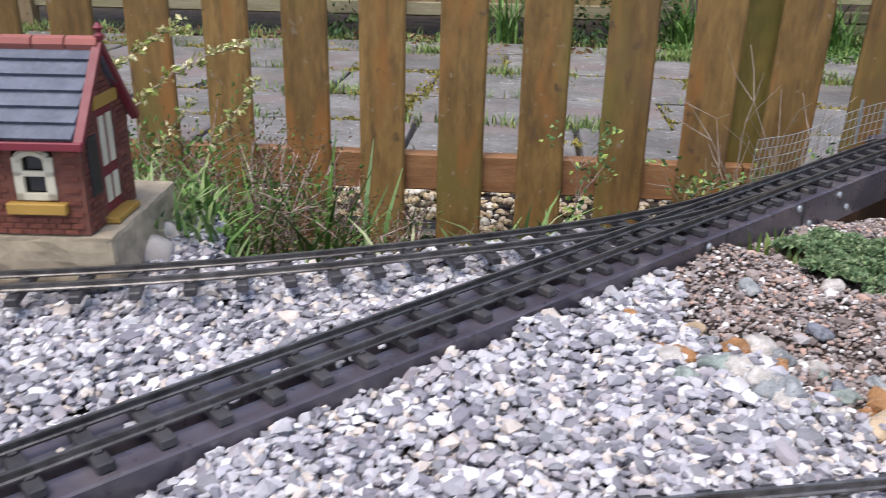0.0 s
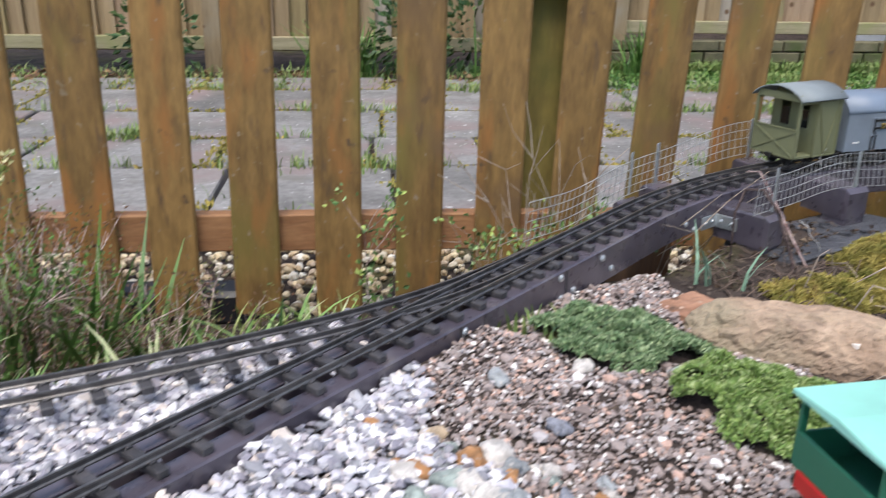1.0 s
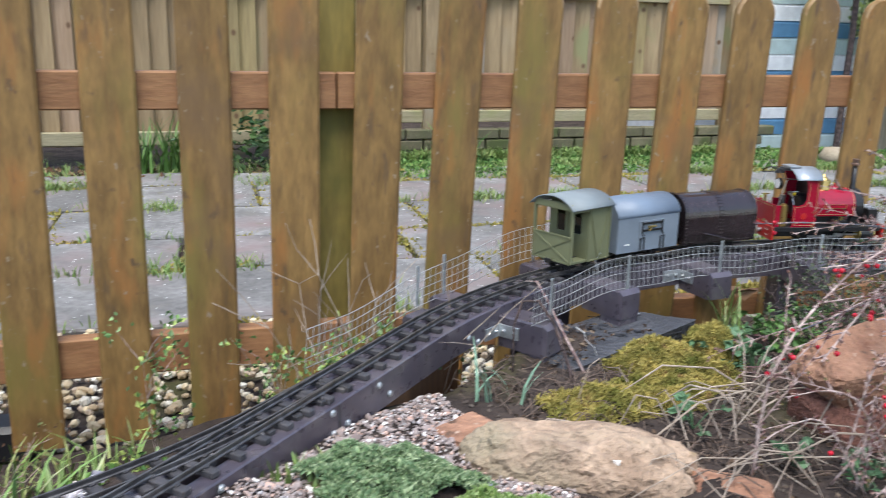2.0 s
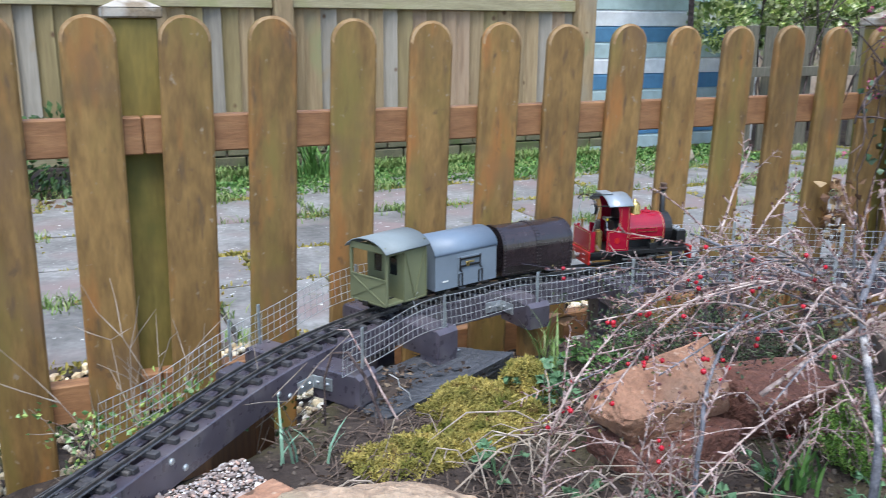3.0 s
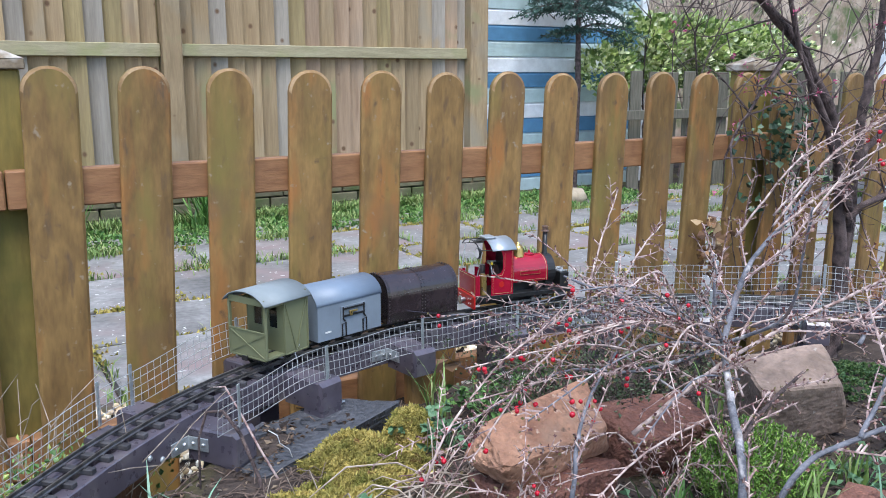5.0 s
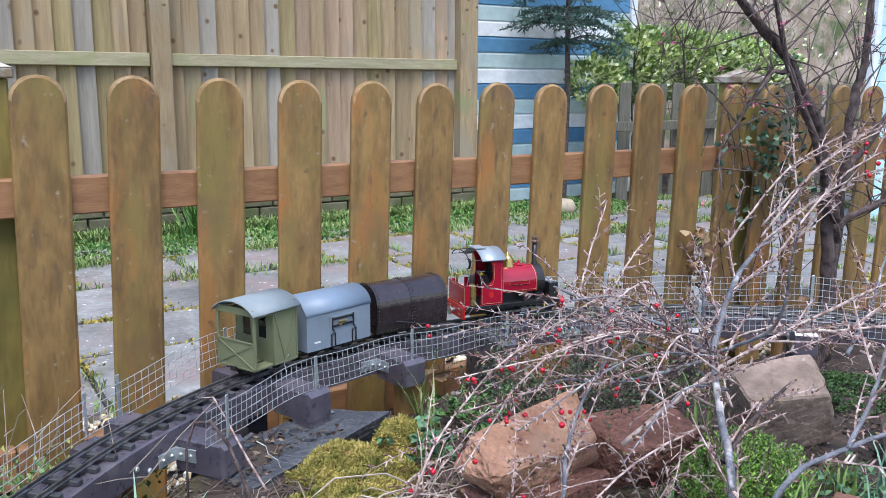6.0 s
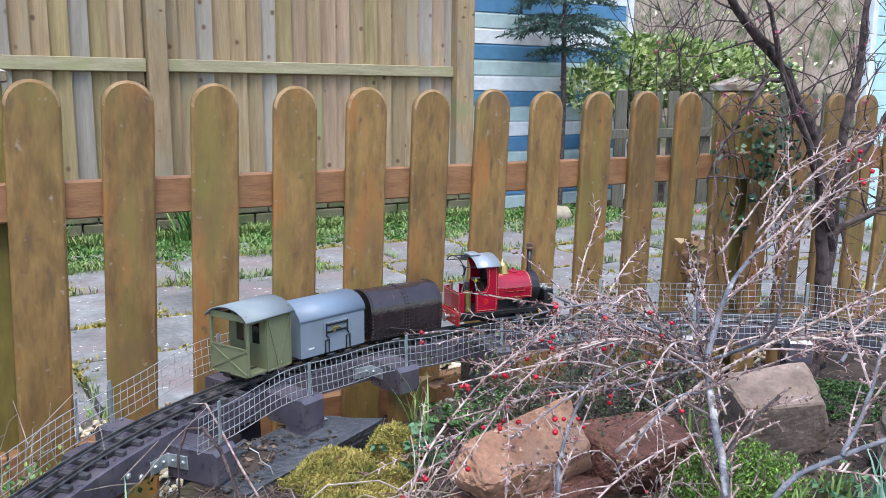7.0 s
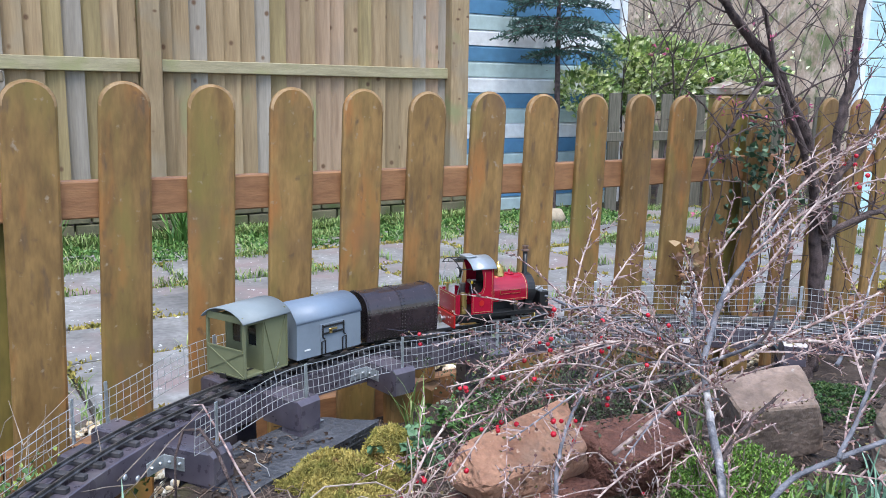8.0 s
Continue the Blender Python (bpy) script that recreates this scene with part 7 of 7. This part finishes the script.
    part("valve_knob", Form().lathe([(0.0004, -0.003), (0.003, -0.002), (0.0032, 0.001), (0.002, 0.003), (0.0004, 0.0034)], 10, Matrix.Translation((-0.079, -0.018, 0.106))), M["yellow"], ob, "yellow valve knob")
    part("gas_tank", Form().cyl((-0.112, -0.034, 0.042), (-0.112, -0.034, 0.086), 0.0095, 16).cyl((-0.112, -0.034, 0.086), (-0.112, -0.034, 0.089), 0.006, 12), M["gold"], ob, "upright brass gas tank")
    part("brake_stand", Form().cyl((-0.122, 0.030, 0.042), (-0.122, 0.030, 0.098), 0.003, 8).cyl((-0.132, 0.030, 0.099), (-0.112, 0.030, 0.099), 0.0013, 6), M["gold"], ob)
    return ob


brake_van().matrix_world = on_rails(0.447) @ Matrix.Diagonal((0.92, 1, 1.02, 1))
grey_van().matrix_world = on_rails(0.613)
iron_van().matrix_world = on_rails(0.806)
loco().matrix_world = on_rails(1.073) @ Matrix.Diagonal((0.88, 1, 0.99, 1))


# ---- model station on its slab ----
def scaled_pebble(seed, s):
    f = pebble_form(seed)
    f.v = [(x * s, y * s * 1.1, z * s) for x, y, z in f.v]
    return f


def station():
    SZ = 0.398
    base = thing("station_slab", "rough buff concrete slab under the model station", "slab")
    bm = bmesh.new()
    bmesh.ops.create_cube(bm, size=1)
    bmesh.ops.scale(bm, vec=(0.60, 0.185, 0.052), verts=bm.verts)
    bmesh.ops.bevel(bm, geom=bm.edges[:], offset=0.006, segments=2, affect="EDGES", profile=0.6)
    for _ in range(5):
        bmesh.ops.subdivide_edges(bm, edges=[e for e in bm.edges if e.calc_length() > 0.012], cuts=1, use_grid_fill=True)
    f = Form()
    bm.verts.index_update()
    for v in bm.verts:
        p = v.co
        k = 0.0045 * noise.noise(p * 14) + 0.0035 * noise.noise(p * 45) + 0.0015 * noise.noise(p * 130)
        d = p.normalized()
        top = p.z > 0.020
        f.v.append((p.x + (0 if top else d.x * k), p.y + (0 if top else (1 if p.y > 0 else -1) * k), min(p.z + (k * 0.6 if top else 0), 0.0262)))
    f.f = [tuple(v.index for v in q.verts) for q in bm.faces]
    bm.free()
    part("slab_block", f, M["concrete"], base)
    base.matrix_world = pose(-1.068, -1.042, SZ - 0.0265, 0, 0, 4)
    for k, (x, y, s) in enumerate(((-0.778, -1.020, 0.058), (-0.785, -0.968, 0.060), (-0.80, -0.925, 0.055), (-0.80, -1.05, 0.04), (-0.83, -0.985, 0.04), (-0.88, -0.93, 0.05), (-0.95, -1.08, 0.06), (-1.1, -1.1, 0.06), (-1.25, -1.12, 0.06), (-1.05, -0.98, 0.06), (-1.25, -1.0, 0.06))):
        zc = gz(x, y) + s * 0.26
        zc = min(zc, SZ - 0.054 - s * 0.28)
        solid("white_cobble", scaled_pebble(40 + k, s), M["white_stone"], "rounded white cobble propping the concrete slab", "stone", "cobbles under the slab", smooth=True, m=pose(x, y, max(zc, gz(x, y) + s * 0.15), 0, 0, k * 40))
    ob = thing("model_station", "red-brick model station house with slate roof and cream windows", "model house")
    ob.matrix_world = pose(-0.783, -1.112, SZ, 0, 0, 4)
    # local frame: corner at the origin, long wall along -x, gable along +y
    L, D, H, G = 0.36, 0.115, 0.098, 0.166
    # walls with openings cut by building round them
    wx0, wx1, wz0, wz1 = -0.064, -0.026, 0.034, 0.081
    f = Form()
    for x0, x1, z0, z1 in ((-L, wx0, 0, H), (wx1, 0, 0, H), (wx0, wx1, 0, wz0), (wx0, wx1, wz1, H)):
        f.box(((x0 + x1) / 2, 0.004, (z0 + z1) / 2), (x1 - x0, 0.008, z1 - z0))
    part("front_wall", f, M["mortar"], ob)
    part("back_wall", Form().box((-L / 2, D - 0.004, H / 2), (L, 0.008, H)), M["mortar"], ob)
    dy0, dy1, dz1 = 0.042, 0.080, 0.110
    f = Form()

    def prism_y(poly):
        n = len(poly)
        f.add([(0, y, z) for y, z in poly] + [(-0.008, y, z) for y, z in poly], [(k, (k + 1) % n, n + (k + 1) % n, n + k) for k in range(n)] + [tuple(range(n)), tuple(range(n, 2 * n))])
    prism_y([(0.008, 0), (dy0, 0), (dy0, dz1), (0.008, 0.100)])
    prism_y([(dy1, 0), (D - 0.008, 0), (D - 0.008, 0.100), (dy1, dz1)])
    prism_y([(0.008, 0.100), (dy0, dz1), (dy1, dz1), (D - 0.008, 0.100), (D / 2, G - 0.008)])
    part("gable_wall", f, M["mortar"], ob)
    part("far_gable", Form().box((-L + 0.004, D / 2, H / 2), (0.008, D - 0.016, H)), M["mortar"], ob)
    # bricks on the two seen faces
    bw, bh = 0.0135, 0.0058
    bf = Form().box((0, 0, 0), (bw - 0.0012, 0.0016, bh - 0.0012), 0.0003).mesh("brick", M["brick"])
    bg = Form().box((0, 0, 0), (0.0016, bw - 0.0012, bh - 0.0012), 0.0003).mesh("brick", M["brick"])
    fw, gw = [c for c in ob.children if c.name.startswith("front_wall")][0], [c for c in ob.children if c.name.startswith("gable_wall")][0]
    z, row = bh / 2, 0
    while z < H - 0.002:
        x = -0.004 - (bw / 2 if row % 2 else bw)
        while x > -0.215:
            if not (wx0 - 0.012 < x < wx1 + 0.012 and wz0 - 0.014 < z < wz1 + 0.010):
                q = part("brick", bf, None, fw)
                q.location = (x, -0.0006 + rr.uniform(-0.0002, 0.0002), z)
            x -= bw
        z += bh
        row += 1
    z, row = bh / 2, 0
    while z < G - 0.018:
        y = 0.002 + (bw / 2 if row % 2 else bw)
        while y < D - 0.006:
            lim = D / 2 - abs(y - D / 2)
            if not (dy0 - 0.008 < y < dy1 + 0.008 and z < dz1 + 0.012) and z < H - 0.006 + lim * 1.1:
                q = part("brick", bg, None, gw)
                q.location = (0.0006 + rr.uniform(-0.0002, 0.0002), y, z)
            y += bw
        z += bh
        row += 1
    win = part("window", Form().box(((wx0 + wx1) / 2, 0.005, (wz0 + wz1) / 2), (wx1 - wx0, 0.002, wz1 - wz0)), M["window"], ob)
    f = Form()
    for x0, x1, z0, z1 in ((wx0, wx0 + 0.009, wz0, wz1 - 0.006), (wx1 - 0.009, wx1, wz0, wz1 - 0.006), (wx0, wx1, wz0, wz0 + 0.007), (wx0, wx1, 0.057, 0.062)):
        f.box(((x0 + x1) / 2, 0.0, (z0 + z1) / 2), (x1 - x0, 0.004, z1 - z0), 0.0004)
    xs = (wx0 + wx1) / 2
    for a0, a1 in zip(np.linspace(0, math.pi, 9), np.linspace(0, math.pi, 9)[1:]):
        f.tube([(xs + 0.0148 * math.cos(a0), 0.0, wz1 - 0.010 + 0.009 * math.sin(a0)), (xs + 0.0148 * math.cos(a1), 0.0, wz1 - 0.010 + 0.009 * math.sin(a1))], 0.0042, 6)
    part("window_surround", f, M["cream"], win, "cream arched window frame")
    part("sill", Form().box((xs, -0.003, wz0 - 0.007), (0.056, 0.010, 0.011), 0.001), M["ochre"], win, "ochre stone sill")
    door = part("door", Form().box((-0.003, (dy0 + dy1) / 2, dz1 / 2), (0.004, dy1 - dy0, dz1), 0.0004), M["maroon"], ob)
    for y in ((dy0 + dy1) / 2 - 0.009, (dy0 + dy1) / 2 + 0.009):
        part("door_panel", Form().box((0.0, y, 0.078), (0.002, 0.011, 0.048), 0.0004), M["cream"], door, "cream upper door panel")
        part("door_panel", Form().box((0.0, y, 0.030), (0.002, 0.011, 0.026), 0.0004), M["cream"], door)
    part("lintel", Form().box((0.001, (dy0 + dy1) / 2, dz1 + 0.007), (0.006, 0.056, 0.012), 0.0008), M["ochre"], ob, "ochre lintel")
    part("doorstep", Form().box((0.006, (dy0 + dy1) / 2, 0.003), (0.016, 0.056, 0.006), 0.0008), M["ochre"], ob)
    part("notice_board", Form().box((0.002, 0.021, 0.062), (0.003, 0.020, 0.056), 0.0006), M["shutter"], ob, "dark notice board")
    # roof: courses of slates on both slopes
    roof = part("roof", Form().add([(-L - 0.01, -0.011, H - 0.006), (0.006, -0.011, H - 0.006), (0.006, D / 2, G), (-L - 0.01, D / 2, G), (-L - 0.01, D + 0.008, H - 0.006), (0.006, D + 0.008, H - 0.006),
                                    (-L - 0.01, -0.009, H - 0.010), (0.006, -0.009, H - 0.010), (0.006, D / 2, G - 0.006), (-L - 0.01, D / 2, G - 0.006), (-L - 0.01, D + 0.006, H - 0.010), (0.006, D + 0.006, H - 0.010)],
                                   [(0, 1, 2, 3), (3, 2, 5, 4), (6, 9, 8, 7), (9, 10, 11, 8), (0, 6, 7, 1), (1, 7, 8, 2), (2, 8, 11, 5), (5, 11, 10, 4), (0, 3, 9, 6), (3, 4, 10, 9)]), M["slateroof"], ob)
    n = 6
    for k in range(n):
        t0, t1 = k / n, (k + 1.12) / n
        ya, za = -0.012 + (D / 2 + 0.012) * t0, H - 0.005 + (G - H + 0.005) * t0
        yb, zb = -0.012 + (D / 2 + 0.012) * min(t1, 1), H - 0.005 + (G - H + 0.005) * min(t1, 1)
        nn = Vector((0, -(zb - za), yb - ya)).normalized()
        a, b = nn * 0.0052, nn * 0.0010
        f = Form()
        x0, x1 = -L - 0.01, 0.001
        f.add([(x0, ya, za), (x1, ya, za), (x1, yb, zb), (x0, yb, zb), (x0, ya + a.y, za + a.z), (x1, ya + a.y, za + a.z), (x1, yb + b.y, zb + b.z), (x0, yb + b.y, zb + b.z)],
              [(0, 1, 5, 4), (4, 5, 6, 7), (1, 2, 6, 5), (0, 4, 7, 3), (3, 7, 6, 2), (0, 3, 2, 1)])
        part("slate_course", f, M["slateroof"], roof)
    for sgn, y0 in ((1, -0.014), (-1, D + 0.010)):
        f = Form().tube([(0.005, y0, H - 0.012), (0.005, D / 2, G + 0.003)], 0.0055, 4)
        part("bargeboard", f, M["maroon"], roof, "maroon bargeboard")
    part("gutter", Form().box((-L / 2, -0.013, H - 0.009), (L + 0.02, 0.008, 0.008), 0.001), M["maroon"], roof)
    for k in range(12):
        part("ridge_tile", Form().tube([(0.006 - k * 0.031, D / 2, G + 0.003), (0.006 - k * 0.031 - 0.029, D / 2, G + 0.003)], 0.0075, 8), M["ridge"], roof)
    part("finial", Form().lathe([(0.004, 0), (0.005, 0.004), (0.002, 0.007), (0.005, 0.011), (0.0005, 0.016)], 10, Matrix.Translation((0.007, D / 2, G + 0.007))), M["maroon"], roof)


station()


# ---- small green vehicle on the front track ----
def green_wagon():
    ob = thing("green_tram", "dark green open-sided model railcar with sky-lit mint roof", "train wagon")
    running_gear(ob, 0.05, 0.088)
    L, W, z0, z1 = 0.045, 0.043, 0.026, 0.082
    part("floor", Form().box((0, 0, z0), (2 * L, 2 * W, 0.005), 0.0008), M["darkgreen"], ob)
    for y in (-W, W):
        part("side_panel", Form().box((0, y, z0 + 0.014), (2 * L, 0.0025, 0.026), 0.0005), M["darkgreen"], ob)
        for x in (-L + 0.002, 0, L - 0.002):
            part("pillar", Form().box((x, y, (z0 + z1) / 2), (0.006, 0.004, z1 - z0), 0.0006), M["darkgreen"], ob)
    for x in (-L, L):
        part("end_panel", Form().box((x, 0, z0 + 0.014), (0.0025, 2 * W, 0.028), 0.0005), M["darkgreen"], ob)
        part("buffer_beam", Form().box((x * 1.03, 0, 0.019), (0.004, 0.07, 0.014), 0.0006), M["vermilion"], ob, "vermilion buffer beam")
    part("seat", Form().box((0.018, 0, z0 + 0.018), (0.03, 0.07, 0.006), 0.001).box((0.033, 0, z0 + 0.03), (0.004, 0.07, 0.03), 0.001), M["black"], ob)
    part("roof", Form().sweep([(-W - 0.006, z1), (W + 0.006, z1), (W + 0.006, z1 + 0.003), (0, z1 + 0.007), (-W - 0.006, z1 + 0.003)], -L - 0.006, L + 0.006), M["mint"], ob, "green roof with the sky's sheen in its pale mint colour")
    ob.matrix_world = pose(0.078, -1.288, RAIL - 0.010, 0, 0, 7)


green_wagon()


# ---- odds and ends on the trestle ----
vine = thing("woody_vine", "dead brown woody vine looped over the trestle", "vine")
part("stem", Form().tube([(0.36, -0.62, 0.24), (0.352, -0.600, 0.30), (0.335, -0.575, 0.362), (0.318, -0.548, 0.392), (0.298, -0.530, 0.388), (0.283, -0.535, 0.35), (0.275, -0.56, 0.27)], [0.0032, 0.003, 0.0029, 0.0027, 0.0024, 0.002, 0.0015], 7), M["bark"], vine, smooth=True)
part("stem", Form().tube([(0.40, -0.60, 0.25), (0.372, -0.545, 0.32), (0.355, -0.50, 0.372), (0.345, -0.47, 0.40), (0.332, -0.45, 0.395)], [0.0022, 0.002, 0.0018, 0.0015, 0.001], 6), M["finetwig"], vine, smooth=True)
scrap = Form()
for k in range(1):
    x, y = 0.395 + 0.03 * k, -0.525 - 0.012 * k
    z = gz(x, y) + 0.03
    scrap.tube([(x, y, z + 0.02), (x + 0.012, y - 0.008, z + 0.012), (x + 0.014, y - 0.012, z), (x + 0.028, y - 0.016, z - 0.012), (x + 0.032, y - 0.018, z - 0.026)], 0.0009, 5)
solid("wire_scrap", scrap, M["wire"], "bent scrap of pale netting wire by the trestle", "wire")
sprig = Form().tube([(0.515, -0.345, 0.375), (0.512, -0.342, 0.392), (0.522, -0.338, 0.405), (0.520, -0.330, 0.418), (0.508, -0.326, 0.425)], 0.001, 5)
solid("pale_tendril", sprig, M["wire"], "pale curled tendril caught beside the rails", "twig")
leafp = np.array([(0.80, -0.315, 0.298), (0.84, -0.30, 0.296), (0.50, -0.36, 0.252), (0.55, -0.40, 0.25)])
solid("fallen_leaf", leaf_mesh("fallen_leaf", leafp, np.array([(1, 0.3, 0.1), (1, -0.2, 0.0), (0.6, 0.6, 0.05), (1, 0, 0.1)]), np.full(4, 0.05), M["leaf_brown"], gt, 0.5), None, "curled dry buff leaves beside the trestle", "leaves", kind="stuff")
